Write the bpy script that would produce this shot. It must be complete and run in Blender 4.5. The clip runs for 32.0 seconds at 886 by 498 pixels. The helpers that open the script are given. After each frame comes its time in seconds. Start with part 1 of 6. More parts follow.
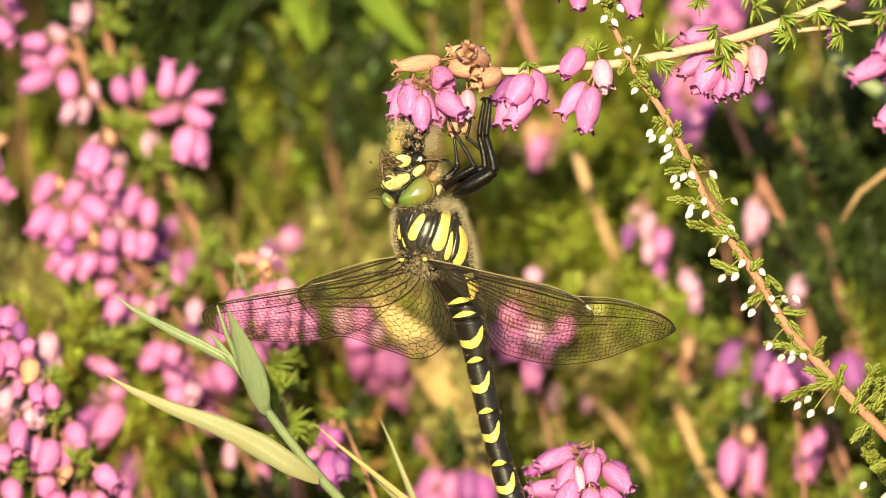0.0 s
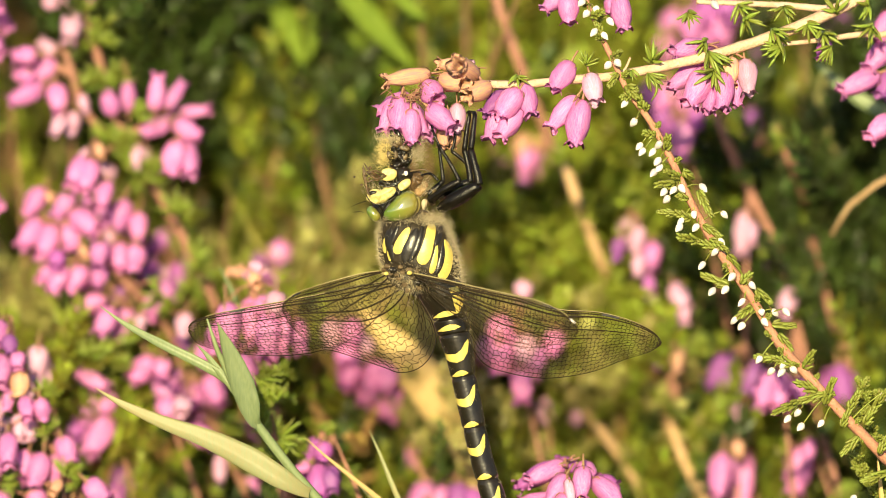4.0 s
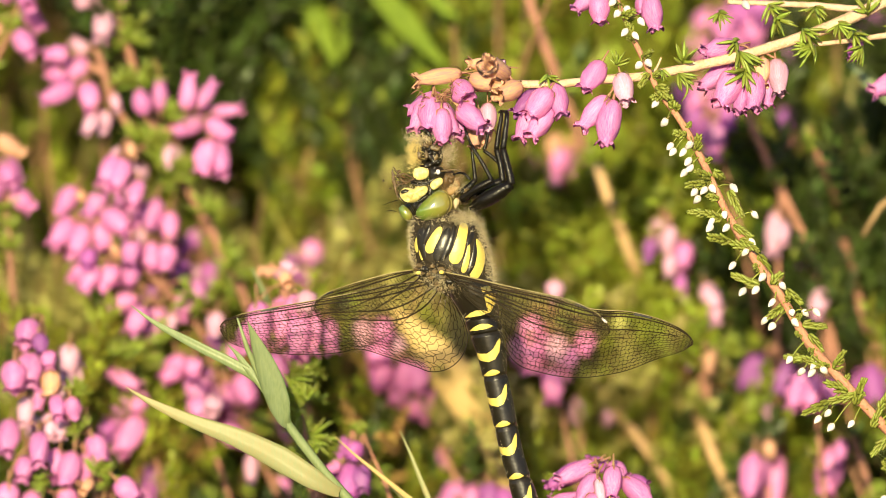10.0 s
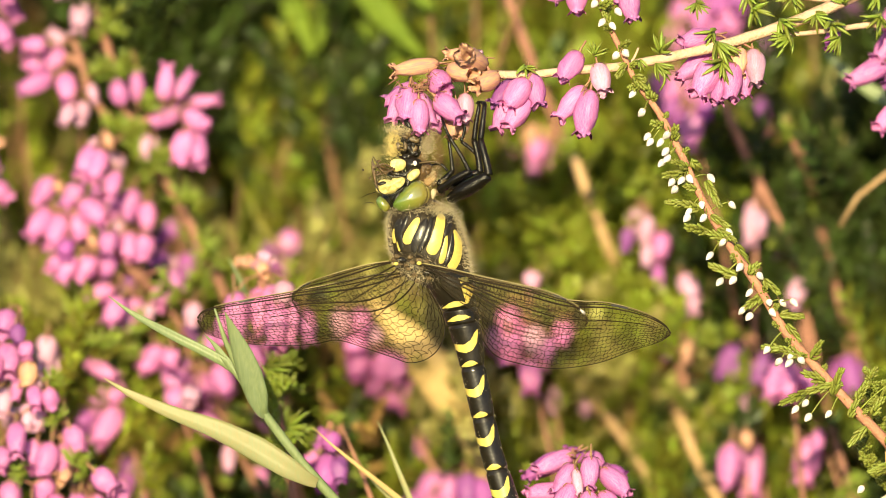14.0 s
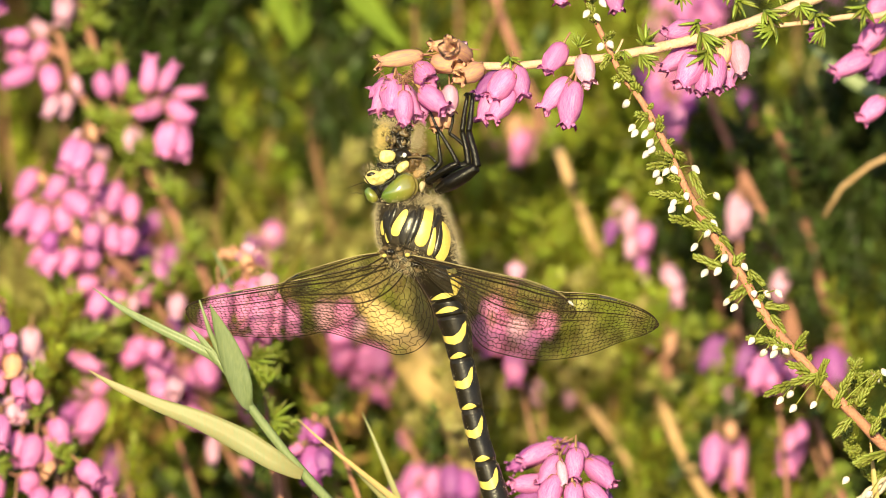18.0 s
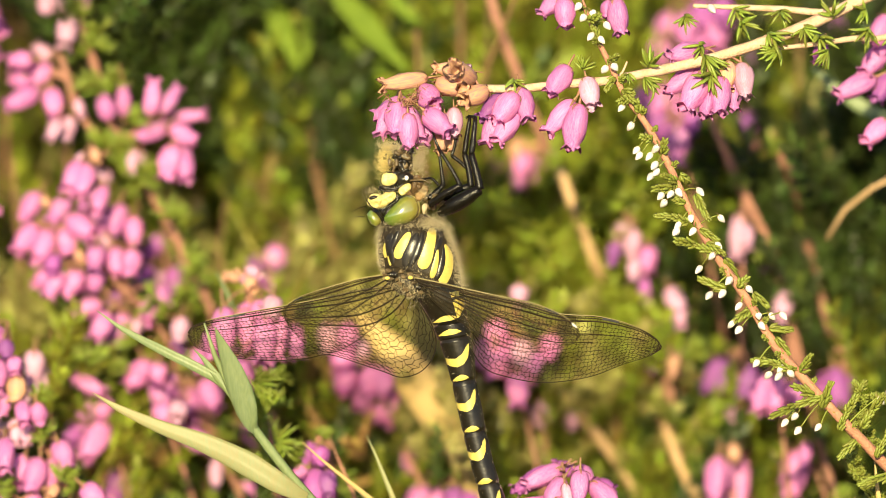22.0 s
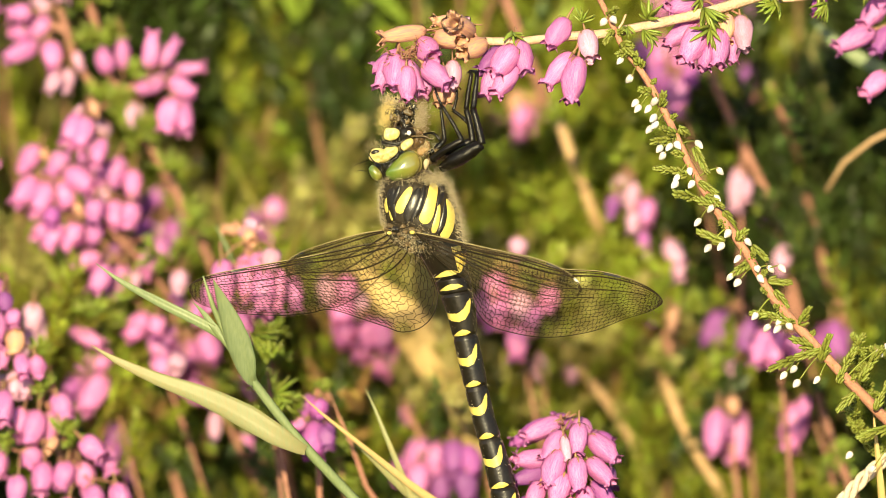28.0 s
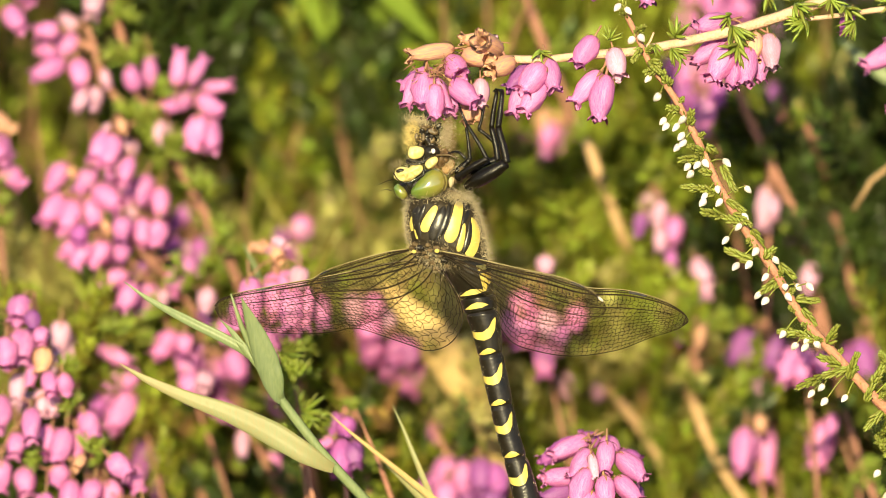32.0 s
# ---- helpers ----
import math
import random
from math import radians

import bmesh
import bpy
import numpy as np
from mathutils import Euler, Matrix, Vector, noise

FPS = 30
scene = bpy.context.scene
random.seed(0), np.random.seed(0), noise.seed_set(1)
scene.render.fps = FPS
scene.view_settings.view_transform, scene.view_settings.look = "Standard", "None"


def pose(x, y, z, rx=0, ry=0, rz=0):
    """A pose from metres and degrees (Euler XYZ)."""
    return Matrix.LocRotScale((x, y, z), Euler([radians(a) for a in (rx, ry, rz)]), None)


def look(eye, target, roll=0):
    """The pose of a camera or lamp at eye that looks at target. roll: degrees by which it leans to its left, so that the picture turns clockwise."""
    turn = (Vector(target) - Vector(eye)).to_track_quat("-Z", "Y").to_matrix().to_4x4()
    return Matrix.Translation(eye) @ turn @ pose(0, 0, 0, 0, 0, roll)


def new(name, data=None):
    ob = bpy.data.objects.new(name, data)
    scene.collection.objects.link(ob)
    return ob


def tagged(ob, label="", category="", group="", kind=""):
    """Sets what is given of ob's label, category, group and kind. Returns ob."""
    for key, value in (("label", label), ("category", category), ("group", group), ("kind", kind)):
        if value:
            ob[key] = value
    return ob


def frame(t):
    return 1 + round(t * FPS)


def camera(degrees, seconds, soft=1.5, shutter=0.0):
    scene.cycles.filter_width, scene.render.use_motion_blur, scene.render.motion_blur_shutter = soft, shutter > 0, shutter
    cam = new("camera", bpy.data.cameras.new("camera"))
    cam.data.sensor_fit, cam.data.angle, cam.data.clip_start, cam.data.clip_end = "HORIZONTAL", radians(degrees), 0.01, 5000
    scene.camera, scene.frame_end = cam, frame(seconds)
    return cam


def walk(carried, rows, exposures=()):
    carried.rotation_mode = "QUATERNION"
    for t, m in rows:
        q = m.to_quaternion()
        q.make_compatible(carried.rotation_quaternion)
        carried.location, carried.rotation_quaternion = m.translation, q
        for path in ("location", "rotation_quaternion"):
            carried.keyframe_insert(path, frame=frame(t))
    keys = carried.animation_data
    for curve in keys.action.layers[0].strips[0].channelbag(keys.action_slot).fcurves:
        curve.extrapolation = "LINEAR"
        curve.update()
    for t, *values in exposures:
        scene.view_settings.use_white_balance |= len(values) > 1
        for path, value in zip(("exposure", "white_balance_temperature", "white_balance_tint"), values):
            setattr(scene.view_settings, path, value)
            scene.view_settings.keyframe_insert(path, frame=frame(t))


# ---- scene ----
U = 0.000115                      # one step of the plan's sheet, in metres
DIST = 1.8                        # from the lens to the sheet in which the dragonfly hangs
TILT = radians(15)                # the camera looks down by this
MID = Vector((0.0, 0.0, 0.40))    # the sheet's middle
VIEW = Matrix(((1, 0, 0), (0, math.cos(TILT), math.sin(TILT)), (0, -math.sin(TILT), math.cos(TILT))))
EYE = MID + VIEW @ Vector((0, -DIST, 0))


def loc(u, v, d=0.0):
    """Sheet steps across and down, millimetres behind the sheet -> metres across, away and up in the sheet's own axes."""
    k = (DIST + d * 0.001) / DIST
    return Vector(((u - 784) * U * k, d * 0.001, (441 - v) * U * k))


def glob(u, v, d=0.0):
    return MID + VIEW @ loc(u, v, d)


# ---- camera: a hand-held long lens ----
cam = camera(5.72, 32.0, soft=0.45)
cam.data.dof.use_dof = True
cam.data.dof.focus_distance = 1.8
cam.data.dof.aperture_fstop = 6.2
DRIFT = ((0, -6), (2.5, -8), (4.5, -7), (6, -1), (8, -2), (11, -1), (13, 0), (14.5, -2), (17, -4), (19, -8), (20, -11), (21, -17),
         (22, -15), (23, -9), (24, -5), (26.5, -10), (27, -14), (29, -14), (32, -16))
SWAY = ((0, 5, -20), (0.5, -3, -13), (1, 0, 1), (1.5, -27, 6), (2, -12, -2), (2.5, 8, 4), (4.5, -21, 3), (5, -33, -8),
        (5.5, -53, -31), (6, -43, -45), (6.5, -52, -65), (7, -52, -60), (7.5, -43, -52), (8, -15, -14), (8.5, -23, -9),
        (9, -11, -8), (9.5, 5, -8), (10, 41, 3), (10.5, 65, 24.5), (11, 54, 17), (11.5, 45, -2), (12, 34, -4), (12.5, 20, -2),
        (13, 0, 0), (13.5, -9, -5), (14, 1, -14), (14.5, 3, -9))
SWAY_LATE = ((16.5, -11, -14), (17, -9, -14), (17.5, -12, -23), (18, -26, -29), (18.5, -30, -32), (19, -35, -29),
             (19.5, -15, -17), (20, 6, 3), (20.5, 19, 6), (21, 21.5, 9), (21.5, 6, 10.5), (22, -18, 11), (22.5, -33.5, -17),
             (23, -29, -42), (23.5, -18, -67.5), (24, -50, -81), (24.5, -8, -91.5), (26.5, 0, -88.5), (27, 25, -83.5),
             (27.5, -3, -81.5), (28, -20, -72.5), (28.5, -17, -58.5), (29, -9, -52.5), (29.5, -15, -46.5), (30, -26, -57.5),
             (30.5, -7, -54.5), (31, 3, -49.5), (31.5, 23, -37.5), (32, 29, -40.5))
PATH = []
for t, fu, fv in SWAY + SWAY_LATE:
    side = float(np.interp(t, [r[0] for r in DRIFT], [r[1] for r in DRIFT])) * 0.001
    PATH.append((t, look(EYE + Vector((side, 0, 0)), glob(784 - fu, 441 - fv))))
walk(cam, PATH)

# ---- light: a clear late afternoon, the low sun behind the camera and a little to the side ----
SUN_UP, SUN_SIDE = radians(27), radians(-6)
sky_world = bpy.data.worlds.new("sky")
scene.world = sky_world
sky_world.use_nodes = True
wn = sky_world.node_tree.nodes
sky_tex = wn.new("ShaderNodeTexSky")
sky_tex.sky_type, sky_tex.sun_disc = "NISHITA", False
sky_tex.sun_elevation, sky_tex.sun_rotation = SUN_UP, math.pi + SUN_SIDE * -1
wn["Background"].inputs["Strength"].default_value = 0.07
sky_world.node_tree.links.new(sky_tex.outputs["Color"], wn["Background"].inputs["Color"])
sun_data = bpy.data.lights.new("sun", "SUN")
sun_data.energy, sun_data.angle, sun_data.color = 4.6, radians(0.53), (1.0, 0.85, 0.46)
sun = new("sun", sun_data)
sun_from = Vector((math.sin(SUN_SIDE) * math.cos(SUN_UP), -math.cos(SUN_SIDE) * math.cos(SUN_UP), math.sin(SUN_UP)))
sun.matrix_world = look(sun_from * 5 + MID, MID)
scene.view_settings.exposure = 1.04


# ---- materials ----
def material(name, colour, second=None, rough=0.5, grain=900.0, patch=120.0, bump=0.15, thin=0.0, spread=0.12, coat=0.0,
             stretch=(1, 1, 1), hue=0.0, metal=0.0, spec=0.5, gloss=0.08):
    """A surface of two colours mixed by coarse and fine noise, varied from piece to piece; thin: the share of light let through."""
    m = bpy.data.materials.new(name)
    m.use_nodes = True
    nt, L = m.node_tree, m.node_tree.links
    N = nt.nodes
    bsdf = N["Principled BSDF"]
    co = N.new("ShaderNodeTexCoord")
    mp = N.new("ShaderNodeMapping")
    mp.inputs["Scale"].default_value = stretch
    L.new(co.outputs["Object"], mp.inputs["Vector"])
    fine, wide = N.new("ShaderNodeTexNoise"), N.new("ShaderNodeTexNoise")
    fine.inputs["Scale"].default_value, wide.inputs["Scale"].default_value = grain, patch
    fine.inputs["Detail"].default_value = 3
    L.new(mp.outputs["Vector"], fine.inputs["Vector"])
    L.new(mp.outputs["Vector"], wide.inputs["Vector"])
    add = N.new("ShaderNodeMath")
    add.operation = "ADD"
    L.new(fine.outputs["Fac"], add.inputs[0])
    L.new(wide.outputs["Fac"], add.inputs[1])
    ramp = N.new("ShaderNodeMapRange")
    ramp.inputs["From Min"].default_value, ramp.inputs["From Max"].default_value = 0.7, 1.3
    L.new(add.outputs[0], ramp.inputs["Value"])
    mix = N.new("ShaderNodeMix")
    mix.data_type = "RGBA"
    mix.inputs["A"].default_value = (*colour, 1)
    mix.inputs["B"].default_value = (*(second or [c * 0.7 for c in colour]), 1)
    L.new(ramp.outputs["Result"], mix.inputs["Factor"])
    hsv = N.new("ShaderNodeHueSaturation")
    info, isle = N.new("ShaderNodeObjectInfo"), N.new("ShaderNodeNewGeometry")
    both = N.new("ShaderNodeMath")
    both.operation = "ADD"
    L.new(info.outputs["Random"], both.inputs[0])
    L.new(isle.outputs["Random Per Island"], both.inputs[1])
    frac = N.new("ShaderNodeMath")
    frac.operation = "FRACT"
    L.new(both.outputs[0], frac.inputs[0])
    for socket, half in (("Value", spread), ("Hue", hue)):
        span = N.new("ShaderNodeMapRange")
        centre = 1.0 if socket == "Value" else 0.5
        span.inputs["To Min"].default_value, span.inputs["To Max"].default_value = centre - half, centre + half
        L.new(frac.outputs[0], span.inputs["Value"])
        L.new(span.outputs["Result"], hsv.inputs[socket])
    L.new(mix.outputs["Result"], hsv.inputs["Color"])
    L.new(hsv.outputs["Color"], bsdf.inputs["Base Color"])
    bsdf.inputs["Roughness"].default_value, bsdf.inputs["Metallic"].default_value = rough, metal
    bsdf.inputs["Coat Weight"].default_value, bsdf.inputs["Coat Roughness"].default_value = coat, gloss
    bsdf.inputs["Specular IOR Level"].default_value = spec
    if bump:
        bp = N.new("ShaderNodeBump")
        bp.inputs["Strength"].default_value, bp.inputs["Distance"].default_value = bump, 0.0004
        L.new(fine.outputs["Fac"], bp.inputs["Height"])
        L.new(bp.outputs["Normal"], bsdf.inputs["Normal"])
    if thin:
        tr, sh = N.new("ShaderNodeBsdfTranslucent"), N.new("ShaderNodeMixShader")
        L.new(hsv.outputs["Color"], tr.inputs["Color"])
        sh.inputs["Fac"].default_value = thin
        L.new(bsdf.outputs["BSDF"], sh.inputs[1])
        L.new(tr.outputs["BSDF"], sh.inputs[2])
        L.new(sh.outputs["Shader"], N["Material Output"].inputs["Surface"])
    return m


PINK = material("petal_pink", (0.79, 0.34, 0.68), (0.61, 0.14, 0.50), 0.45, 2.6, 7, 0.45, 0.36, 0.16, hue=0.012, stretch=(6, 6, 0.6))
PALEGRASS = material("grass_pale", (0.28, 0.31, 0.15), (0.35, 0.29, 0.13), 0.5, 2500, 70, 0.2, 0.3, 0.1, stretch=(1, 1, 0.15))
# dark copy of the undergrowth green: shade put into the colour
SHADE_HEATH = material("undergrowth_shade_green", (0.062, 0.088, 0.015), (0.030, 0.046, 0.009), 0.5, 60, 14, 0, 0.2, 0.6, hue=0.03)
# purple copy of the pink petals: shade put into the colour
SHADE_PURPLE = material("petal_pink_shade_purple", (0.50, 0.17, 0.52), (0.36, 0.09, 0.42), 0.55, 1.5, 6, 0.1, 0.42, 0.2, hue=0.02, stretch=(5, 5, 0.7))
PALE = material("petal_faded", (0.72, 0.42, 0.66), (0.57, 0.29, 0.42), 0.6, 1.5, 6, 0.15, 0.25, 0.15, stretch=(5, 5, 0.7))
DRY = material("petal_dry", (0.70, 0.42, 0.21), (0.54, 0.25, 0.25), 0.65, 2.2, 3.2, 0.6, 0.2, 0.15, stretch=(4, 4, 0.8))
SEPAL = material("sepal", (0.40, 0.13, 0.16), (0.24, 0.17, 0.06), 0.6, 3, 1, 0.1, 0.1, 0.2)
STEM = material("stem_bark", (0.68, 0.46, 0.34), (0.46, 0.28, 0.18), 0.75, 2200, 350, 0.8, 0, 0.1)
LING_STEM = material("ling_bark", (0.54, 0.26, 0.16), (0.36, 0.15, 0.10), 0.75, 2200, 350, 0.8, 0, 0.12)
STEM_RED = material("stem_red_bark", (0.38, 0.18, 0.13), (0.23, 0.10, 0.07), 0.75, 2200, 350, 0.8, 0, 0.12)
STEM_TAN = material("stem_tan_bark", (0.50, 0.33, 0.18), (0.36, 0.22, 0.11), 0.75, 1500, 200, 0.4, 0, 0.15)
LEAF = material("needle_leaf", (0.32, 0.38, 0.06), (0.15, 0.20, 0.025), 0.4, 1500, 150, 0.1, 0.25, 0.3, hue=0.02)
SHOOT = material("ling_shoot", (0.34, 0.36, 0.065), (0.16, 0.19, 0.03), 0.45, 1500, 200, 0.1, 0.3, 0.2, hue=0.015)
BUD = material("white_bud", (0.88, 0.86, 0.83), (0.84, 0.74, 0.74), 0.45, 2, 1, 0.05, 0.3, 0.06)
GRASS = material("grass_green", (0.25, 0.30, 0.14), (0.17, 0.23, 0.11), 0.42, 2500, 60, 0.2, 0.3, 0.1, stretch=(1, 1, 0.15))
STRAW = material("grass_straw", (0.55, 0.42, 0.16), (0.38, 0.36, 0.11), 0.55, 2500, 50, 0.2, 0.3, 0.1, stretch=(1, 1, 0.15))
TANSTRAW = material("grass_orange_straw", (0.62, 0.45, 0.20), (0.54, 0.40, 0.15), 0.6, 2500, 50, 0.2, 0.3, 0.1, stretch=(1, 1, 0.15))
BLEACHED = material("bleached_straw", (0.72, 0.62, 0.48), (0.60, 0.44, 0.34), 0.7, 2500, 200, 0.5, 0.1, 0.12)
BLACK = material("chitin_black", (0.007, 0.006, 0.005), (0.016, 0.012, 0.008), 0.3, 1800, 250, 0.2, 0, 0.1, coat=0.25, spec=0.3)
YELLOW = material("chitin_yellow", (0.57, 0.47, 0.115), (0.49, 0.38, 0.085), 0.4, 1800, 250, 0.1, 0, 0.05)
BROWN = material("chitin_brown", (0.06, 0.038, 0.016), (0.13, 0.085, 0.035), 0.5, 1500, 250, 0.3, 0, 0.2)
PLATE = material("thorax_plate", (0.008, 0.007, 0.006), (0.02, 0.016, 0.012), 0.3, 2600, 300, 0.12, 0, 0.1, spec=0.4)
HAIR = material("tan_hair", (0.64, 0.56, 0.38), (0.42, 0.34, 0.21), 0.6, 900, 200, 0, 0.3, 0.3)
FUZZ = material("yellow_fuzz", (0.80, 0.66, 0.28), (0.62, 0.48, 0.18), 0.7, 900, 200, 0, 0.3, 0.3)
EYE_GREEN = material("eye_green", (0.16, 0.30, 0.035), (0.26, 0.26, 0.035), 0.45, 5000, 160, 0.02, 0, 0.05, coat=1.0, gloss=0.16, spec=0.1)
EYE_GREEN.node_tree.nodes["Principled BSDF"].inputs["Coat IOR"].default_value = 2.4
THORAX = material("chitin_furred", (0.016, 0.012, 0.008), (0.035, 0.026, 0.015), 0.5, 1200, 260, 0.3, 0, 0.05, spec=0.2)
LEGBLACK = material("leg_black", (0.004, 0.0035, 0.003), (0.008, 0.006, 0.005), 0.26, 5200, 900, 0.25, 0, 0.1, spec=0.28)
SCRAP = material("torn_shell", (0.03, 0.018, 0.009), (0.13, 0.075, 0.03), 0.5, 2600, 500, 0.5, 0, 0.2)
# bright copy of the undergrowth green: sunlight put into the colour
LIT_GREEN = material("undergrowth_lit_green", (0.37, 0.40, 0.05), (0.25, 0.31, 0.035), 0.45, 60, 14, 0, 0.45, 0.35, hue=0.02)
PALEDRY = material("pale_dry_leaf", (0.47, 0.42, 0.16), (0.34, 0.32, 0.09), 0.55, 60, 14, 0, 0.35, 0.3, hue=0.02)
TANSKIN = material("tan_skin", (0.30, 0.19, 0.08), (0.18, 0.10, 0.04), 0.6, 1200, 300, 0.4, 0.1, 0.1)
COSTA = material("wing_edge", (0.30, 0.25, 0.12), (0.20, 0.16, 0.06), 0.4, 900, 150, 0, 0, 0.1)
CREAM = material("cream_jaw", (0.70, 0.60, 0.26), (0.54, 0.42, 0.14), 0.45, 2200, 300, 0.2, 0, 0.05)
VEIN = material("wing_vein", (0.014, 0.009, 0.005), (0.028, 0.017, 0.008), 0.6, 900, 150, 0, 0, 0.1, spec=0.15)
UNDER = material("undergrowth_green", (0.34, 0.35, 0.038), (0.18, 0.21, 0.022), 0.5, 60, 14, 0, 0.45, 0.5, hue=0.035)
DRYGRASS = material("undergrowth_straw", (0.42, 0.34, 0.09), (0.28, 0.26, 0.05), 0.6, 60, 14, 0, 0.3, 0.4, hue=0.02)
BROAD = material("broad_leaf", (0.20, 0.28, 0.03), (0.13, 0.20, 0.02), 0.6, 400, 60, 0.1, 0.35, 0.12, spec=0.15)
WOOD = material("old_wood", (0.32, 0.17, 0.09), (0.17, 0.09, 0.05), 0.8, 300, 40, 0, 0, 0.4)
DRYHEATH = material("undergrowth_withered", (0.40, 0.22, 0.08), (0.28, 0.20, 0.06), 0.6, 60, 14, 0, 0.25, 0.45, hue=0.02)
SOIL = material("peat_soil", (0.055, 0.04, 0.02), (0.09, 0.07, 0.025), 0.9, 40, 3, 0.5, 0, 0.1)

WING = bpy.data.materials.new("wing_membrane")
WING.use_nodes = True
_n, _l = WING.node_tree.nodes, WING.node_tree.links
_clear, _film, _mx = _n.new("ShaderNodeBsdfTransparent"), _n["Principled BSDF"], _n.new("ShaderNodeMixShader")
_clear.inputs["Color"].default_value = (0.97, 0.94, 0.89, 1)
_film.inputs["Base Color"].default_value = (0.58, 0.52, 0.34, 1)
_film.inputs["Roughness"].default_value = 0.45
_film.inputs["Specular IOR Level"].default_value = 0.2
_smoke = _n.new("ShaderNodeTexNoise")
_smoke.inputs["Scale"].default_value = 90
_span = _n.new("ShaderNodeMapRange")
_span.inputs["To Min"].default_value, _span.inputs["To Max"].default_value = 0.004, 0.03
_l.new(_smoke.outputs["Fac"], _span.inputs["Value"])
_l.new(_span.outputs["Result"], _mx.inputs["Fac"])
_l.new(_clear.outputs[0], _mx.inputs[1])
_l.new(_film.outputs[0], _mx.inputs[2])
_l.new(_mx.outputs[0], _n["Material Output"].inputs["Surface"])


# the eyes pass from green in front to olive behind
_n, _l = EYE_GREEN.node_tree.nodes, EYE_GREEN.node_tree.links
_co, _sep, _rp = _n.new("ShaderNodeTexCoord"), _n.new("ShaderNodeSeparateXYZ"), _n.new("ShaderNodeMix")
_rp.data_type = "RGBA"
_l.new(_co.outputs["Generated"], _sep.inputs[0])
_l.new(_sep.outputs["X"], _rp.inputs["Factor"])
_rp.inputs["A"].default_value, _rp.inputs["B"].default_value = (0.085, 0.17, 0.025, 1), (0.25, 0.21, 0.04, 1)
_l.new(_rp.outputs["Result"], _n["Principled BSDF"].inputs["Base Color"])


# ---- building tools ----
BASES = {}


def mesh_of(name, verts, faces, mats, index=None, smooth=True):
    me = bpy.data.meshes.new(name)
    me.from_pydata([tuple(v) for v in verts], [], faces)
    for m in (mats if isinstance(mats, (list, tuple)) else [mats]):
        me.materials.append(m)
    if index is not None:
        me.polygons.foreach_set("material_index", index)
    me.polygons.foreach_set("use_smooth", [smooth] * len(me.polygons))
    me.update()
    return me


def thing(name, u, v, d, label, category, group="", kind=""):
    """An Empty at the thing's base, turned with the sheet; its parts are given in sheet axes."""
    ob = new(name)
    ob.empty_display_size = 0.005
    ob.matrix_world = Matrix.Translation(glob(u, v, d)) @ VIEW.to_4x4()
    BASES[ob.name] = loc(u, v, d)
    return tagged(ob, label, category, group, kind)


def part(name, me, parent, label="", at=None, under=None):
    """A mesh under a thing. Meshes in sheet axes are moved to the thing's base; at: a pose in sheet axes for a shared mesh."""
    base = BASES[parent.name]
    ob = new(name, me)
    if at is None:
        me.transform(Matrix.Translation(-base))
        me.update()
        m = Matrix.Identity(4)
    else:
        m = Matrix.Translation(-base) @ at
    if under is not None:
        ob.parent = under
        ob.matrix_basis = under.matrix_basis.inverted() @ m
    else:
        ob.parent = parent
        ob.matrix_basis = m
    return tagged(ob, label)


def smooth_line(points, n):
    """n points on a Catmull-Rom line through points, evenly by length."""
    p = np.array([tuple(q) for q in points], float)
    if len(p) == 2:
        dense = np.linspace(p[0], p[1], 40)
    else:
        q = np.vstack([2 * p[0] - p[1], p, 2 * p[-1] - p[-2]])
        out = []
        for i in range(1, len(q) - 2):
            a, b, c, e = q[i - 1:i + 3]
            for x in np.linspace(0, 1, 16, endpoint=False):
                out.append(0.5 * (2 * b + (c - a) * x + (2 * a - 5 * b + 4 * c - e) * x * x + (3 * b - a - 3 * c + e) * x ** 3))
        dense = np.array(out + [q[-2]])
    s = np.concatenate([[0], np.cumsum(np.linalg.norm(np.diff(dense, axis=0), axis=1))])
    want = np.linspace(0, s[-1], n)
    return np.stack([np.interp(want, s, dense[:, k]) for k in range(dense.shape[1])], 1)


def tube(line, radii, sides=8, wobble=0.0, seed=1):
    """Verts and faces of a tapered round tube along a line of points, with closed ends."""
    rng = np.random.default_rng(seed)
    line = np.asarray(line, float)
    n = len(line)
    radii = np.interp(np.linspace(0, 1, n), np.linspace(0, 1, len(np.atleast_1d(radii))), np.atleast_1d(radii))
    tan = np.gradient(line, axis=0)
    tan /= np.linalg.norm(tan, axis=1)[:, None] + 1e-12
    ref = np.array([0.0, 1.0, 0.0]) if abs(tan[:, 1]).max() < 0.95 else np.array([1.0, 0, 0.13])
    a = np.cross(tan, ref)
    a /= np.linalg.norm(a, axis=1)[:, None] + 1e-12
    b = np.cross(tan, a)
    ang = np.linspace(0, 2 * np.pi, sides, endpoint=False)
    r = radii[:, None] * (1 + wobble * rng.normal(size=(n, sides)))
    v = line[:, None, :] + r[..., None] * (np.cos(ang)[None, :, None] * a[:, None, :] + np.sin(ang)[None, :, None] * b[:, None, :])
    verts = [tuple(x) for x in v.reshape(-1, 3)]
    faces = []
    for i in range(n - 1):
        for j in range(sides):
            k = (j + 1) % sides
            faces.append((i * sides + j, i * sides + k, (i + 1) * sides + k, (i + 1) * sides + j))
    faces.append(tuple(range(sides))[::-1])
    faces.append(tuple((n - 1) * sides + j for j in range(sides)))
    return verts, faces


def joined(pieces):
    verts, faces = [], []
    for v, f in pieces:
        o = len(verts)
        verts += [tuple(x) for x in v]
        faces += [tuple(i + o for i in q) for q in f]
    return verts, faces


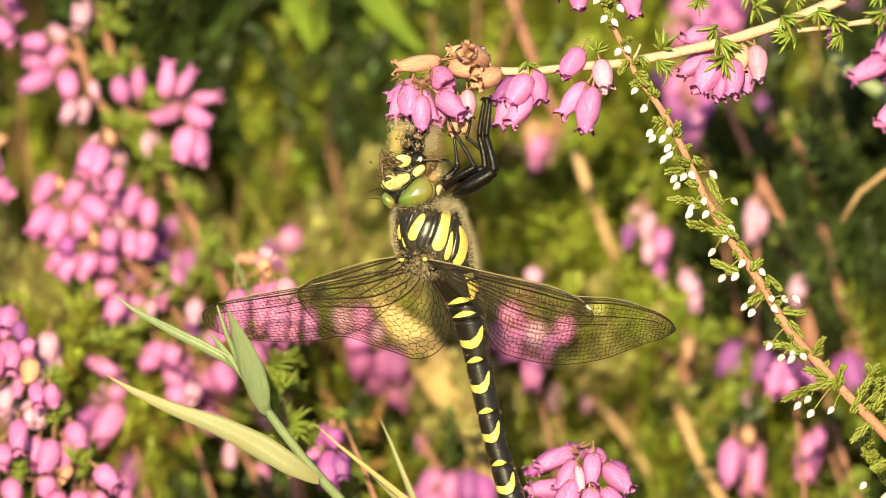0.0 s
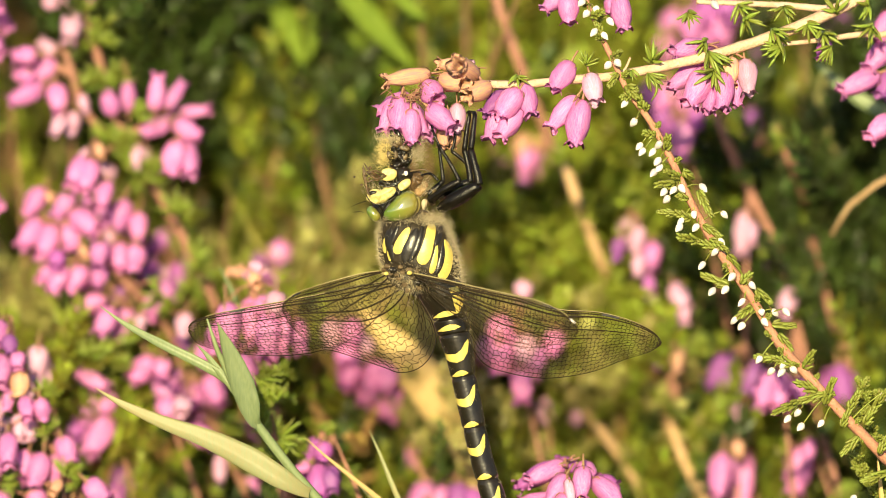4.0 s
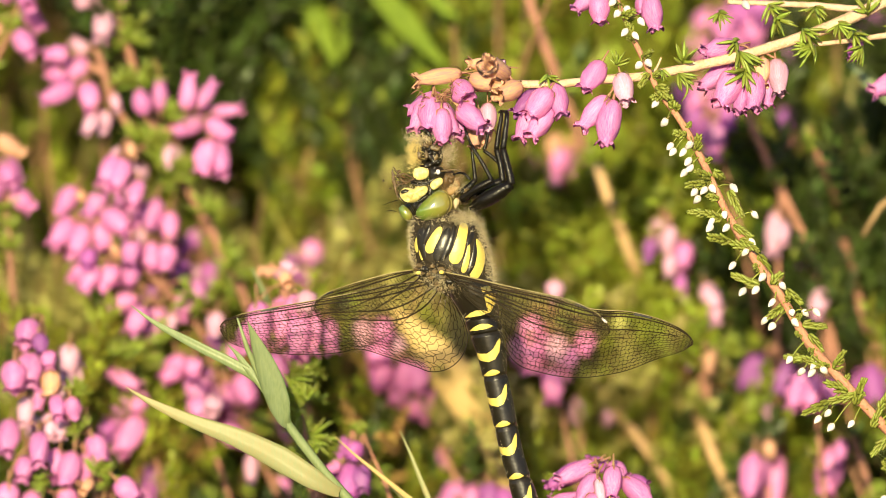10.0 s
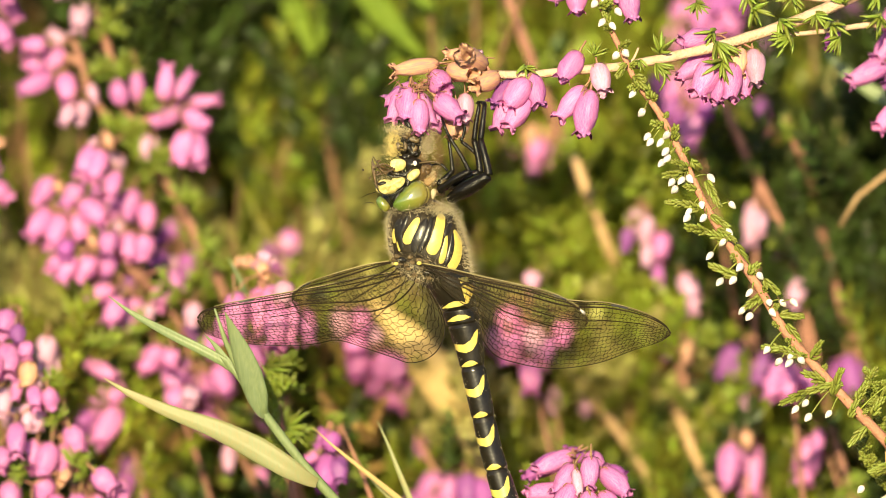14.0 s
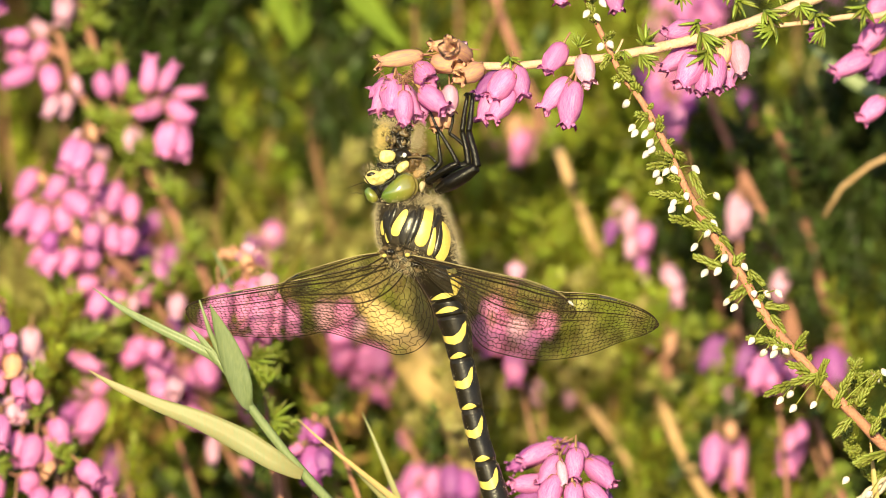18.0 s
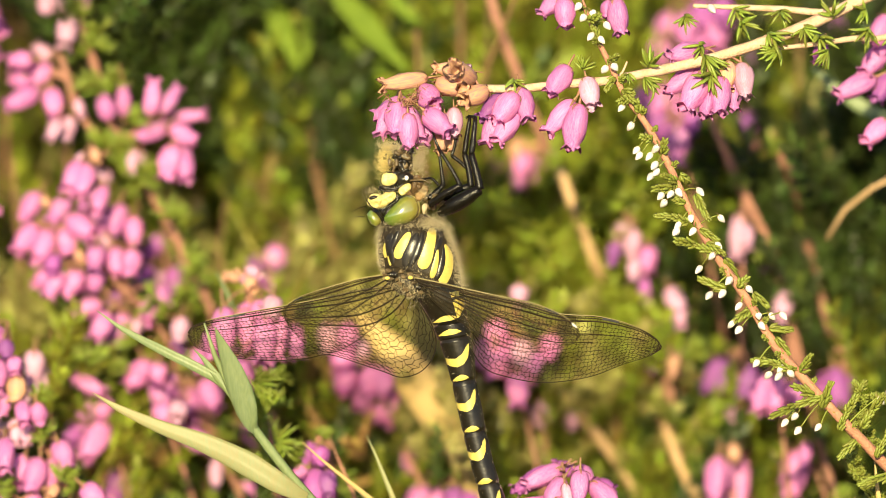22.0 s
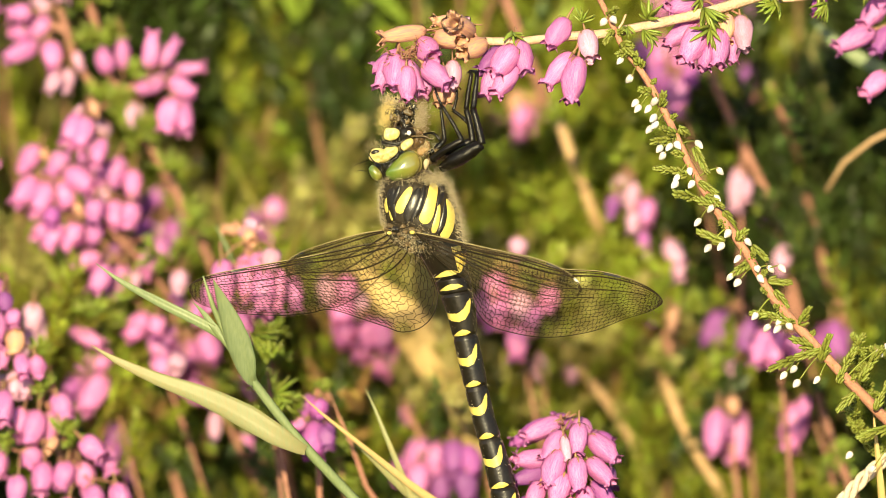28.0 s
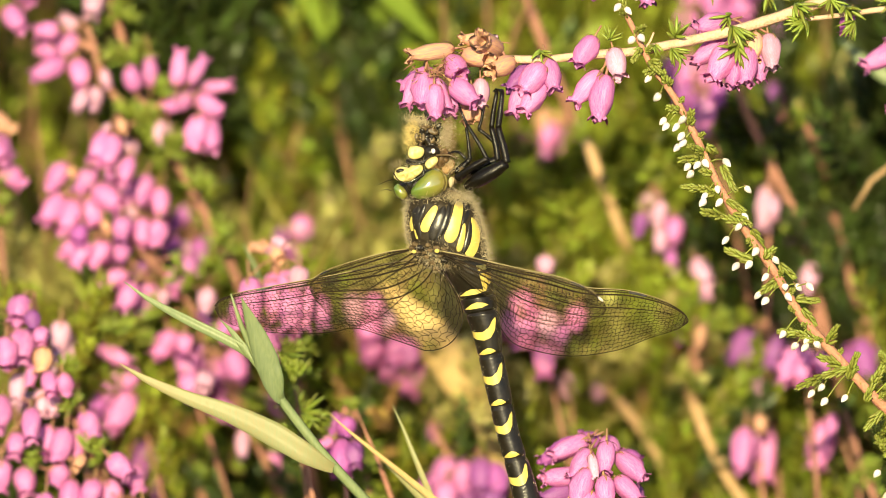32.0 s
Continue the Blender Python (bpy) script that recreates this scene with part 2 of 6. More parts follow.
def aim(start, end, width, roll=0.0):
    """A pose that lays a unit mesh (base at 0, tip at +Z, one wide) from start to end."""
    a, b = Vector(start), Vector(end)
    way = b - a
    q = way.to_track_quat("Z", "Y").to_matrix().to_4x4()
    return Matrix.Translation(a) @ q @ Matrix.Rotation(roll, 4, "Z") @ Matrix.Diagonal((width, width, way.length, 1))


def to_ground(p):
    """The point of the ground straight below p, both in sheet axes."""
    w = MID + VIEW @ Vector(p)
    return VIEW.transposed() @ (Vector((w.x, w.y, -0.005)) - MID)


def ellipsoid(c, r, turn=0.0, rings=20, segs=28):
    """Centre and half sizes in sheet axes (metres); turn: radians about the line of sight."""
    verts, faces = [], []
    ca, sa = math.cos(turn), math.sin(turn)
    for i in range(rings + 1):
        th = math.pi * i / rings
        for j in range(segs):
            ph = 2 * math.pi * j / segs
            x, y, z = r[0] * math.sin(th) * math.cos(ph), r[1] * math.sin(th) * math.sin(ph), r[2] * math.cos(th)
            verts.append((c[0] + ca * x - sa * z, c[1] + y, c[2] + sa * x + ca * z))
    for i in range(rings):
        for j in range(segs):
            k = (j + 1) % segs
            faces.append((i * segs + j, (i + 1) * segs + j, (i + 1) * segs + k, i * segs + k))
    return verts, faces


def hairs(roots, ways, lengths, width, seed, bend=0.3):
    """Fine tapering hairs from roots along ways."""
    rng = np.random.default_rng(seed)
    verts, faces = [], []
    for p, w, l in zip(roots, ways, lengths):
        w = np.array(w) + rng.normal(0, 0.25, 3)
        w /= np.linalg.norm(w)
        s = np.cross(w, rng.normal(size=3))
        s /= np.linalg.norm(s) + 1e-9
        p = np.array(p)
        midp = p + w * l * 0.55 + rng.normal(0, bend, 3) * l * 0.2
        tip = p + w * l + rng.normal(0, bend, 3) * l * 0.4
        o = len(verts)
        verts += [p - s * width, p + s * width, midp + s * width * 0.7, midp - s * width * 0.7, tip]
        faces += [(o, o + 1, o + 2, o + 3), (o + 3, o + 2, o + 4)]
    return verts, faces


# ---- shared small meshes, one unit long ----
def bell_mesh(name, mats, open_mouth, seed):
    """A bell heather flower: round-shouldered urn with four ribs, a pinched mouth and four turned-out lobes."""
    rng = np.random.default_rng(seed)
    prof = [(0.0, 0.05), (0.03, 0.2), (0.10, 0.35), (0.24, 0.46), (0.40, 0.5), (0.58, 0.485), (0.74, 0.41), (0.86, 0.32),
            (0.91, 0.29), (0.96, 0.33 + 0.05 * open_mouth), (1.0, 0.41 + 0.08 * open_mouth)]
    inner = [(0.92, 0.22), (0.78, 0.27), (0.5, 0.3)]
    segs, verts, faces, idx = 16, [], [], []
    lean = rng.normal(0, 0.025, 2)
    for i, (z, r) in enumerate(prof + inner):
        for j in range(segs):
            a = 2 * math.pi * j / segs
            rib = 1 + (0.07 * math.cos(4 * a) + 0.16 * noise.noise(Vector((math.cos(a) * 1.6, math.sin(a) * 1.6, z * 2 + seed * 5 + open_mouth * 31)))) * min(1, z * 3)
            zz = z + (0.07 * math.cos(4 * a) if z > 0.93 else 0)
            dent = 1 + 0.035 * rng.normal() if i not in (0,) else 1
            verts.append((r * rib * dent * math.cos(a) + lean[0] * z, r * rib * dent * math.sin(a) + lean[1] * z, zz))
    for i in range(len(prof) + len(inner) - 1):
        for j in range(segs):
            k = (j + 1) % segs
            faces.append((i * segs + j, i * segs + k, (i + 1) * segs + k, (i + 1) * segs + j))
    n = len(prof) + len(inner)
    faces.append(tuple((n - 1) * segs + j for j in range(segs)))
    faces.append(tuple(range(segs))[::-1])
    return mesh_of(name, verts, faces, mats)


def calyx_mesh(name, mat, seed):
    """Four narrow sepals and a short stalk behind the flower."""
    rng = np.random.default_rng(seed)
    pieces = [tube([(0, 0, -0.38), (0.01, 0.01, -0.15), (0, 0, 0.03)], [0.05, 0.05, 0.09], 6)]
    for q in range(4):
        a = math.pi / 4 + q * math.pi / 2 + rng.normal(0, 0.1)
        verts, faces = [], []
        long = 0.2 + rng.normal(0, 0.03)
        for i, (z, r, w) in enumerate(((0.0, 0.12, 0.06), (0.05, 0.34, 0.07), (long * 0.6, 0.46, 0.05), (long, 0.50, 0.005))):
            for s in (-1, 1):
                verts.append((r * math.cos(a) - s * w * math.sin(a), r * math.sin(a) + s * w * math.cos(a), z))
            verts.append(((r + 0.03) * math.cos(a), (r + 0.03) * math.sin(a), z))
        for i in range(3):
            o = i * 3
            faces += [(o, o + 2, o + 5, o + 3), (o + 2, o + 1, o + 4, o + 5)]
        pieces.append((verts, faces))
    v, f = joined(pieces)
    return mesh_of(name, v, f, mat)


def needle_tuft(name, mat, count, seed, forward=0.5, curve=0.3, plump=1.0):
    """A whorl of narrow, curved needle leaves round the origin, opening towards +Z, one unit long."""
    rng = np.random.default_rng(seed)
    pieces = []
    for i in range(count):
        a = 2 * math.pi * i / count * 2.4 + rng.normal(0, 0.25)
        f = np.clip(forward + rng.normal(0, 0.25), -0.4, 1.2)
        l = 0.75 + 0.35 * rng.random()
        d = np.array([math.cos(a) * math.cos(f), math.sin(a) * math.cos(f), math.sin(f)])
        up = np.array([0, 0, 1.0])
        z0 = rng.random() * 0.35 - 0.15
        line = [np.array([0, 0, z0]) + d * l * x + up * curve * l * x * x * 0.4 for x in (0, 0.35, 0.7, 1.0)]
        pieces.append(tube(line, [0.035 * plump, 0.068 * plump, 0.06 * plump, 0.014 * plump], 5))
    v, f = joined(pieces)
    return mesh_of(name, v, f, mat)


def scale_shoot(name, mat, seed, rows=5):
    """A ling side shoot: short keeled leaves in four overlapping rows along +Z, their points standing off."""
    rng = np.random.default_rng(seed)
    pieces = [tube([(0, 0, 0), (0.02, 0.01, 0.5), (0, 0, 0.9)], [0.045, 0.045, 0.03], 5)]
    for i in range(rows):
        z = 0.92 * i / rows
        for q in range(4):
            a = q * math.pi / 2 + (i % 2) * math.pi / 4 + rng.normal(0, 0.3)
            o = np.array([math.cos(a), math.sin(a), 0.0])
            l = (0.34 - 0.12 * z) * rng.uniform(0.85, 1.15)
            out = l * rng.uniform(0.45, 0.95) * (1.05 - 0.5 * z)
            line = [o * 0.03 + [0, 0, z], o * out * 0.75 + [0, 0, z + l * 0.35], o * out + [0, 0, z + l * 0.75], o * out * 1.3 + [0, 0, z + l * 0.92]]
            pieces.append(tube(line, [0.04, 0.10, 0.075, 0.012], 5))
    v, f = joined(pieces)
    return mesh_of(name, v, f, mat)


def bud_mesh(name, mat, seed):
    rng = np.random.default_rng(seed)
    prof = [(0.0, 0.1), (0.08, 0.32), (0.3, 0.5), (0.55, 0.46), (0.8, 0.27), (1.0, 0.03)]
    verts, faces = [], []
    for z, r in prof:
        for j in range(8):
            a = 2 * math.pi * j / 8
            verts.append((r * (1 + 0.09 * math.cos(4 * a) + 0.04 * rng.normal()) * math.cos(a), r * math.sin(a), z))
    for i in range(5):
        for j in range(8):
            k = (j + 1) % 8
            faces.append((i * 8 + j, i * 8 + k, (i + 1) * 8 + k, (i + 1) * 8 + j))
    faces += [tuple(range(8))[::-1], tuple(40 + j for j in range(8))]
    return mesh_of(name, verts, faces, mat)


BELLS = {key: [bell_mesh("bell_" + key, m, o, i) for i in range(4)] for key, m, o in
         (("pink", PINK, 0.4), ("purple", SHADE_PURPLE, 0.4), ("faded", PALE, 0.6), ("dry", DRY, 1.0))}
CALYX = [calyx_mesh("calyx", SEPAL, i) for i in range(3)]
TUFTS = [needle_tuft("leaf_tuft", LEAF, 13 + i, i, 0.4 + 0.1 * i, 0.5) for i in range(5)]
NEAR_TUFTS = [needle_tuft("leaf_tuft", LEAF, 10 + i, 20 + i, 0.5 + 0.1 * i, 0.35, 1.5) for i in range(5)]
SHOOTS = [scale_shoot("side_shoot", SHOOT, i) for i in range(3)]
BUDS = [bud_mesh("bud", BUD, i) for i in range(3)]
PICK = random.Random(5)


def bell(parent, start, end, width, tone="pink", label=""):
    """One flower from its stalk end to its mouth, both sheet points (u, v, d); width in sheet steps."""
    a, b = loc(*start), loc(*end)
    m = aim(a, b, width * U, PICK.random() * 6.28)
    names = {"dry": "withered tan flower", "faded": "fading pale pink flower", "purple": "pink flower coloured purple for shade", "pink": ""}
    ob = part("bell_flower", PICK.choice(BELLS[tone]), parent, label or names[tone], at=m)
    part("calyx", PICK.choice(CALYX), parent, at=m, under=ob)
    return ob


def tuft(parent, at, size, way=(0, 0, 1), kinds=TUFTS):
    """A whorl of needle leaves at a sheet point; size in sheet steps."""
    a = loc(*at)
    m = aim(a, a + Vector(way).normalized() * size * U, size * U, PICK.random() * 6.28)
    return part("leaf_tuft", PICK.choice(kinds), parent, at=m)


def stalk(parent, pts, radii, mat, name="stem", ground=False, n=40, seed=1, label=""):
    """A woody stem along sheet points; radii in sheet steps; ground: carried on down to the soil."""
    line = [loc(*p) for p in pts]
    shown = sum((b - a).length for a, b in zip(line, line[1:]))
    if ground:
        last = line[-1]
        lean = random.Random(seed + int(pts[-1][0]))
        way = (line[-1] - line[-2]).normalized()
        drop = (MID + VIEW @ last).z
        slant = way.x / -way.z if way.z < -0.3 else 0.15 * way.x
        near = last + way * 0.02
        foot = to_ground(near + Vector((slant * drop * 0.55 + lean.gauss(0, 0.012), 0.03 + 0.05 * lean.random(), 0)))
        line += [near, near.lerp(foot, 0.4) + Vector((slant * 0.03, 0.01, 0)), foot]
        n = int(n * 1.6)
    L = smooth_line(line, n)
    far = np.linspace(0, np.linalg.norm(np.diff(L, axis=0), axis=1).sum(), n) / shown
    thick = np.interp(far, np.linspace(0, 1, len(radii)), radii)
    v, f = tube(L, thick * U, 8, 0.05, seed)
    return part(name, mesh_of(name, v, f, mat), parent, label)


# ---- ground ----
def build_ground():
    rng = np.random.default_rng(3)
    steps = sorted(set([round(s * x, 4) for s in (-1, 1) for x in (0, 0.05, 0.1, 0.16, 0.22, 0.3, 0.4, 0.5, 0.65, 0.8, 1, 1.3, 1.7, 2.3, 3.2, 5, 9, 20, 60, 250, 900)]))
    n = len(steps)
    verts = [(x, y, 0.012 * noise.noise(Vector((x * 6, y * 6, 0))) if abs(x) < 3 and abs(y) < 3 else 0.3 * noise.noise(Vector((x * .05, y * .05, 0))) - 0.3) for y in steps for x in steps]
    faces = [(i * n + j, i * n + j + 1, (i + 1) * n + j + 1, (i + 1) * n + j) for i in range(n - 1) for j in range(n - 1)]
    tagged(new("ground", mesh_of("ground", verts, faces, SOIL)), "dark peaty heath soil under the heather", "ground", kind="structure")


build_ground()


# ---- the dragonfly ----
GRIP = (800, 230, 0)
fly = thing("dragonfly", *GRIP, "black and yellow ringed dragonfly hanging from a heather flower head", "dragonfly")


def dome(outline, d, bulge, rings=9, n=40, back=0.5, crumple=0.0, seed=1):
    """A swollen plate with the given outline (sheet points), its rim at depth d, rising towards the viewer by bulge steps."""
    pts = [tuple(p) for p in outline]
    closed = smooth_line(pts[-2:] + pts + pts[:2], 4 * n)
    c = np.mean(np.array(pts, float), axis=0)
    ang = np.arctan2(closed[:, 1] - c[1], closed[:, 0] - c[0])
    rad = np.hypot(closed[:, 1] - c[1], closed[:, 0] - c[0])
    order = np.argsort(ang)
    grid = np.linspace(-math.pi, math.pi, n, endpoint=False)
    rr = np.interp(grid, ang[order], rad[order], period=2 * math.pi)
    verts, faces = [], []
    for k in range(-2, rings):
        f = math.cos(math.pi / 2 * max(k, 0) / rings) if k >= 0 else (1.0 if k == -1 else 0.7)
        h = bulge * math.sin(math.pi / 2 * max(k, 0) / rings) if k >= 0 else (-bulge * back * 0.5 if k == -1 else -bulge * back)
        for i in range(n):
            u, v = c[0] + rr[i] * f * math.cos(grid[i]), c[1] + rr[i] * f * math.sin(grid[i])
            w = crumple * noise.noise(Vector((u * 0.13, v * 0.13, seed * 7.7))) * bulge
            verts.append(loc(u, v, d - (h + w) * U * 1000))
    verts.append(loc(c[0], c[1], d - bulge * U * 1000))
    m = rings + 2
    for k in range(m - 1):
        for i in range(n):
            j = (i + 1) % n
            faces.append((k * n + i, k * n + j, (k + 1) * n + j, (k + 1) * n + i))
    for i in range(n):
        faces.append(((m - 1) * n + i, (m - 1) * n + (i + 1) % n, m * n))
    faces.append(tuple(range(n))[::-1])
    return verts, faces


def fly_body():
    # thorax: a deep, boxy barrel with yellow stripes and a tan fur
    ys = np.array((372, 382, 396, 415, 440, 465, 490, 512, 530), float)
    lo = np.array((725, 700, 690, 686, 687, 690, 700, 725, 752), float)
    hi = np.array((795, 808, 815, 822, 829, 833, 836, 838, 838), float)
    dep = np.array((30, 44, 54, 60, 62, 60, 54, 44, 30), float)
    power, d0 = 2.4, 4.0

    def width(v):
        return np.interp(v, ys, (lo + hi) / 2), np.interp(v, ys, (hi - lo) / 2), np.interp(v, ys, dep)

    n, rows = 56, 50
    verts, faces = [], []
    for i in range(rows):
        v = 372 + 158 * i / (rows - 1)
        c, w, b = width(v)
        for j in range(n):
            a = 2 * math.pi * j / n
            x = math.copysign(abs(math.cos(a)) ** (2 / power), math.cos(a))
            y = math.copysign(abs(math.sin(a)) ** (2 / power), math.sin(a))
            groove = 1 - 0.03 * max(0, math.cos((c + w * x - 752 + (v - 430) * 0.5) * 0.17)) ** 6
            verts.append(loc(c + w * x * groove, v + 9 * x, d0 + b * y * groove * U * 1000))
    for i in range(rows - 1):
        for j in range(n):
            k = (j + 1) % n
            faces.append((i * n + j, i * n + k, (i + 1) * n + k, (i + 1) * n + j))
    faces += [tuple(range(n))[::-1], tuple((rows - 1) * n + j for j in range(n))]
    part("thorax", mesh_of("thorax", verts, faces, THORAX), fly, "black-brown thorax under tan fur")

    def on_thorax(u, v, lift):
        for _ in range(3):
            c, w, b = width(v)
            x = max(-0.995, min(0.995, (u - c) / w))
            c, w, b = width(v - 9 * x)
        x = max(-0.995, min(0.995, (u - c) / w))
        return loc(u, v, d0 - (b * (1 - abs(x) ** power) ** (1 / power) + lift) * U * 1000)

    def stripe(pts, widths, lift=1.6, mat=YELLOW, name="stripe", label="yellow stripe"):
        mid = smooth_line(pts, 20)
        w = np.interp(np.linspace(0, 1, 20), np.linspace(0, 1, len(widths)), widths) * (1 - np.linspace(-1, 1, 20) ** 10 * 0.9) ** 0.5
        tan = np.gradient(mid, axis=0)
        tan /= np.linalg.norm(tan, axis=1)[:, None]
        verts, faces = [], []
        for i in range(20):
            for s in (-1, -0.6, 0, 0.6, 1):
                verts.append(on_thorax(mid[i, 0] - tan[i, 1] * s * w[i], mid[i, 1] + tan[i, 0] * s * w[i], lift * (1 - 0.6 * abs(s) ** 3)))
        for i in range(19):
            for j in range(4):
                faces.append((i * 5 + j, i * 5 + j + 1, (i + 1) * 5 + j + 1, (i + 1) * 5 + j))
        part(name, mesh_of(name, verts, faces, mat), fly, label)

    stripe(((744, 399), (736, 412), (728, 427), (720, 445)), (4.5, 7.5, 9, 8))
    stripe(((783, 392), (782, 408), (778, 426), (772, 446), (763, 463)), (8, 8.5, 9.5, 11, 10.5))
    stripe(((793, 428), (791, 446), (787, 464), (782, 480)), (2, 4, 5.5, 5))
    stripe(((806, 420), (812, 436), (813, 454), (808, 472), (799, 490)), (2.5, 6, 8, 9.5, 9))
    stripe(((700, 418), (699, 430), (701, 444)), (1.5, 3, 2.6))
    stripe(((706, 432), (707, 446), (710, 458)), (1.6, 2.4, 2))
    # glossy black plates between the stripes, with seams
    for pts, w in ((((758, 400), (748, 425), (738, 448), (736, 462)), (5, 9, 10, 6)), (((768, 392), (764, 412), (756, 436), (744, 460)), (3, 5, 6, 4)),
                   (((796, 396), (797, 412), (790, 432)), (3, 5, 3)), (((803, 425), (803, 445), (798, 468), (790, 484)), (2, 4, 5, 3)),
                   (((712, 400), (706, 418), (710, 440), (714, 456)), (5, 7, 6, 4)), (((724, 396), (716, 412), (710, 430)), (3, 5, 3))):
        stripe(pts, w, 2.2, PLATE, "plate", "glossy black thorax plate")
    # the hollow between the wing roots
    v, f = ellipsoid(loc(738, 487, -1), (42 * U, 34 * U, 24 * U), radians(-25))
    part("wing_base_plate", mesh_of("wing_base_plate", v, f, THORAX), fly, "brown furry plate between the wing roots")
    for u, vv, s in ((716, 473, 7), (744, 474, 6), (768, 483, 7), (726, 490, 5), (756, 496, 7), (742, 510, 6), (705, 467, 6), (699, 474, 5), (758, 476, 5),
                     (733, 478, 5), (722, 482, 4), (749, 488, 5), (736, 500, 6), (762, 506, 5), (729, 468, 5), (711, 481, 4)):
        v, f = dome([(u + s * math.cos(q) * (1 + 0.3 * math.sin(q * 3 + u)), vv + s * 0.75 * math.sin(q)) for q in np.linspace(0, 6.28, 8, endpoint=False)], -5.0, s * 0.5, 5, 20, crumple=1.3, seed=u)
        part("wing_joint", mesh_of("wing_joint", v, f, BLACK if s > 6 else BROWN), fly)
    for u, vv, s in ((704, 480, 3.4), (745, 479, 3.6)):
        v, f = dome([(u + s * 1.3 * math.cos(q), vv + s * math.sin(q)) for q in np.linspace(0, 6.28, 7, endpoint=False)], -6.4, s * 0.7, 5, 16, crumple=0.6, seed=u)
        part("pale_joint", mesh_of("pale_joint", v, f, YELLOW), fly, "pale yellow wing joint")
    rng = np.random.default_rng(11)
    roots, ways, lens = [], [], []
    while len(roots) < 3300:
        v = rng.uniform(374, 520)
        c, w, b = width(v)
        a = rng.uniform(-math.pi, 0)
        x = math.copysign(abs(math.cos(a)) ** (2 / power), math.cos(a))
        y = -abs(math.sin(a)) ** (2 / power)
        edge = x > 0.8 or x < -0.86
        if not edge and v > 382 and rng.random() < 0.97:
            continue
        roots.append(np.array(loc(c + w * x, v + 9 * x, d0 + b * y * U * 1000)))
        ways.append(np.array([x * 0.9 + rng.normal(0, 0.2), y * 0.7, (0.5 if v < 400 else 0.0) + rng.normal(0, 0.35)]))
        lens.append((5 + 15 * rng.random() ** 2) * U * (1 if x > 0 else 0.55) if edge or v < 384 else 6 * U)
    for _ in range(700):
        roots.append(np.array(loc(742 + rng.normal(0, 26), 494 + rng.normal(0, 15), -4.8)))
        ways.append(np.array([rng.normal(0, 0.5), -0.6, -0.5]))
        lens.append((7 + 9 * rng.random()) * U)
    for _ in range(650):      # the pale tuft behind the head
        roots.append(np.array(loc(782 + rng.normal(0, 13), 386 + rng.normal(0, 6), -3.2 + rng.normal(0, 0.6))))
        ways.append(np.array([rng.normal(0.35, 0.5), -0.6, rng.normal(0.25, 0.5)]))
        lens.append((7 + 12 * rng.random()) * U)
    v, f = hairs(roots, ways, lens, 0.2 * U, 4)
    tagged(part("fur", mesh_of("fur", v, f, HAIR), fly, "tan fur of the thorax"), kind="stuff")


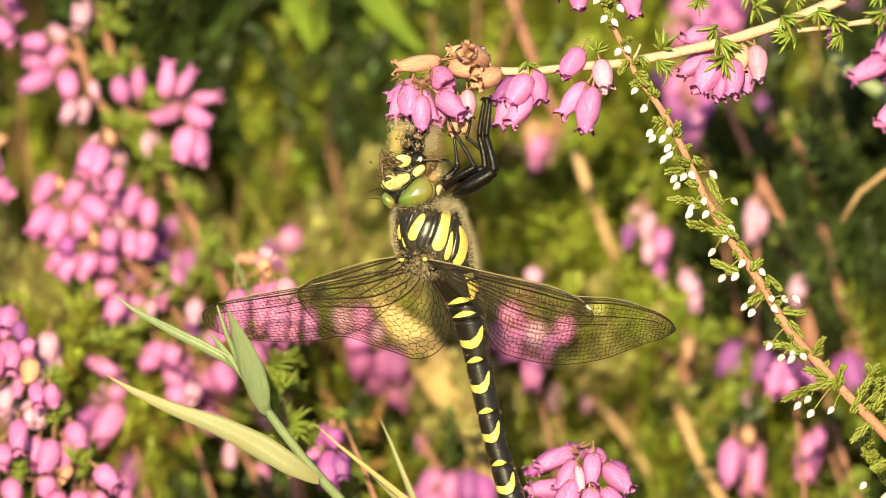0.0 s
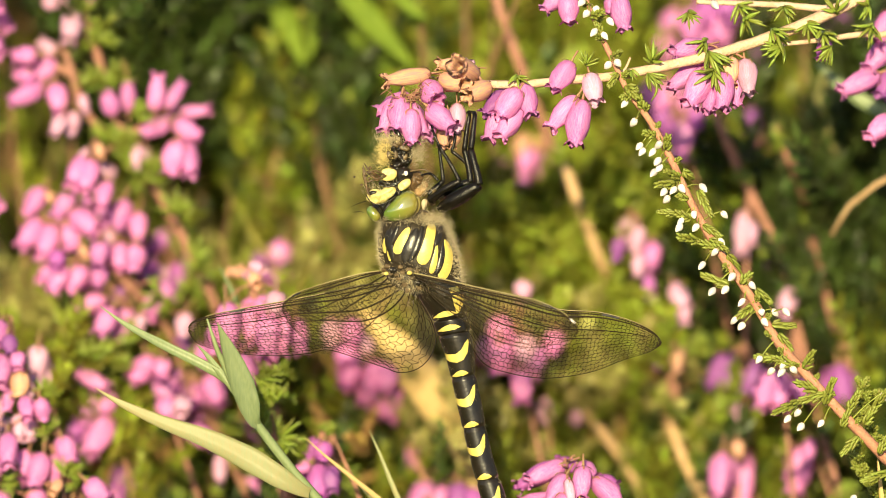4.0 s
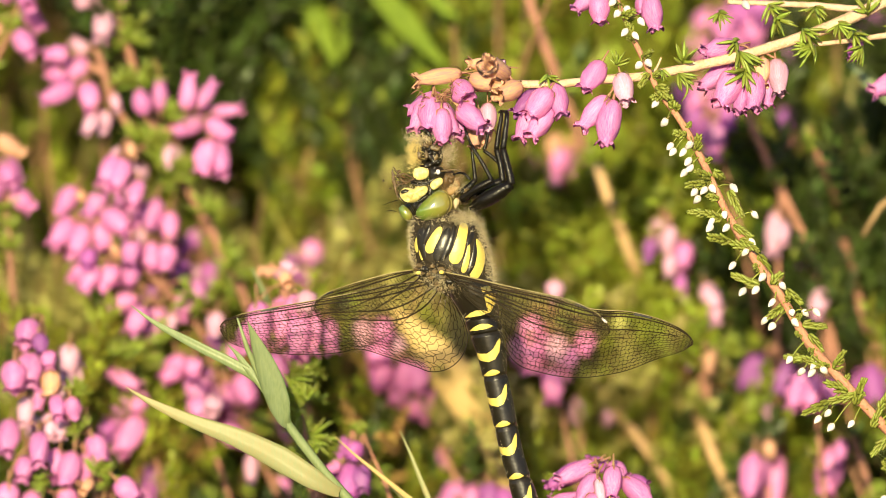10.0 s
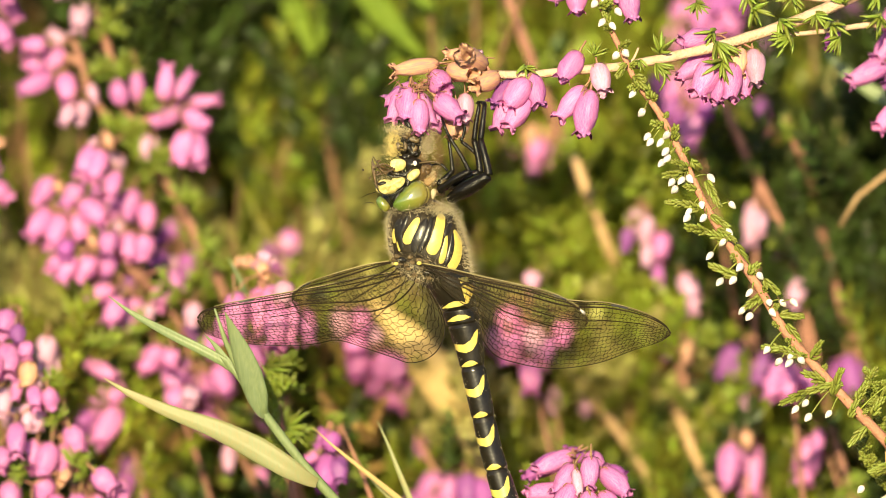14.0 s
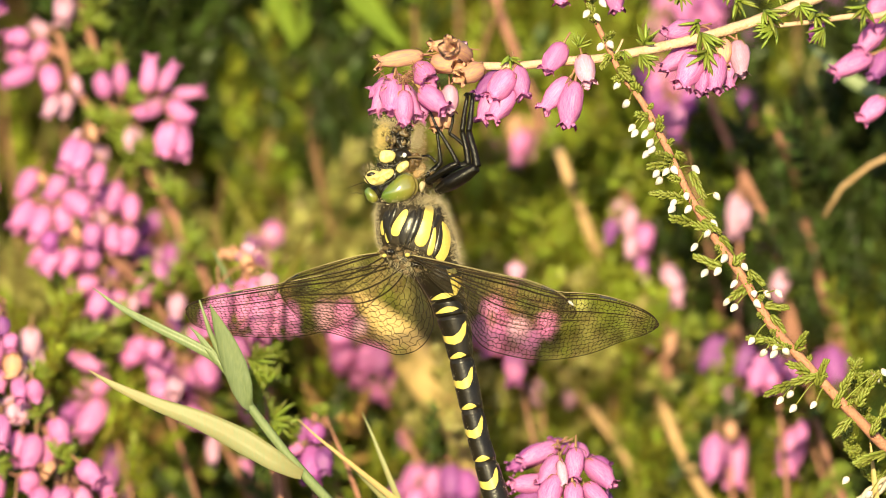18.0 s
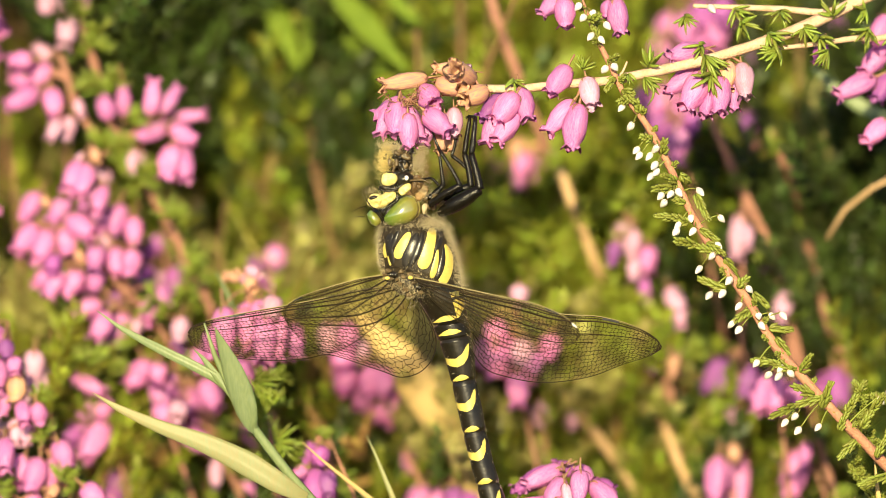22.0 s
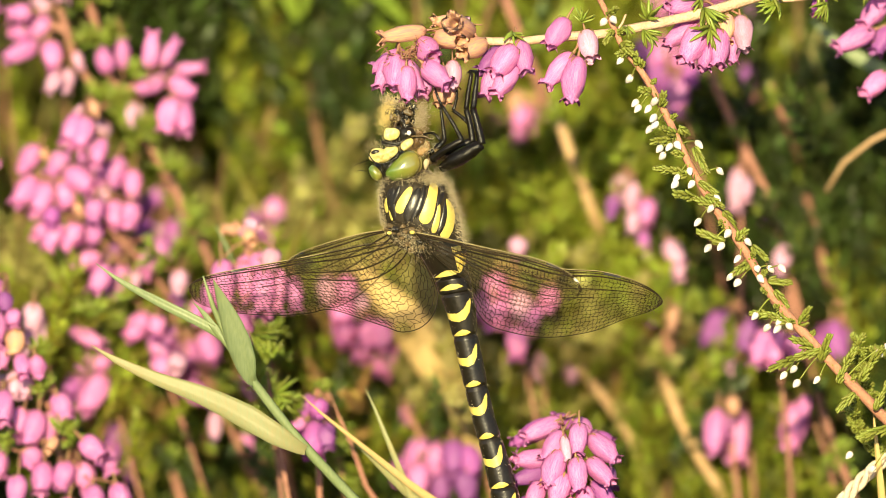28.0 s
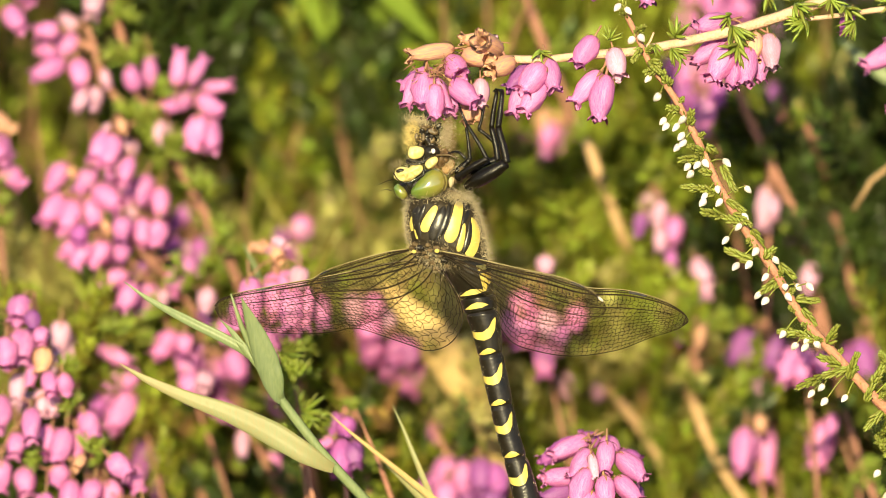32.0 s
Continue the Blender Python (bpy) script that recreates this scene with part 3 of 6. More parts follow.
def fly_abdomen():
    rows = ((496, 792, 40), (520, 802, 38), (547, 812, 32), (590, 824, 28), (620, 832, 25), (660, 838, 21.5), (720, 851, 21), (760, 859, 20), (810, 871, 19.5),
            (850, 883, 20.5), (882, 893, 21.5), (930, 905, 24), (985, 917, 25), (1030, 926, 21), (1055, 931, 16))
    ys, cs, hw = (np.array([q[k] for q in rows], float) for k in range(3))
    # each segment: from, to, and its yellow marks (kind, height)
    segs = ((496, 560, (("side", 506), ("thin", 543))), (560, 586, (("thin", 567),)), (586, 662, (("big", 598), ("thin", 648))),
            (662, 752, (("big", 677), ("thin", 738))), (752, 844, (("big", 764), ("thin", 830))),
            (844, 931, (("big", 855), ("thin", 917))), (931, 1000, (("big", 940), ("thin", 988))), (1000, 1055, ()))
    around = 132
    for s0, s1, marks in segs:
        n = max(8, int((s1 - s0) / 0.8))
        verts, faces, idx = [], [], []
        line = np.linspace(s0, s1, n)
        for i, y in enumerate(line):
            e = min(i, n - 1 - i) / n
            lip = 1 - 0.10 * max(0, 1 - e * 14) + 0.02 * math.sin(math.pi * i / n)
            w = np.interp(y, ys, hw) * lip
            cx = np.interp(y, ys, cs)
            for j in range(around):
                a = 2 * math.pi * j / around
                d = 1.0 + (y - 496) * 0.004
                p = loc(cx, y, d)
                # the section leans a little, as the body's line does
                verts.append((p.x + w * U * math.cos(a), p.y + w * U * 0.95 * math.sin(a), p.z - 0.18 * w * U * math.cos(a) * -1))
        for i in range(n - 1):
            y = (line[i] + line[i + 1]) / 2
            for j in range(around):
                a = 2 * math.pi * (j + 0.5) / around
                x, front = math.cos(a), math.sin(a) < 0.2
                faces.append((i * around + j, i * around + (j + 1) % around, (i + 1) * around + (j + 1) % around, (i + 1) * around + j))
                hit = 0
                for kind, y0 in marks:
                    h = y - y0
                    if kind == "big" and front and -1.1 < x < 0.74:
                        top = np.interp(x, (-1, -0.8, -0.3, 0.2, 0.55, 0.74), (18, 21, 23, 17, 5, 1))
                        low = np.interp(x, (-1, -0.8, -0.3, 0.2, 0.55, 0.74), (29, 34, 38, 35, 24, 8))
                        hit |= top < h < low
                    if kind == "side" and front and x > 0.4:
                        hit |= (2 < h < 11 or 16 < h < 40 - 6 * math.sin(9 * x)) and x < 0.97
                    if kind == "thin" and front and -0.9 < x < 0.48:
                        top = np.interp(x, (-0.9, -0.5, -0.15, 0.2, 0.48), (10, 4.5, 2, 4, 9))
                        low = np.interp(x, (-0.9, -0.5, 0.1, 0.48), (11, 12.5, 12, 9.5))
                        hit |= top < h < low
                idx.append(int(hit))
        faces += [tuple(range(around))[::-1], tuple((n - 1) * around + j for j in range(around))]
        idx += [0, 0]
        part("abdomen_segment", mesh_of("abdomen_segment", verts, faces, [BLACK, YELLOW], idx), fly, "black abdomen segment with yellow rings" if marks else "")
    for s in (-1, 1):
        v, f = tube([loc(931 + s * 6, 1050, 3), loc(934 + s * 11, 1070, 3), loc(936 + s * 8, 1088, 3)], [4 * U, 4 * U, 1.5 * U], 6)
        part("tail_clasper", mesh_of("tail_clasper", v, f, BLACK), fly)
    rng = np.random.default_rng(12)
    roots, ways, lens = [], [], []
    for _ in range(420):
        y = rng.uniform(500, 1000)
        s = rng.choice((-1, 1))
        cx, w = np.interp(y, ys, cs), np.interp(y, ys, hw)
        a = rng.uniform(-0.9, 0.5)
        roots.append(np.array(loc(cx + s * w * math.cos(a), y, 1 + w * U * 1000 * math.sin(a))))
        ways.append(np.array([s, -0.2, -0.9]))
        lens.append((2 + 3 * rng.random() + (8 if y < 580 else 0)) * U)
    v, f = hairs(roots, ways, lens, 0.22 * U, 6)
    tagged(part("down", mesh_of("down", v, f, HAIR), fly, "fine pale down"), kind="stuff")


def wing(name, lead, trail, cells, lanes, seed, label, stigma):
    """A net-veined wing between its leading and trailing edge lines (sheet points)."""
    rng = np.random.default_rng(seed)
    A, B = smooth_line(lead, 220), smooth_line(trail, 220)

    def at(s, t):
        x = min(max(s, 0), 1) * 219
        i = min(int(x), 218)
        q = x - i
        p = (A[i] * (1 - q) + A[i + 1] * q) * (1 - t) + (B[i] * (1 - q) + B[i + 1] * q) * t
        # the membrane is pleated along its veins and arches a little
        return loc(p[0], p[1], p[2] + 0.35 * math.sin(t * 19) * (1 - s) - 1.2 * math.sin(math.pi * t) * (1 - s))

    verts, faces = [], []
    for i in range(61):
        for j in range(19):
            verts.append(at(i / 60, j / 18))
    for i in range(60):
        for j in range(18):
            faces.append((i * 19 + j, i * 19 + j + 1, (i + 1) * 19 + j + 1, (i + 1) * 19 + j))
    root = part(name, mesh_of(name, verts, faces, WING), fly, label)
    strong, fine = [], []

    def run(points, r, group, sides=4):
        group.append(tube(points, [x * U for x in r], sides))

    def lane_t(k, s):
        if k <= 2:
            return float(np.interp(k, (0, 1, 2), (0, 0.055, 0.115))) * (1 - 0.35 * s)
        base = 0.115 * (1 - 0.35 * s)
        return base + (1 - base) * ((k - 2) / (lanes - 2)) ** 0.92

    # edges and the three strong front veins
    v, f = tube([at(s, 0.0) for s in np.linspace(0, 0.9, 90)], [1.2 * U, 1.1 * U, 0.8 * U], 5)
    part("leading_edge", mesh_of("leading_edge", v, f, COSTA), fly, "yellowish leading edge").parent = root
    for k, r in ((0.25, 1.0), (1, 1.1), (2, 1.6), (lanes, 0.9)):
        run([at(s, lane_t(k, s)) for s in np.linspace(0, 0.995, 90)], [r, r * 0.9, r * 0.6], strong)
    for k, e in ((4, 0.92), (6, 0.7)):
        if k < lanes - 1:
            run([at(s, lane_t(k + 1.6 * s * s, s)) for s in np.linspace(0, e, 40)], [1.5, 1.1, 0.7], strong)
    # cross veins in the narrow front lanes
    for k in (0, 1):
        for s in np.arange(0.03, 0.99, 0.8 / cells):
            q = s + rng.normal(0, 0.1 / cells)
            run([at(q, lane_t(k, q)), at(q + 0.1 / cells, lane_t(k + 1, q))], [0.55], fine, 3)
    # the net: lanes that zigzag, joined by staggered cross veins
    def node(k, i):
        rr = np.random.default_rng(seed * 100003 + k * 997 + i)
        s = (i + 0.5 * (k % 2)) / cells
        s = s + rr.normal(0, 0.13 / cells)
        z = (0.17 if i % 2 else -0.17) if 2 < k < lanes else 0.0
        return at(s, min(lane_t(min(k + z + (rr.normal(0, 0.08) if 2 < k < lanes else 0), lanes), s), 1.0))

    def begins(k):
        """The cell at which lane k parts from its neighbours: every second lane at a time, as the wing widens."""
        step = next(q for q in (16, 8, 4, 2, 1) if (k - 2) % q == 0)
        for i in range(cells):
            s = i / cells
            if (at(s, lane_t(lanes, s)) - at(s, lane_t(2, s))).length / (lanes - 2) * step >= 7.0 * U * (1 + 0.15 * math.sin(k * 2.3)):
                return i
        return cells

    first = [0, 0, 0] + [min(begins(k), int(cells * 0.62)) for k in range(3, lanes)] + [0]
    for k in range(3, lanes):
        if first[k] < cells - 2:
            run([node(k, i) for i in range(first[k], cells)], [0.75, 0.6, 0.5], fine, 3)
    for k in range(2, lanes):
        for i in range(1, cells):
            if i < first[k]:
                continue
            low = k + 1
            while low < lanes and i < first[low]:
                low += 1
            if (i + k) % 2 == 0 or k < 4 or i > cells * 0.25:
                run([node(k, i), node(low, i)], [0.52], fine, 3)
    v, f = joined(strong)
    part("vein", mesh_of("vein", v, f, VEIN), fly, "dark main veins", under=None).parent = root
    v, f = joined(fine)
    part("vein_net", mesh_of("vein_net", v, f, VEIN), fly, "fine net of dark veins").parent = root
    # the dark mark on the leading edge
    a, b = stigma
    verts = [at(s, t) + Vector((0, -0.1 * 0.001, 0)) for s in np.linspace(a, b, 8) for t in (0.005, 0.05)]
    verts += [at(s, t) + Vector((0, 0.1 * 0.001, 0)) for s in np.linspace(a, b, 8) for t in (0.005, 0.05)]
    faces = [(i * 2, i * 2 + 1, i * 2 + 3, i * 2 + 2) for i in range(7)] + [(16 + i * 2, 18 + i * 2, 19 + i * 2, 17 + i * 2) for i in range(7)]
    part("wing_mark", mesh_of("wing_mark", verts, faces, BLACK), fly, "narrow black wing mark").parent = root


def fly_wings():
    wing("hindwing", ((775, 492, -3), (850, 506, -1), (930, 521, 0), (1006, 543, 1), (1080, 549, 2), (1140, 566, 3), (1176, 586, 4), (1189, 604, 4)),
         ((790, 510, -1), (835, 575, 0), (872, 636, 0), (920, 656, 1), (985, 665, 1), (1060, 655, 2), (1120, 633, 3), (1165, 619, 4), (1189, 605, 4)),
         62, 16, 1, "clear net-veined hindwing", (0.72, 0.79))
    wing("forewing", ((752, 479, -6), (800, 489, -7), (855, 502, -8), (905, 513, -9), (960, 525, -10), (1003, 541, -11), (1032, 561, -12), (1045, 582, -12)),
         ((762, 496, -5), (795, 530, -6), (845, 566, -8), (900, 598, -9), (955, 611, -10), (1000, 606, -11), (1032, 595, -12), (1045, 583, -12)),
         46, 12, 2, "clear net-veined forewing", (0.74, 0.82))
    wing("forewing", ((692, 475, -6), (660, 480, -7), (620, 490, -8), (580, 502, -9), (545, 515, -11), (525, 530, -12), (521, 546, -13)),
         ((724, 500, -5), (703, 540, -6), (672, 572, -7), (641, 596, -8), (602, 611, -9), (563, 597, -11), (536, 571, -12), (521, 547, -13)),
         40, 12, 3, "clear net-veined forewing", (0.74, 0.82))
    wing("hindwing", ((735, 490, -3), (660, 500, -1), (590, 515, 0), (523, 528, 1), (450, 541, 3), (395, 552, 4), (362, 563, 5), (350, 577, 5)),
         ((758, 520, -2), (781, 560, -1), (790, 594, 0), (781, 626, 0), (758, 648, 0), (727, 655, 0), (700, 646, 0), (661, 633, 1), (602, 615, 1),
          (563, 621, 2), (505, 625, 2), (427, 619, 3), (369, 603, 5), (350, 578, 5)),
         62, 17, 4, "clear net-veined hindwing", (0.72, 0.79))


def wing_glint():
    # sun glint on the membrane, built as a small white fleck
    v, f = dome(((1029, 560), (1033, 561), (1037, 565), (1040, 569), (1037, 568), (1032, 565)), -13, 0.8, 3, 18)
    part("worn_spot", mesh_of("worn_spot", v, f, BUD), fly, "white sun glint on the wing, modelled as a fleck")


wing_glint()
fly_body()
fly_abdomen()
fly_wings()


# ---- head, which turns as it chews, and the caught bee ----
def fly_head():
    head = new("head")
    head.parent = fly
    head.matrix_basis = Matrix.Translation(loc(722, 372, 0) - BASES[fly.name])
    tagged(head, "dragonfly head with green eyes and yellow face")
    base = loc(722, 372, 0)

    def bit(name, vf, mat, label=""):
        me = mesh_of(name, vf[0], vf[1], mat)
        me.transform(Matrix.Translation(-base))
        ob = new(name, me)
        ob.parent = head
        return tagged(ob, label)

    E = lambda u, v, d, a, b, c, t=0.0: ellipsoid(loc(u, v, d), (a * U, b * U, c * U), radians(t), 22, 30)
    bit("skull", E(714, 362, 1.5, 38, 28, 26, 18), BLACK)
    right = ((697, 374), (702, 364), (715, 349), (729, 338), (742, 334), (754, 340), (760, 355), (757, 369), (746, 381), (732, 386), (715, 389), (702, 384))
    bit("eye", dome(right, -0.3, 27, 14, 56), EYE_GREEN, "glossy olive-green compound eye")
    bit("eye_rim", dome([(731 + (u - 731) * 1.06 + 1.5, 362 + (v - 362) * 1.06 + 0.5) for u, v in right], 0.7, 13, 6, 56), STRAW, "pale rim behind the eye")
    bit("eye", dome(((668, 368), (674, 360), (684, 365), (692, 375), (692, 383), (684, 389), (674, 383)), -0.3, 13, 10, 40), EYE_GREEN, "glossy green compound eye")
    bit("forehead", dome(((676, 356), (690, 350), (708, 350), (716, 346), (704, 360), (697, 372), (692, 366), (688, 360)), -1.2, 10, 6, 40, crumple=0.3), BLACK)
    bit("face", dome(((668, 347), (673, 334), (684, 330), (694, 332), (702, 327), (711, 326), (719, 328), (720, 335), (716, 342), (708, 348), (700, 355), (686, 357), (674, 354)), -2.4, 14, 10, 56, crumple=0.45), CREAM, "yellow face plate")
    bit("face_mark", dome(((672, 337), (680, 333), (690, 336), (691, 340), (684, 339), (675, 341)), -3.75, 3.5, 4, 24), BLACK)
    for pts, r in ((((668, 341), (676, 353), (690, 358), (706, 353), (720, 343)), 1.0), (((694, 318), (708, 322), (722, 320), (734, 312)), 1.3), (((690, 322), (702, 326), (714, 325), (724, 321)), 1.4)):
        bit("face_seam", tube(smooth_line([loc(u, v, -3.4) for u, v in pts], 12), [r * U], 6), BLACK)
    # highlight of the glossy mouth, added as a small white shape
    bit("white_spot", dome(((735, 300), (739, 298), (742, 301), (741, 306), (737, 307)), -4.2, 2, 4, 16), BUD, "small white highlight modelled on the glossy mouth")
    bit("jaw", dome(((694, 304), (697, 296), (710, 294), (721, 298), (722, 307), (715, 315), (702, 317), (695, 313)), -2.5, 10, 8, 40, crumple=0.35), CREAM, "cream-yellow jaw")
    bit("jaw", dome(((724, 323), (730, 316), (743, 312), (747, 320), (740, 329), (730, 334), (725, 330)), -2.5, 9, 8, 40, crumple=0.35), CREAM, "cream-yellow jaw")
    bit("upper_lip", dome(((690, 318), (704, 314), (722, 316), (728, 326), (712, 329), (695, 326)), -1.6, 8, 6, 36, crumple=0.3), BLACK)
    bit("mouth", dome(((722, 296), (738, 292), (750, 300), (748, 312), (736, 314), (724, 318)), -2.2, 9, 8, 36, crumple=0.2), BLACK)
    bit("mouth_part", dome(((742, 310), (752, 298), (766, 302), (768, 318), (756, 330), (746, 330)), -1.5, 7, 7, 36, crumple=1.3), SCRAP, "brown wet mouthparts")
    bit("cheek", dome(((753, 336), (757, 322), (766, 316), (775, 319), (776, 329), (769, 338), (761, 344)), -0.8, 6, 7, 40, crumple=0.9), TANSKIN, "tan furry cheek")
    bit("cheek", dome(((765, 354), (769, 348), (775, 351), (774, 360), (769, 368), (766, 364)), -0.8, 5, 6, 30, crumple=0.9), HAIR, "pale yellow cheek spot")
    bit("neck", E(752, 380, 3, 40, 24, 14, -4), BROWN)
    for pts in (((668, 352, -3), (654, 356, -4), (641, 362, -5)), ((664, 372, -1), (654, 370, -2), (646, 372, -3))):
        bit("feeler", tube([loc(*p) for p in pts], [0.9 * U, 0.6 * U, 0.4 * U], 5), BLACK)
    rng = np.random.default_rng(21)
    roots, ways, lens = [], [], []
    for _ in range(480):
        u = rng.uniform(686, 806)
        v = 388 - 10 * max(0, (u - 740) / 60) + rng.normal(0, 5)
        roots.append(np.array(loc(u, v, rng.uniform(-4, 3))))
        ways.append(np.array([rng.normal(0, 0.6), -0.6, rng.normal(0.3, 0.5)]))
        lens.append((6 + 8 * rng.random()) * U)
    for _ in range(220):
        roots.append(np.array(loc(rng.normal(770, 9), rng.normal(326, 12), -1.5)))
        ways.append(np.array([0.5, -0.5, 0.4]))
        lens.append((5 + 6 * rng.random()) * U)
    for _ in range(120):
        roots.append(np.array(loc(rng.normal(690, 16), rng.normal(330, 8), -3)))
        ways.append(np.array([-0.4, -0.4, 0.8]))
        lens.append((5 + 6 * rng.random()) * U)
    tagged(bit("head_fur", hairs(roots, ways, lens, 0.28 * U, 5), HAIR, "tan fur at the neck"), kind="stuff")
    return head


HEAD = fly_head()


def fly_legs():
    def leg(parts, bristles=0):
        for name, pts, r in parts:
            v, f = tube(smooth_line([loc(*p) for p in pts], 14), [x * U for x in r], 8, 0.03)
            part(name, mesh_of(name, v, f, LEGBLACK), fly, "shiny black " + name)
            if bristles and name != "thigh":
                rng = np.random.default_rng(len(pts) + int(pts[0][0]))
                line = smooth_line([loc(*p) for p in pts], bristles * 3)
                v, f = hairs(line, [(rng.choice((-1, 1)), -0.3, -0.4) for _ in line], [rng.uniform(4, 9) * U for _ in line], 0.4 * U, 8)
                tagged(part("bristles", mesh_of("bristles", v, f, BLACK), fly), kind="stuff")

    leg((("thigh", ((798, 366, -1), (820, 352, -3), (845, 338, -4), (867, 324, -5)), (8, 14, 14, 9)),
         ("shin", ((868, 324, -5), (862, 295, -5), (853, 262, -4)), (7.5, 6.5, 6)),
         ("foot", ((853, 262, -4), (857, 230, -3.5), (860, 200, -3), (857, 196, -1), (848, 194, 1)), (5.5, 5, 4.2, 3.4, 2))), 30)
    leg((("thigh", ((786, 346, 1), (810, 335, 1), (850, 318, 0)), (7, 9, 6)),
         ("shin", ((852, 320, 0), (848, 290, 0), (841, 262, 0)), (6, 5.5, 5)),
         ("foot", ((841, 262, 0), (845, 230, 0), (850, 200, 0), (846, 196, 2)), (4.8, 4.2, 3.6, 2))), 30)
    leg((("thigh", ((780, 350, -2), (806, 332, -4), (834, 316, -5)), (7, 7, 5)),
         ("shin", ((834, 318, -5), (818, 288, -5), (798, 256, -4)), (4, 3.4, 3)),
         ("foot", ((798, 256, -4), (790, 238, -4), (783, 218, -3)), (2.6, 2.2, 1.4))), 12)
    leg((("thigh", ((775, 340, 3), (790, 330, 3), (803, 316, 3)), (6, 6, 4.5)),
         ("shin", ((803, 318, 3), (800, 290, 3), (796, 258, 3)), (4, 3, 2.6)),
         ("foot", ((796, 258, 3), (797, 246, 3), (801, 230, 3)), (2.4, 2, 1.4))), 10)
    leg((("shin", ((850, 292, 2), (835, 277, 2), (818, 264, 2)), (3.6, 3.2, 3)),
         ("foot", ((818, 264, 2), (823, 248, 2), (825, 232, 2), (822, 226, 3)), (2.8, 2.6, 2.4, 1.6))), 10)
    leg((("foot", ((795, 316, -2), (782, 304, -2), (765, 306, -3)), (2.4, 2, 1.4)),), 5)
    rng = np.random.default_rng(15)
    for k in range(7):
        u, v = 770 + 7 * k, 345 + rng.normal(0, 8)
        vv, f = ellipsoid(loc(u, v + 4, 0), (6 * U, 7 * U, 8 * U), rng.random(), 8, 12)
        part("leg_joint", mesh_of("leg_joint", vv, f, BROWN), fly)


fly_legs()


def build_prey():
    prey = thing("bee", 724, 285, -1, "chewed furry yellow and black bee held in the jaws", "bee")
    E = lambda u, v, d, a, b, c, t=0.0: ellipsoid(loc(u, v, d), (a * U, b * U, c * U), radians(t), 12, 18)

    def bit(name, vf, mat, label="", kind=""):
        tagged(part(name, mesh_of(name, vf[0], vf[1], mat), prey, label), kind=kind)

    bit("bee_body", E(722, 268, 2.5, 26, 20, 32, 8), BLACK, "chewed black body")
    rng = np.random.default_rng(31)
    for k in range(46):
        u, v = rng.normal(724, 13), rng.normal(268, 19)
        s = rng.uniform(2.5, 10)
        turn, thin = rng.uniform(0, 3.1), rng.uniform(0.25, 0.7)
        ring = [(s * rng.uniform(0.7, 1.3) * math.cos(q), s * thin * rng.uniform(0.6, 1.3) * math.sin(q)) for q in np.linspace(0, 6.28, 7, endpoint=False)]
        ring = [(u + x * math.cos(turn) - y * math.sin(turn), v + x * math.sin(turn) + y * math.cos(turn)) for x, y in ring]
        bit("shell_crumb", dome(ring, -1.0 - rng.random() * 1.8, s * 0.3, 4, 14, crumple=1.2, seed=k), BLACK if rng.random() < 0.7 else BROWN)
    for u0, v0, su, sv, dirx, n, tone in ((699, 270, 6, 14, -0.8, 1500, FUZZ), (754, 262, 7, 14, 0.5, 1300, HAIR), (712, 247, 15, 5, -0.2, 900, HAIR)):
        roots = [np.array(loc(u0 + rng.normal(0, su), v0 + rng.normal(0, sv), rng.uniform(-3, 2))) for _ in range(n)]
        ways = [np.array([dirx, -0.4, rng.normal(0.1, 0.4) + (0.9 if su > 10 else 0)]) for _ in range(n)]
        lens = [rng.uniform(5, 12) * U for _ in range(n)]
        bit("fuzz", hairs(roots, ways, lens, 0.24 * U, 9), tone, "yellow fuzz" if tone == FUZZ else "pale tan fuzz", "stuff")
    bit("bee_leg", tube(smooth_line([loc(*p) for p in ((745, 300, -3), (768, 296, -4), (783, 300, -4))], 12), [1.8 * U, 2.0 * U, 1.0 * U], 6), BROWN)
    pieces = []
    for k, pts in enumerate((((700, 315, -4), (680, 322, -5), (664, 300, -5), (660, 296, -5)), ((668, 345, -5), (664, 322, -5), (659, 300, -5)),
                             ((690, 318, -4), (672, 312, -6), (662, 318, -6)), ((698, 316, -4), (680, 308, -5), (668, 312, -5), (660, 306, -5)),
                             ((672, 352, -5), (666, 336, -5), (661, 318, -5), (658, 304, -5)), ((690, 322, -4), (676, 326, -5), (664, 330, -5)))):
        pieces.append(tube(smooth_line([loc(*p) for p in pts], 14), [1.4 * U, (2.6 - 0.25 * k) * U, 2.0 * U, 0.9 * U], 6, 0.25, k))
    for k in range(12):
        u, v, s = rng.normal(672, 8), rng.normal(316, 9), rng.uniform(2, 4.5)
        pieces.append(dome([(u + s * rng.uniform(0.5, 1.4) * math.cos(q), v + s * rng.uniform(0.4, 1.1) * math.sin(q)) for q in np.linspace(0, 6.28, 6, endpoint=False)], -4.6, s * 0.6, 3, 10, crumple=1.0, seed=k))
    v, f = joined(pieces)
    scrap = part("torn_wing", mesh_of("torn_wing", v, f, SCRAP), prey, "torn brown wing and legs")
    prey["scrap"] = scrap.name
    return prey


PREY = build_prey()


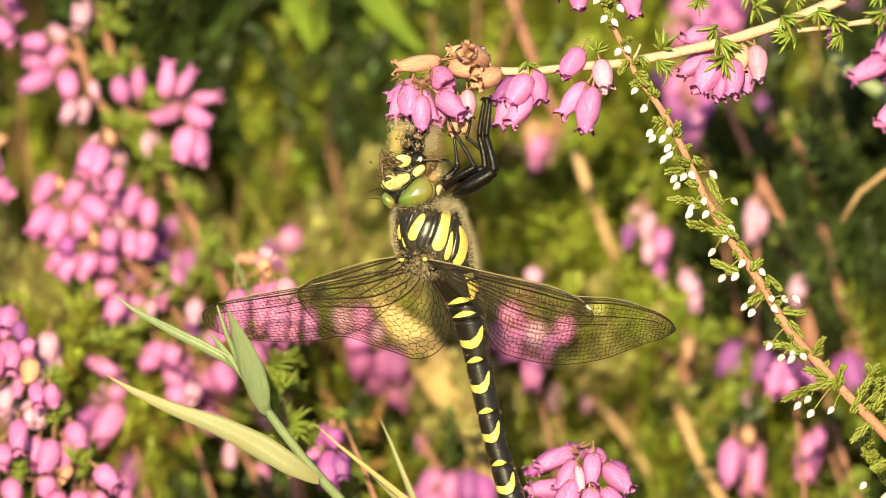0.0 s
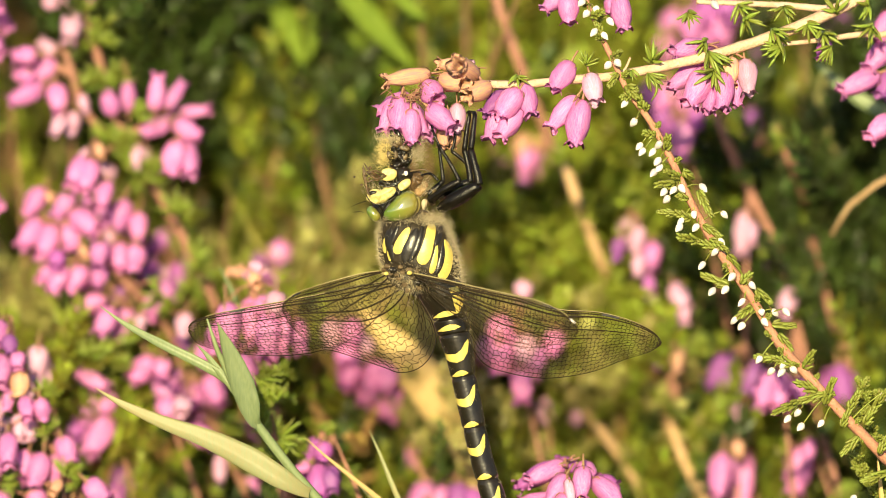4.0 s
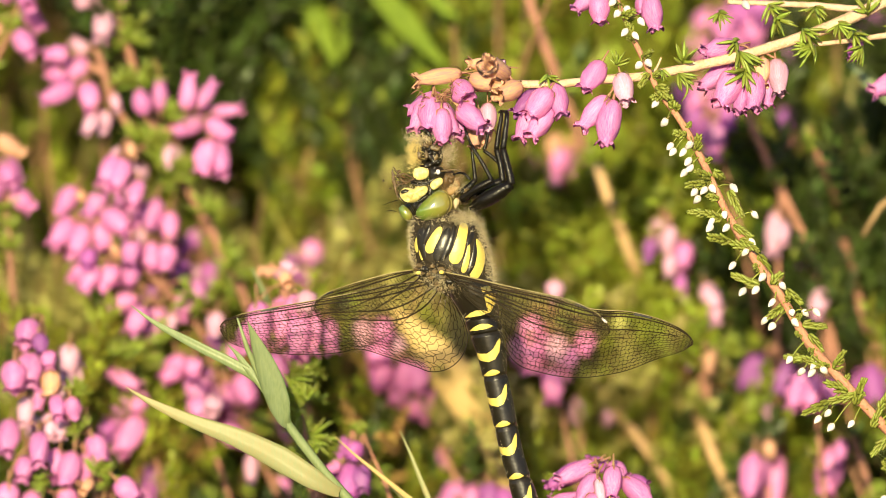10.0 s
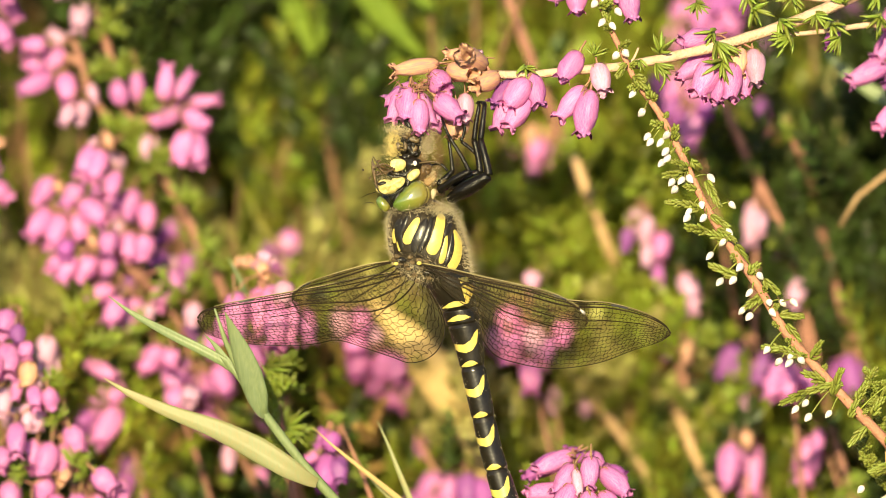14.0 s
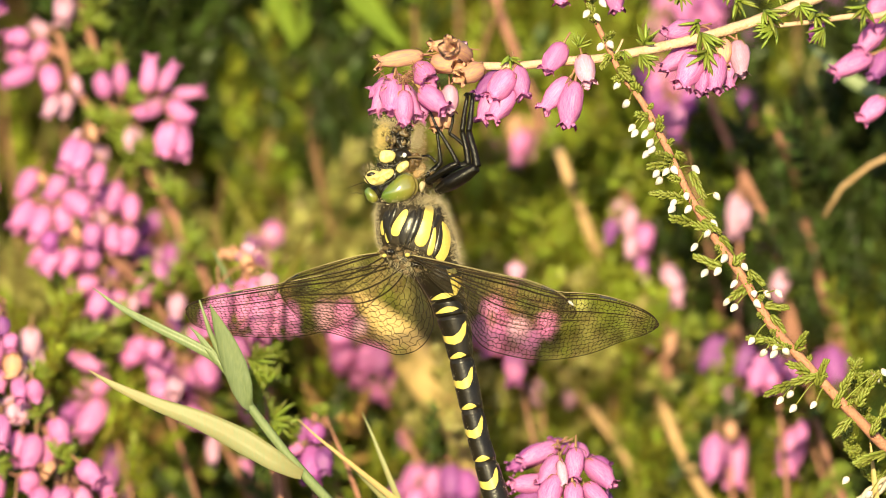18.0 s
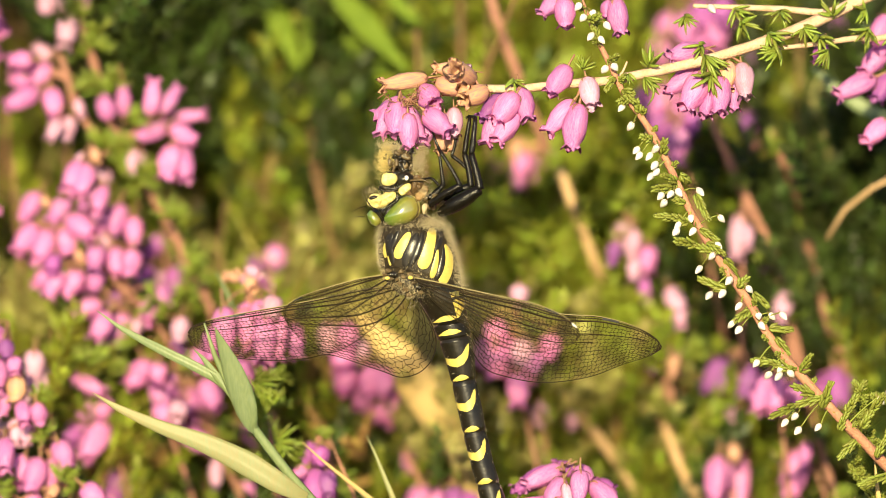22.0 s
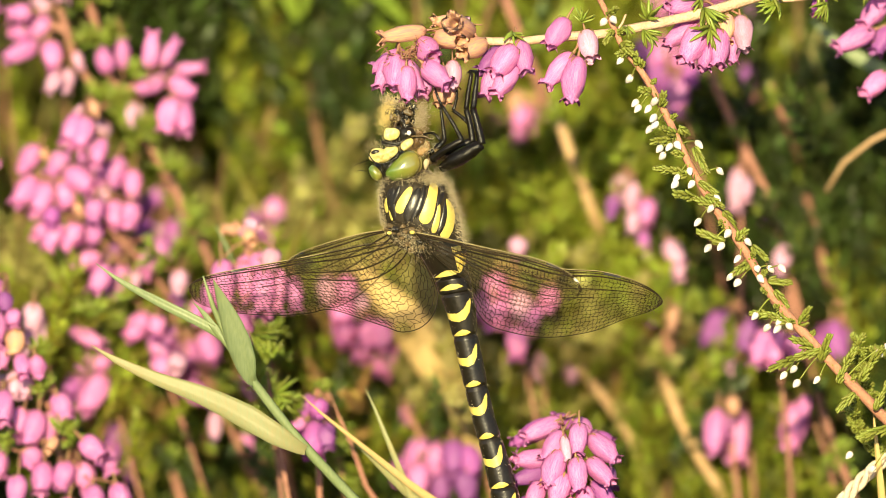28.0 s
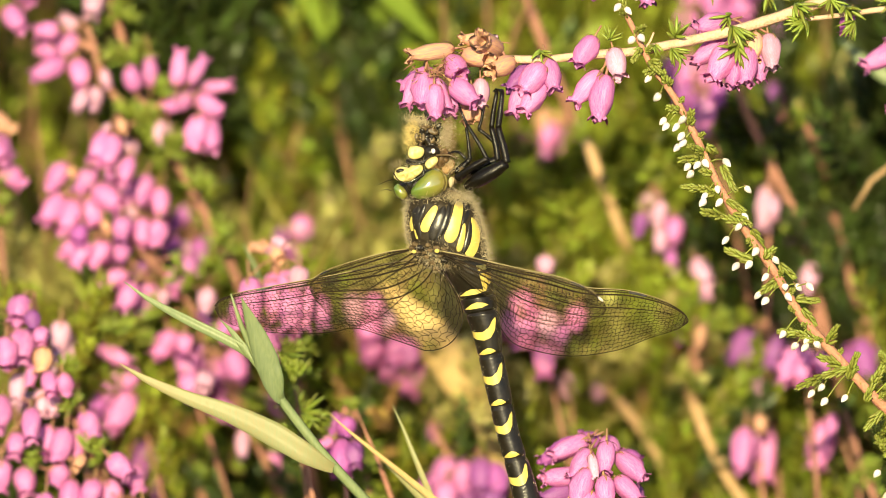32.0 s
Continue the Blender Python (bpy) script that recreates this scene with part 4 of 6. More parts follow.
# ---- the flowering branch from which the dragonfly hangs ----
def main_branch():
    br = thing("bell_heather_branch", 1290, 92, 4, "arching tan bell heather branch with pink and withered flowers", "heather")
    stalk(br, ((860, 147, 1), (940, 147, 1), (1010, 140, 1), (1090, 134, 2), (1180, 117, 3), (1290, 91, 4), (1400, 55, 6), (1480, 22, 8),
               (1568, -20, 10), (1700, -60, 14), (1830, 60, 22), (1880, 300, 30)), (7, 8, 8.5, 9.5, 10.5, 11.5, 12, 12, 12, 12), STEM, ground=True, n=120)
    stalk(br, ((1245, 2, 9), (1310, 4, 9), (1400, 8, 9), (1470, 14, 9), (1500, 10, 8.5)), (4, 5, 6, 7), STEM, "twig")
    stalk(br, ((1395, 77, 7), (1460, 70, 8), (1530, 60, 10), (1600, 52, 12), (1720, -30, 15)), (4, 5, 6, 6), STEM, "twig")
    stalk(br, ((1110, 130, 2), (1120, 118, 2), (1128, 100, 2)), (2.5, 2), STEM, "twig")
    flowers = ((776, 127, 0, 693, 141, -2, 31, "dry"), (850, 116, 2, 787, 110, 0, 27, "dry"), (852, 134, 4, 820, 112, -5, 42, "dry"),
               (792, 138, 2, 836, 150, -4, 34, "dry"), (768, 146, 1, 788, 176, -4, 40, "pink"), (880, 150, 1, 840, 168, -4, 34, "dry"),
               (716, 170, 4, 690, 230, 2, 32, "pink"), (724, 170, -1, 714, 229, -3, 43, "pink"), (740, 190, -3, 742, 251, -4, 35, "pink"),
               (736, 176, 0, 766, 236, -1, 32, "pink"))
    more = ((770, 186, -2, 814, 224, -4, 40, "pink"), (776, 205, 2, 768, 247, 1, 30, "pink"), (822, 180, 1, 824, 231, 0, 30, "faded"),
            (806, 190, 2, 812, 226, 2, 28, "faded"), (802, 222, 3, 797, 259, 1, 27, "dry"), (824, 226, 4, 812, 256, 3, 22, "dry"),
            (740, 166, 3, 684, 196, 5, 34, "pink"), (830, 138, 5, 846, 108, 3, 26, "faded"))
    second = ((912, 158, 3, 871, 201, 1, 33, "purple"), (932, 156, -1, 896, 205, -3, 43, "pink"), (900, 190, 2, 876, 246, 1, 36, "pink"),
              (934, 190, 0, 896, 240, -2, 38, "pink"), (938, 144, 1, 952, 203, -1, 37, "pink"), (1024, 107, 1, 994, 158, -1, 38, "pink"),
              (1056, 128, 1, 1069, 180, -2, 36, "faded"), (1034, 168, 1, 986, 226, 0, 37, "pink"), (1044, 174, -1, 1029, 255, -2, 41, "pink"))
    third = ((1262, 78, 6, 1202, 92, 4, 36, "pink"), (1262, 108, 8, 1198, 152, 6, 34, "pink"), (1268, 120, 3, 1230, 184, 1, 48, "pink"),
             (1280, 140, 4, 1264, 197, 2, 36, "pink"), (1294, 126, 3, 1290, 192, 1, 40, "pink"), (1308, 100, 5, 1302, 148, 3, 34, "dry"),
             (1330, 102, 5, 1338, 164, 3, 36, "faded"), (1318, 130, 6, 1316, 186, 5, 30, "pink"), (1476, 66, 12, 1464, 104, 11, 28, "purple"),
             (1568, 128, 22, 1500, 160, 20, 40, "pink"))
    fourth = ((1590, 70, 22, 1548, 122, 20, 40, "pink"), (1600, 120, 24, 1572, 170, 22, 38, "purple"), (1590, 205, 22, 1550, 243, 20, 38, "pink"),
              (1010, -14, 6, 978, 18, 5, 32, "pink"), (1018, -12, 4, 1020, 39, 3, 38, "pink"), (1108, -12, 5, 1118, 52, 4, 36, "pink"),
              (1098, -8, 7, 1094, 24, 6, 30, "pink"), (1592, 20, 22, 1560, 70, 20, 38, "pink"))
    for u0, v0, d0, u1, v1, d1, w, tone in flowers + more + second + third + fourth:
        bell(br, (u0, v0, d0), (u1, v1, d1), w, tone)
    # the stalks that carry the flowers
    for a, b in (((868, 147, 1), (845, 112, 2)), ((868, 147, 1), (776, 127, 1)), ((868, 148, 1), (800, 160, 2)), ((800, 160, 2), (736, 170, 1)),
                 ((868, 148, 1), (822, 182, 2)), ((822, 182, 2), (802, 224, 3)), ((940, 147, 1), (912, 158, 2)), ((940, 147, 1), (900, 190, 2)),
                 ((1056, 133, 2), (1036, 170, 1)), ((1010, 140, 1), (1024, 107, 1)), ((1290, 91, 4), (1262, 78, 6)), ((1290, 92, 4), (1280, 138, 4)),
                 ((1290, 91, 4), (1330, 102, 5)), ((1700, -60, 14), (1600, 10, 22)), ((1600, 10, 22), (1600, 210, 24)), ((1010, -14, 6), (1108, -60, 6))):
        stalk(br, (a, ((a[0] + b[0]) / 2, (a[1] + b[1]) / 2 - 5, (a[2] + b[2]) / 2), b), (2.4, 1.8), STEM_RED, "flower_stalk", n=8)
    rng = random.Random(8)
    for _ in range(46):     # withered sepals and stamens between the flowers
        u, v = rng.gauss(745, 22), rng.gauss(170, 7)
        a = (u, v, -3 + rng.random() * 2)
        b = (u + rng.gauss(-4, 12), v + rng.gauss(-6, 10), -5 + rng.random() * 2)
        stalk(br, (a, b), (1.3, 0.5), SEPAL, "stamen", n=4)
    for u, v, d, s in ((928, 132, 1, 26), (1050, 112, 2, 24), (1166, 108, 3, 34), (1160, 130, 2, 30), (1268, 92, 2, 40), (1275, 125, 1, 38),
                       (1262, 70, 4, 30), (1330, 30, 8, 34), (1382, 52, 5, 38), (1396, 82, 6, 36), (1320, 8, 9, 32), (1400, 12, 8, 30),
                       (1468, 55, 8, 34), (1482, 82, 8, 30), (1492, 22, 8, 32), (1556, 44, 10, 34), (1548, 10, 10, 32), (1230, 20, 9, 26),
                       (1130, 122, 2, 20), (1600, 50, 12, 34), (1440, 40, 7, 30)):
        tuft(br, (u, v, d - 1), s, (rng.gauss(0, 0.5), -0.4, rng.choice((1, -1, -0.6))), NEAR_TUFTS)
    # one thin drooping leaf by the ling
    stalk(br, ((1160, 128, 0), (1172, 142, -1), (1174, 160, -1), (1164, 178, 0)), (1.5, 2.4, 2.2, 0.8), LEAF, "leaf", n=10)


main_branch()


# ---- the ling sprig with white buds ----
def ling_sprig():
    sp = thing("ling_sprig", 1290, 450, 0, "slender ling sprig with white buds and green scale leaves", "heather")
    spine = ((1030, -60, 1), (1048, -10, 1), (1072, 52, 1), (1100, 110, 0), (1124, 160, 0), (1160, 208, 0), (1200, 280, 0), (1240, 366, 0), (1288, 448, 0),
             (1340, 522, 0), (1388, 602, 0), (1440, 662, 0), (1510, 738, 0), (1570, 800, 2), (1650, 890, 6), (1720, 1050, 12))
    stalk(sp, spine, (3, 5, 6, 7, 8, 8.5, 9, 10, 10.5, 11), LING_STEM, ground=True, n=110, label="reddish woody stem")
    line = smooth_line(spine, 300)
    buds_a = ((1117, 182), (1133, 215), (1143, 257), (1148, 267), (1166, 268), (1177, 255), (1168, 304), (1178, 296), (1175, 284), (1191, 351), (1186, 338),
              (1203, 335), (1219, 332), (1257, 331), (1240, 378), (1216, 390), (1213, 401), (1242, 401), (1294, 378), (1289, 426), (1276, 444), (1253, 468))
    buds_b = ((1306, 488), (1294, 511), (1271, 514), (1343, 503), (1383, 551), (1359, 550), (1365, 568), (1403, 550), (1323, 533), (1310, 565), (1323, 575),
              (1375, 655), (1393, 657), (1416, 652), (1397, 643), (1354, 634), (1404, 739), (1422, 728), (1427, 753), (1463, 747))
    buds_c = ((1050, 23), (1069, 16), (1063, 56), (1088, 114), (1106, 110), (1093, 37), (1041, 3), (1083, 62), (1278, 8), (1560, 905), (1520, 880), (1575, 700), (1590, 690))
    rng = random.Random(4)
    for u, v in buds_a + buds_b + buds_c:
        near = line[np.argmin((line[:, 0] - u) ** 2 + (line[:, 1] - v + 14) ** 2)]
        side = -1 if u < near[0] else 1
        away = math.hypot(u - near[0], v - near[1])
        tip = (u + (side * 5.5 if away > 12 else 1), v + 6.5, -2 + rng.gauss(0, 1))
        start = (u - (side * 5.5 if away > 12 else 1), v - 6.5, -1.5 + rng.gauss(0, 1))
        m = aim(loc(*start), loc(*tip), rng.uniform(11.5, 14) * U, rng.random() * 6)
        b = part("bud", rng.choice(BUDS), sp, "white bud", at=m)
        part("bud_scale", rng.choice(CALYX), sp, at=aim(loc(*start), loc(*tip), 9 * U, rng.random() * 6), under=b)
        if away < 90:
            stalk(sp, ((near[0], near[1], near[2]), ((near[0] + start[0]) / 2, (near[1] + start[1]) / 2 - 3, -1), start), (1.6, 1.2), SHOOT, "bud_stalk", n=6)
    shoots = ((1206, 322, 1172, 324), (1222, 300, 1238, 312), (1248, 335, 1270, 378), (1236, 384, 1176, 372), (1256, 396, 1288, 416), (1282, 440, 1212, 416),
              (1300, 448, 1322, 484), (1300, 502, 1254, 486), (1350, 508, 1374, 534), (1378, 572, 1418, 572), (1412, 642, 1346, 628), (1432, 648, 1452, 618),
              (1474, 692, 1382, 728), (1500, 752, 1532, 690), (1470, 712, 1486, 668), (1540, 748, 1580, 690), (1390, 588, 1412, 616), (1342, 540, 1316, 560))
    more = ((1106, 128, 1088, 150), (1150, 190, 1142, 168), (1078, 60, 1066, 36), (1120, 150, 1140, 172), (1190, 262, 1194, 238), (1172, 236, 1150, 232),
            (1096, 100, 1112, 88), (1060, 28, 1080, 18), (1214, 312, 1190, 300), (1268, 420, 1298, 440), (1322, 500, 1340, 480), (1456, 690, 1420, 672),
            (1530, 770, 1500, 800), (1566, 800, 1600, 740), (1590, 830, 1540, 850), (1610, 850, 1640, 790), (1230, 350, 1208, 342), (1130, 168, 1112, 170))
    for u0, v0, u1, v1 in shoots + more:
        links = max(1, round(math.hypot(u1 - u0, v1 - v0) / 40))
        ends = smooth_line((loc(u0, v0, -1), loc((u0 + u1) / 2, (v0 + v1) / 2 - 4, -1.5), loc(u1, v1, -2 + rng.gauss(0, 2))), links + 1)
        for a, b in zip(ends[:-1], ends[1:]):
            m = aim(a, Vector(b) + (Vector(b) - Vector(a)) * 0.12, rng.uniform(27, 34) * U, rng.random() * 6)
            tagged(part("side_shoot", rng.choice(SHOOTS), sp, "green scale-leaved side shoot", at=m), kind="stuff")
    for p in line[8:230:8]:
        side = rng.choice((-1, 1))
        m = aim(loc(p[0] + side * 3, p[1], p[2]), loc(p[0] + side * rng.uniform(9, 16), p[1] - rng.uniform(4, 16), p[2] + rng.gauss(-1, 1)), 24 * U, rng.random() * 6)
        part("leaf_bract", rng.choice(SHOOTS), sp, at=m)


ling_sprig()


def green_ling():
    """Leafy ling shoots that branch off low beside the sprig."""
    sp = thing("ling_shoots", 1600, 940, 10, "leafy green ling shoots with a few white buds", "heather")
    rng = random.Random(6)
    for pts in (((1538, 684, 8), (1545, 740, 8), (1566, 790, 8), (1600, 850, 9)), ((1640, 730, 10), (1600, 712, 9), (1566, 700, 8), (1556, 690, 8)),
                ((1520, 800, 9), (1536, 840, 9), (1570, 880, 10), (1610, 920, 12)), ((1650, 800, 9), (1640, 860, 9), (1660, 920, 12))):
        stalk(sp, pts, (1.2, 2.5, 3), SHOOT, "twig", n=20)
        line = smooth_line(pts, 12)
        for p in line[:10]:
            for s in (-1, 1):
                q = loc(p[0] + s * rng.uniform(6, 15), p[1] - rng.uniform(9, 22), p[2] + rng.gauss(0, 2))
                tagged(part("side_shoot", rng.choice(SHOOTS), sp, "green scale-leaved side shoot", at=aim(loc(*p), q, 28 * U, rng.random() * 6)), kind="stuff")
    stalk(sp, ((1600, 850, 9), (1610, 920, 10), (1640, 980, 12)), (3, 4, 5), STEM_RED, "stem", ground=True, n=20)
    for u, v in ((1600, 698), (1618, 704), (1606, 722), (1622, 728)):
        part("bud", rng.choice(BUDS), sp, "white bud", at=aim(loc(u - 5, v - 6, 8), loc(u + 6, v + 7, 7), 11 * U))


green_ling()


# ---- heather stems with flowers ----
def raceme(pts, n, length, width, label, tone="pink", mix=0.1, spread=26, droop=0.8, seed=1, stem=STEM_RED, radii=(3, 5, 6), tufts=0, ground=True,
           span=(0.0, 0.6), needle=34, outward=1.0):
    """A heather stem along sheet points from its tip down, with n flowers round the stretch span of it, and leaf tufts below."""
    rng = random.Random(seed)
    u, v, d = pts[-1]
    sp = thing("bell_heather", u, v, d, label, "heather", group="bell heather stems")
    stalk(sp, pts, radii, stem, ground=ground, n=40, seed=seed)
    line = smooth_line(pts, 100)
    for i in range(n):
        k = int(99 * (span[0] + (span[1] - span[0]) * (i + rng.random()) / n))
        p = line[k]
        a = 2.399 * i + rng.gauss(0, 0.4)
        x, y = math.cos(a), math.sin(a)
        r0 = spread * rng.uniform(0.25, 0.6)
        start = (p[0] + x * r0, p[1] - 6 + rng.gauss(0, 5), p[2] + y * r0 * U * 1000)
        l = length * rng.uniform(0.85, 1.12)
        g = droop + rng.gauss(0, 0.22)
        norm = math.sqrt(outward * outward + g * g)
        end = (start[0] + x * l * outward / norm, start[1] + l * g / norm, start[2] + y * l * outward / norm * U * 1000)
        t = tone
        q = rng.random()
        if q < mix:
            t = "faded" if q < mix * 0.6 else "dry"
        elif tone == "mixed":
            t = "purple" if q < 0.5 else "pink"
        bell(sp, start, end, width * rng.uniform(0.9, 1.1), t)
        stalk(sp, (tuple(p), start), (1.8, 1.4), stem, "flower_stalk", n=4)
    for i in range(tufts):
        k = int(99 * (span[1] * 0.6 + (1 - span[1] * 0.6) * (i + 0.5) / tufts))
        p = line[k]
        tuft(sp, (p[0] + rng.gauss(0, 5), p[1], p[2] - 1), needle * rng.uniform(0.8, 1.15), (rng.gauss(0, 0.6), -0.3, 1))
    return sp


NEARBY = "pink bell heather stem in full flower"
# stems whose pink flowers carry their shade as a purple colour
SHADED = "bell heather stem, flowers coloured purple for shade"
FADING = "fading pale bell heather stem"
TONES = {"p": "pink", "u": "purple", "f": "faded", "d": "dry"}


def flower_head(label, d, stem, flowers, tufts=(), radii=(3, 4, 5), mat=STEM_RED, seed=1, twigs=(), needle=34):
    """A heather stem at depth d with its flowers, each from stalk end to mouth: u, v, u, v, width, tone. Further twigs and leaf whorls as given."""
    rng = random.Random(seed)
    line3 = [(u, v, d + 1.5 * k) for k, (u, v) in enumerate(stem)]
    sp = thing("bell_heather", *line3[-1], label, "heather", group="bell heather stems")
    stalk(sp, line3, radii, mat, ground=True, n=40, seed=seed)
    lines = [smooth_line(line3, 60)]
    for tw in twigs:
        tw3 = [(u, v, d + 1) for u, v in tw]
        stalk(sp, tw3, (radii[0] * 0.8, radii[0]), mat, "twig", n=12, seed=seed + 1)
        lines.append(smooth_line(tw3, 30))
    line = np.vstack(lines)
    for u0, v0, u1, v1, w, tone in flowers:
        back = rng.uniform(-7, 7)
        start = (u0, v0, d + back)
        bell(sp, start, (u1, v1, d + back + rng.uniform(-4, 1)), w * rng.uniform(0.97, 1.05), TONES[tone])
        p = line[np.argmin((line[:, 0] - u0) ** 2 + (line[:, 1] - v0 + 25) ** 2)]
        mid = ((p[0] + u0) / 2, min(p[1], v0) + 0.3 * abs(p[1] - v0) - 4, (p[2] + start[2]) / 2)
        stalk(sp, (tuple(p), mid, start), (2.0, 1.6), mat, "flower_stalk", n=8)
    for u, v in tufts:
        for q in range(2):
            tuft(sp, (u + rng.gauss(0, 7), v + rng.gauss(0, 6), d + rng.uniform(-4, 3)), needle * rng.uniform(0.85, 1.2), (rng.gauss(0, 0.8), -0.3, rng.uniform(0.2, 1)))
    return sp


# the tall stem beside, with several heads
flower_head(NEARBY, 64, ((150, -70), (160, 0), (182, 70), (197, 120), (210, 180), (240, 240), (290, 325), (322, 380), (350, 440), (400, 540), (450, 680)),
            ((118, 92, 88, 70, 30, "f"), (85, 94, 40, 96, 34, "p"), (98, 108, 46, 130, 36, "p"), (110, 98, 86, 142, 38, "p"), (94, 148, 36, 177, 36, "p"),
             (118, 130, 114, 162, 22, "d"), (114, 146, 124, 194, 42, "p"), (128, 200, 112, 236, 27, "f"), (150, 193, 142, 236, 30, "f"), (162, 164, 169, 193, 20, "f"),
             (150, 18, 138, 68, 42, "f"), (112, -24, 108, 14, 36, "f"), (136, -28, 138, 8, 34, "f"), (172, -24, 170, 8, 32, "p"), (70, 118, 60, 140, 34, "p")),
            ((200, 60), (172, 84), (226, 138), (182, 146), (165, 10), (190, 72), (245, 250), (280, 310), (330, 368), (358, 448), (350, 520), (365, 470)), (9, 9, 9, 8), STEM_RED, 2,
            (((130, 80), (146, 130), (158, 175), (190, 222), (215, 250)), ((146, 130), (110, 110), (92, 100))))
flower_head(NEARBY, 62, ((296, 200), (262, 228), (210, 250), (196, 290), (215, 400), (262, 520), (312, 580), (370, 680)),
            ((216, 202, 208, 158, 34, "p"), (244, 196, 243, 140, 31, "p"), (289, 195, 297, 127, 33, "p"), (308, 192, 342, 142, 29, "p"), (322, 200, 389, 191, 27, "p"),
             (324, 214, 371, 238, 33, "p"), (322, 205, 270, 236, 35, "p"), (332, 244, 318, 306, 42, "p"), (344, 244, 354, 308, 36, "p"), (262, 252, 256, 297, 23, "f"),
             (274, 256, 273, 294, 20, "f"), (334, 236, 340, 266, 24, "f")),
            ((256, 206), (240, 258), (205, 248), (270, 318), (250, 300)), (6, 7, 7), STEM_RED, 3, (((296, 205), (322, 222), (338, 244)), ((222, 212), (240, 228), (262, 226))))
beside = ((168, 275, 142, 326, 42, "p"), (182, 280, 164, 336, 34, "p"), (206, 284, 200, 322, 44, "f"), (180, 316, 170, 360, 30, "p"), (208, 318, 194, 366, 33, "p"),
          (95, 328, 62, 376, 37, "p"), (88, 384, 54, 434, 40, "p"), (146, 338, 116, 384, 38, "p"), (116, 392, 94, 452, 44, "p"), (134, 392, 148, 440, 44, "p"),
          (144, 372, 188, 408, 42, "p"), (202, 356, 196, 404, 46, "p"), (238, 348, 222, 404, 44, "p"), (263, 372, 257, 424, 34, "p"), (226, 426, 234, 474, 40, "p"))
lower = ((258, 428, 254, 476, 40, "p"), (196, 422, 190, 466, 36, "p"), (194, 462, 190, 504, 34, "p"), (116, 466, 88, 492, 32, "p"), (132, 466, 108, 514, 36, "p"),
         (166, 466, 138, 512, 38, "p"), (148, 468, 168, 504, 32, "p"), (122, 440, 114, 470, 28, "u"), (176, 260, 156, 284, 20, "f"), (188, 250, 196, 276, 20, "d"),
         (180, 366, 160, 396, 36, "p"), (216, 404, 200, 428, 36, "f"), (160, 430, 168, 452, 20, "d"), (100, 336, 108, 352, 16, "d"))
flower_head(NEARBY, 60, ((190, 245), (178, 300), (186, 380), (210, 460), (265, 525), (312, 575), (345, 640), (400, 760)), beside + lower, ((168, 345), (300, 520)), (5, 7, 7), STEM_RED, 4,
            (((186, 380), (140, 370), (100, 330)), ((186, 380), (130, 390), (92, 382)), ((210, 460), (170, 452), (130, 462))))
flower_head("low pink bell heather stem among the grass", 62, ((210, 500), (235, 535), (262, 590), (300, 680), (340, 800)),
            ((204, 524, 152, 543, 33, "p"), (238, 506, 214, 532, 26, "u"), (216, 540, 188, 588, 40, "p"), (246, 540, 224, 598, 42, "p"), (306, 492, 314, 530, 35, "p"),
             (292, 516, 280, 560, 38, "p"), (268, 550, 262, 582, 24, "f"), (345, 548, 340, 592, 34, "f"), (374, 606, 376, 642, 32, "p"), (330, 590, 352, 616, 26, "u")),
            ((255, 590), (320, 540)), (3, 4, 4), STEM_RED, 5)
flower_head(SHADED, 84, ((322, 396), (318, 450), (330, 520), (345, 600)),
            ((316, 404, 282, 450, 34, "u"), (292, 462, 268, 494, 30, "u"), (336, 460, 328, 504, 34, "u"), (310, 470, 300, 500, 24, "f"), (346, 440, 352, 470, 24, "u")), ((340, 430),), (3, 5, 5), STEM_RED, 6)
# low at the side, nearer
corner = ((16, 566, 8, 606, 46, "p"), (30, 588, 36, 622, 28, "u"), (46, 618, 48, 648, 31, "p"), (12, 622, 14, 680, 50, "p"), (36, 676, 29, 722, 24, "p"), (52, 652, 50, 698, 34, "d"),
          (66, 668, 63, 712, 25, "f"), (86, 698, 92, 740, 30, "p"), (60, 698, 62, 738, 31, "p"), (50, 728, 48, 774, 29, "f"), (71, 734, 68, 772, 25, "f"), (30, 762, 30, 820, 38, "p"),
          (66, 792, 46, 842, 38, "p"), (92, 796, 74, 858, 44, "p"), (117, 798, 110, 846, 32, "p"), (124, 766, 142, 816, 40, "p"), (8, 806, 0, 846, 36, "p"), (-14, 636, -18, 690, 44, "p"))
foot = ((168, 846, 204, 882, 46, "p"), (86, 858, 72, 898, 38, "p"), (18, 866, 22, 914, 42, "p"), (142, 886, 130, 938, 40, "p"), (166, 888, 182, 938, 40, "p"), (102, 890, 94, 944, 40, "p"),
        (206, 862, 222, 908, 38, "p"), (228, 926, 244, 980, 40, "p"), (56, 910, 50, 962, 40, "p"), (188, 930, 190, 982, 40, "p"), (122, 846, 108, 868, 22, "d"), (-20, 740, -30, 800, 42, "p"),
        (-24, 850, -28, 910, 44, "p"), (12, 700, 4, 750, 34, "f"), (146, 950, 140, 1004, 40, "p"))
flower_head(NEARBY, 36, ((36, 556), (46, 640), (72, 730), (104, 780), (142, 856), (175, 950), (200, 1050)), corner + foot, ((98, 752), (150, 842), (92, 690), (40, 840), (130, 830)), (3, 4, 4), STEM_RED, 7,
            (((72, 730), (40, 745), (10, 790)), ((142, 856), (100, 850), (60, 870))), 30)
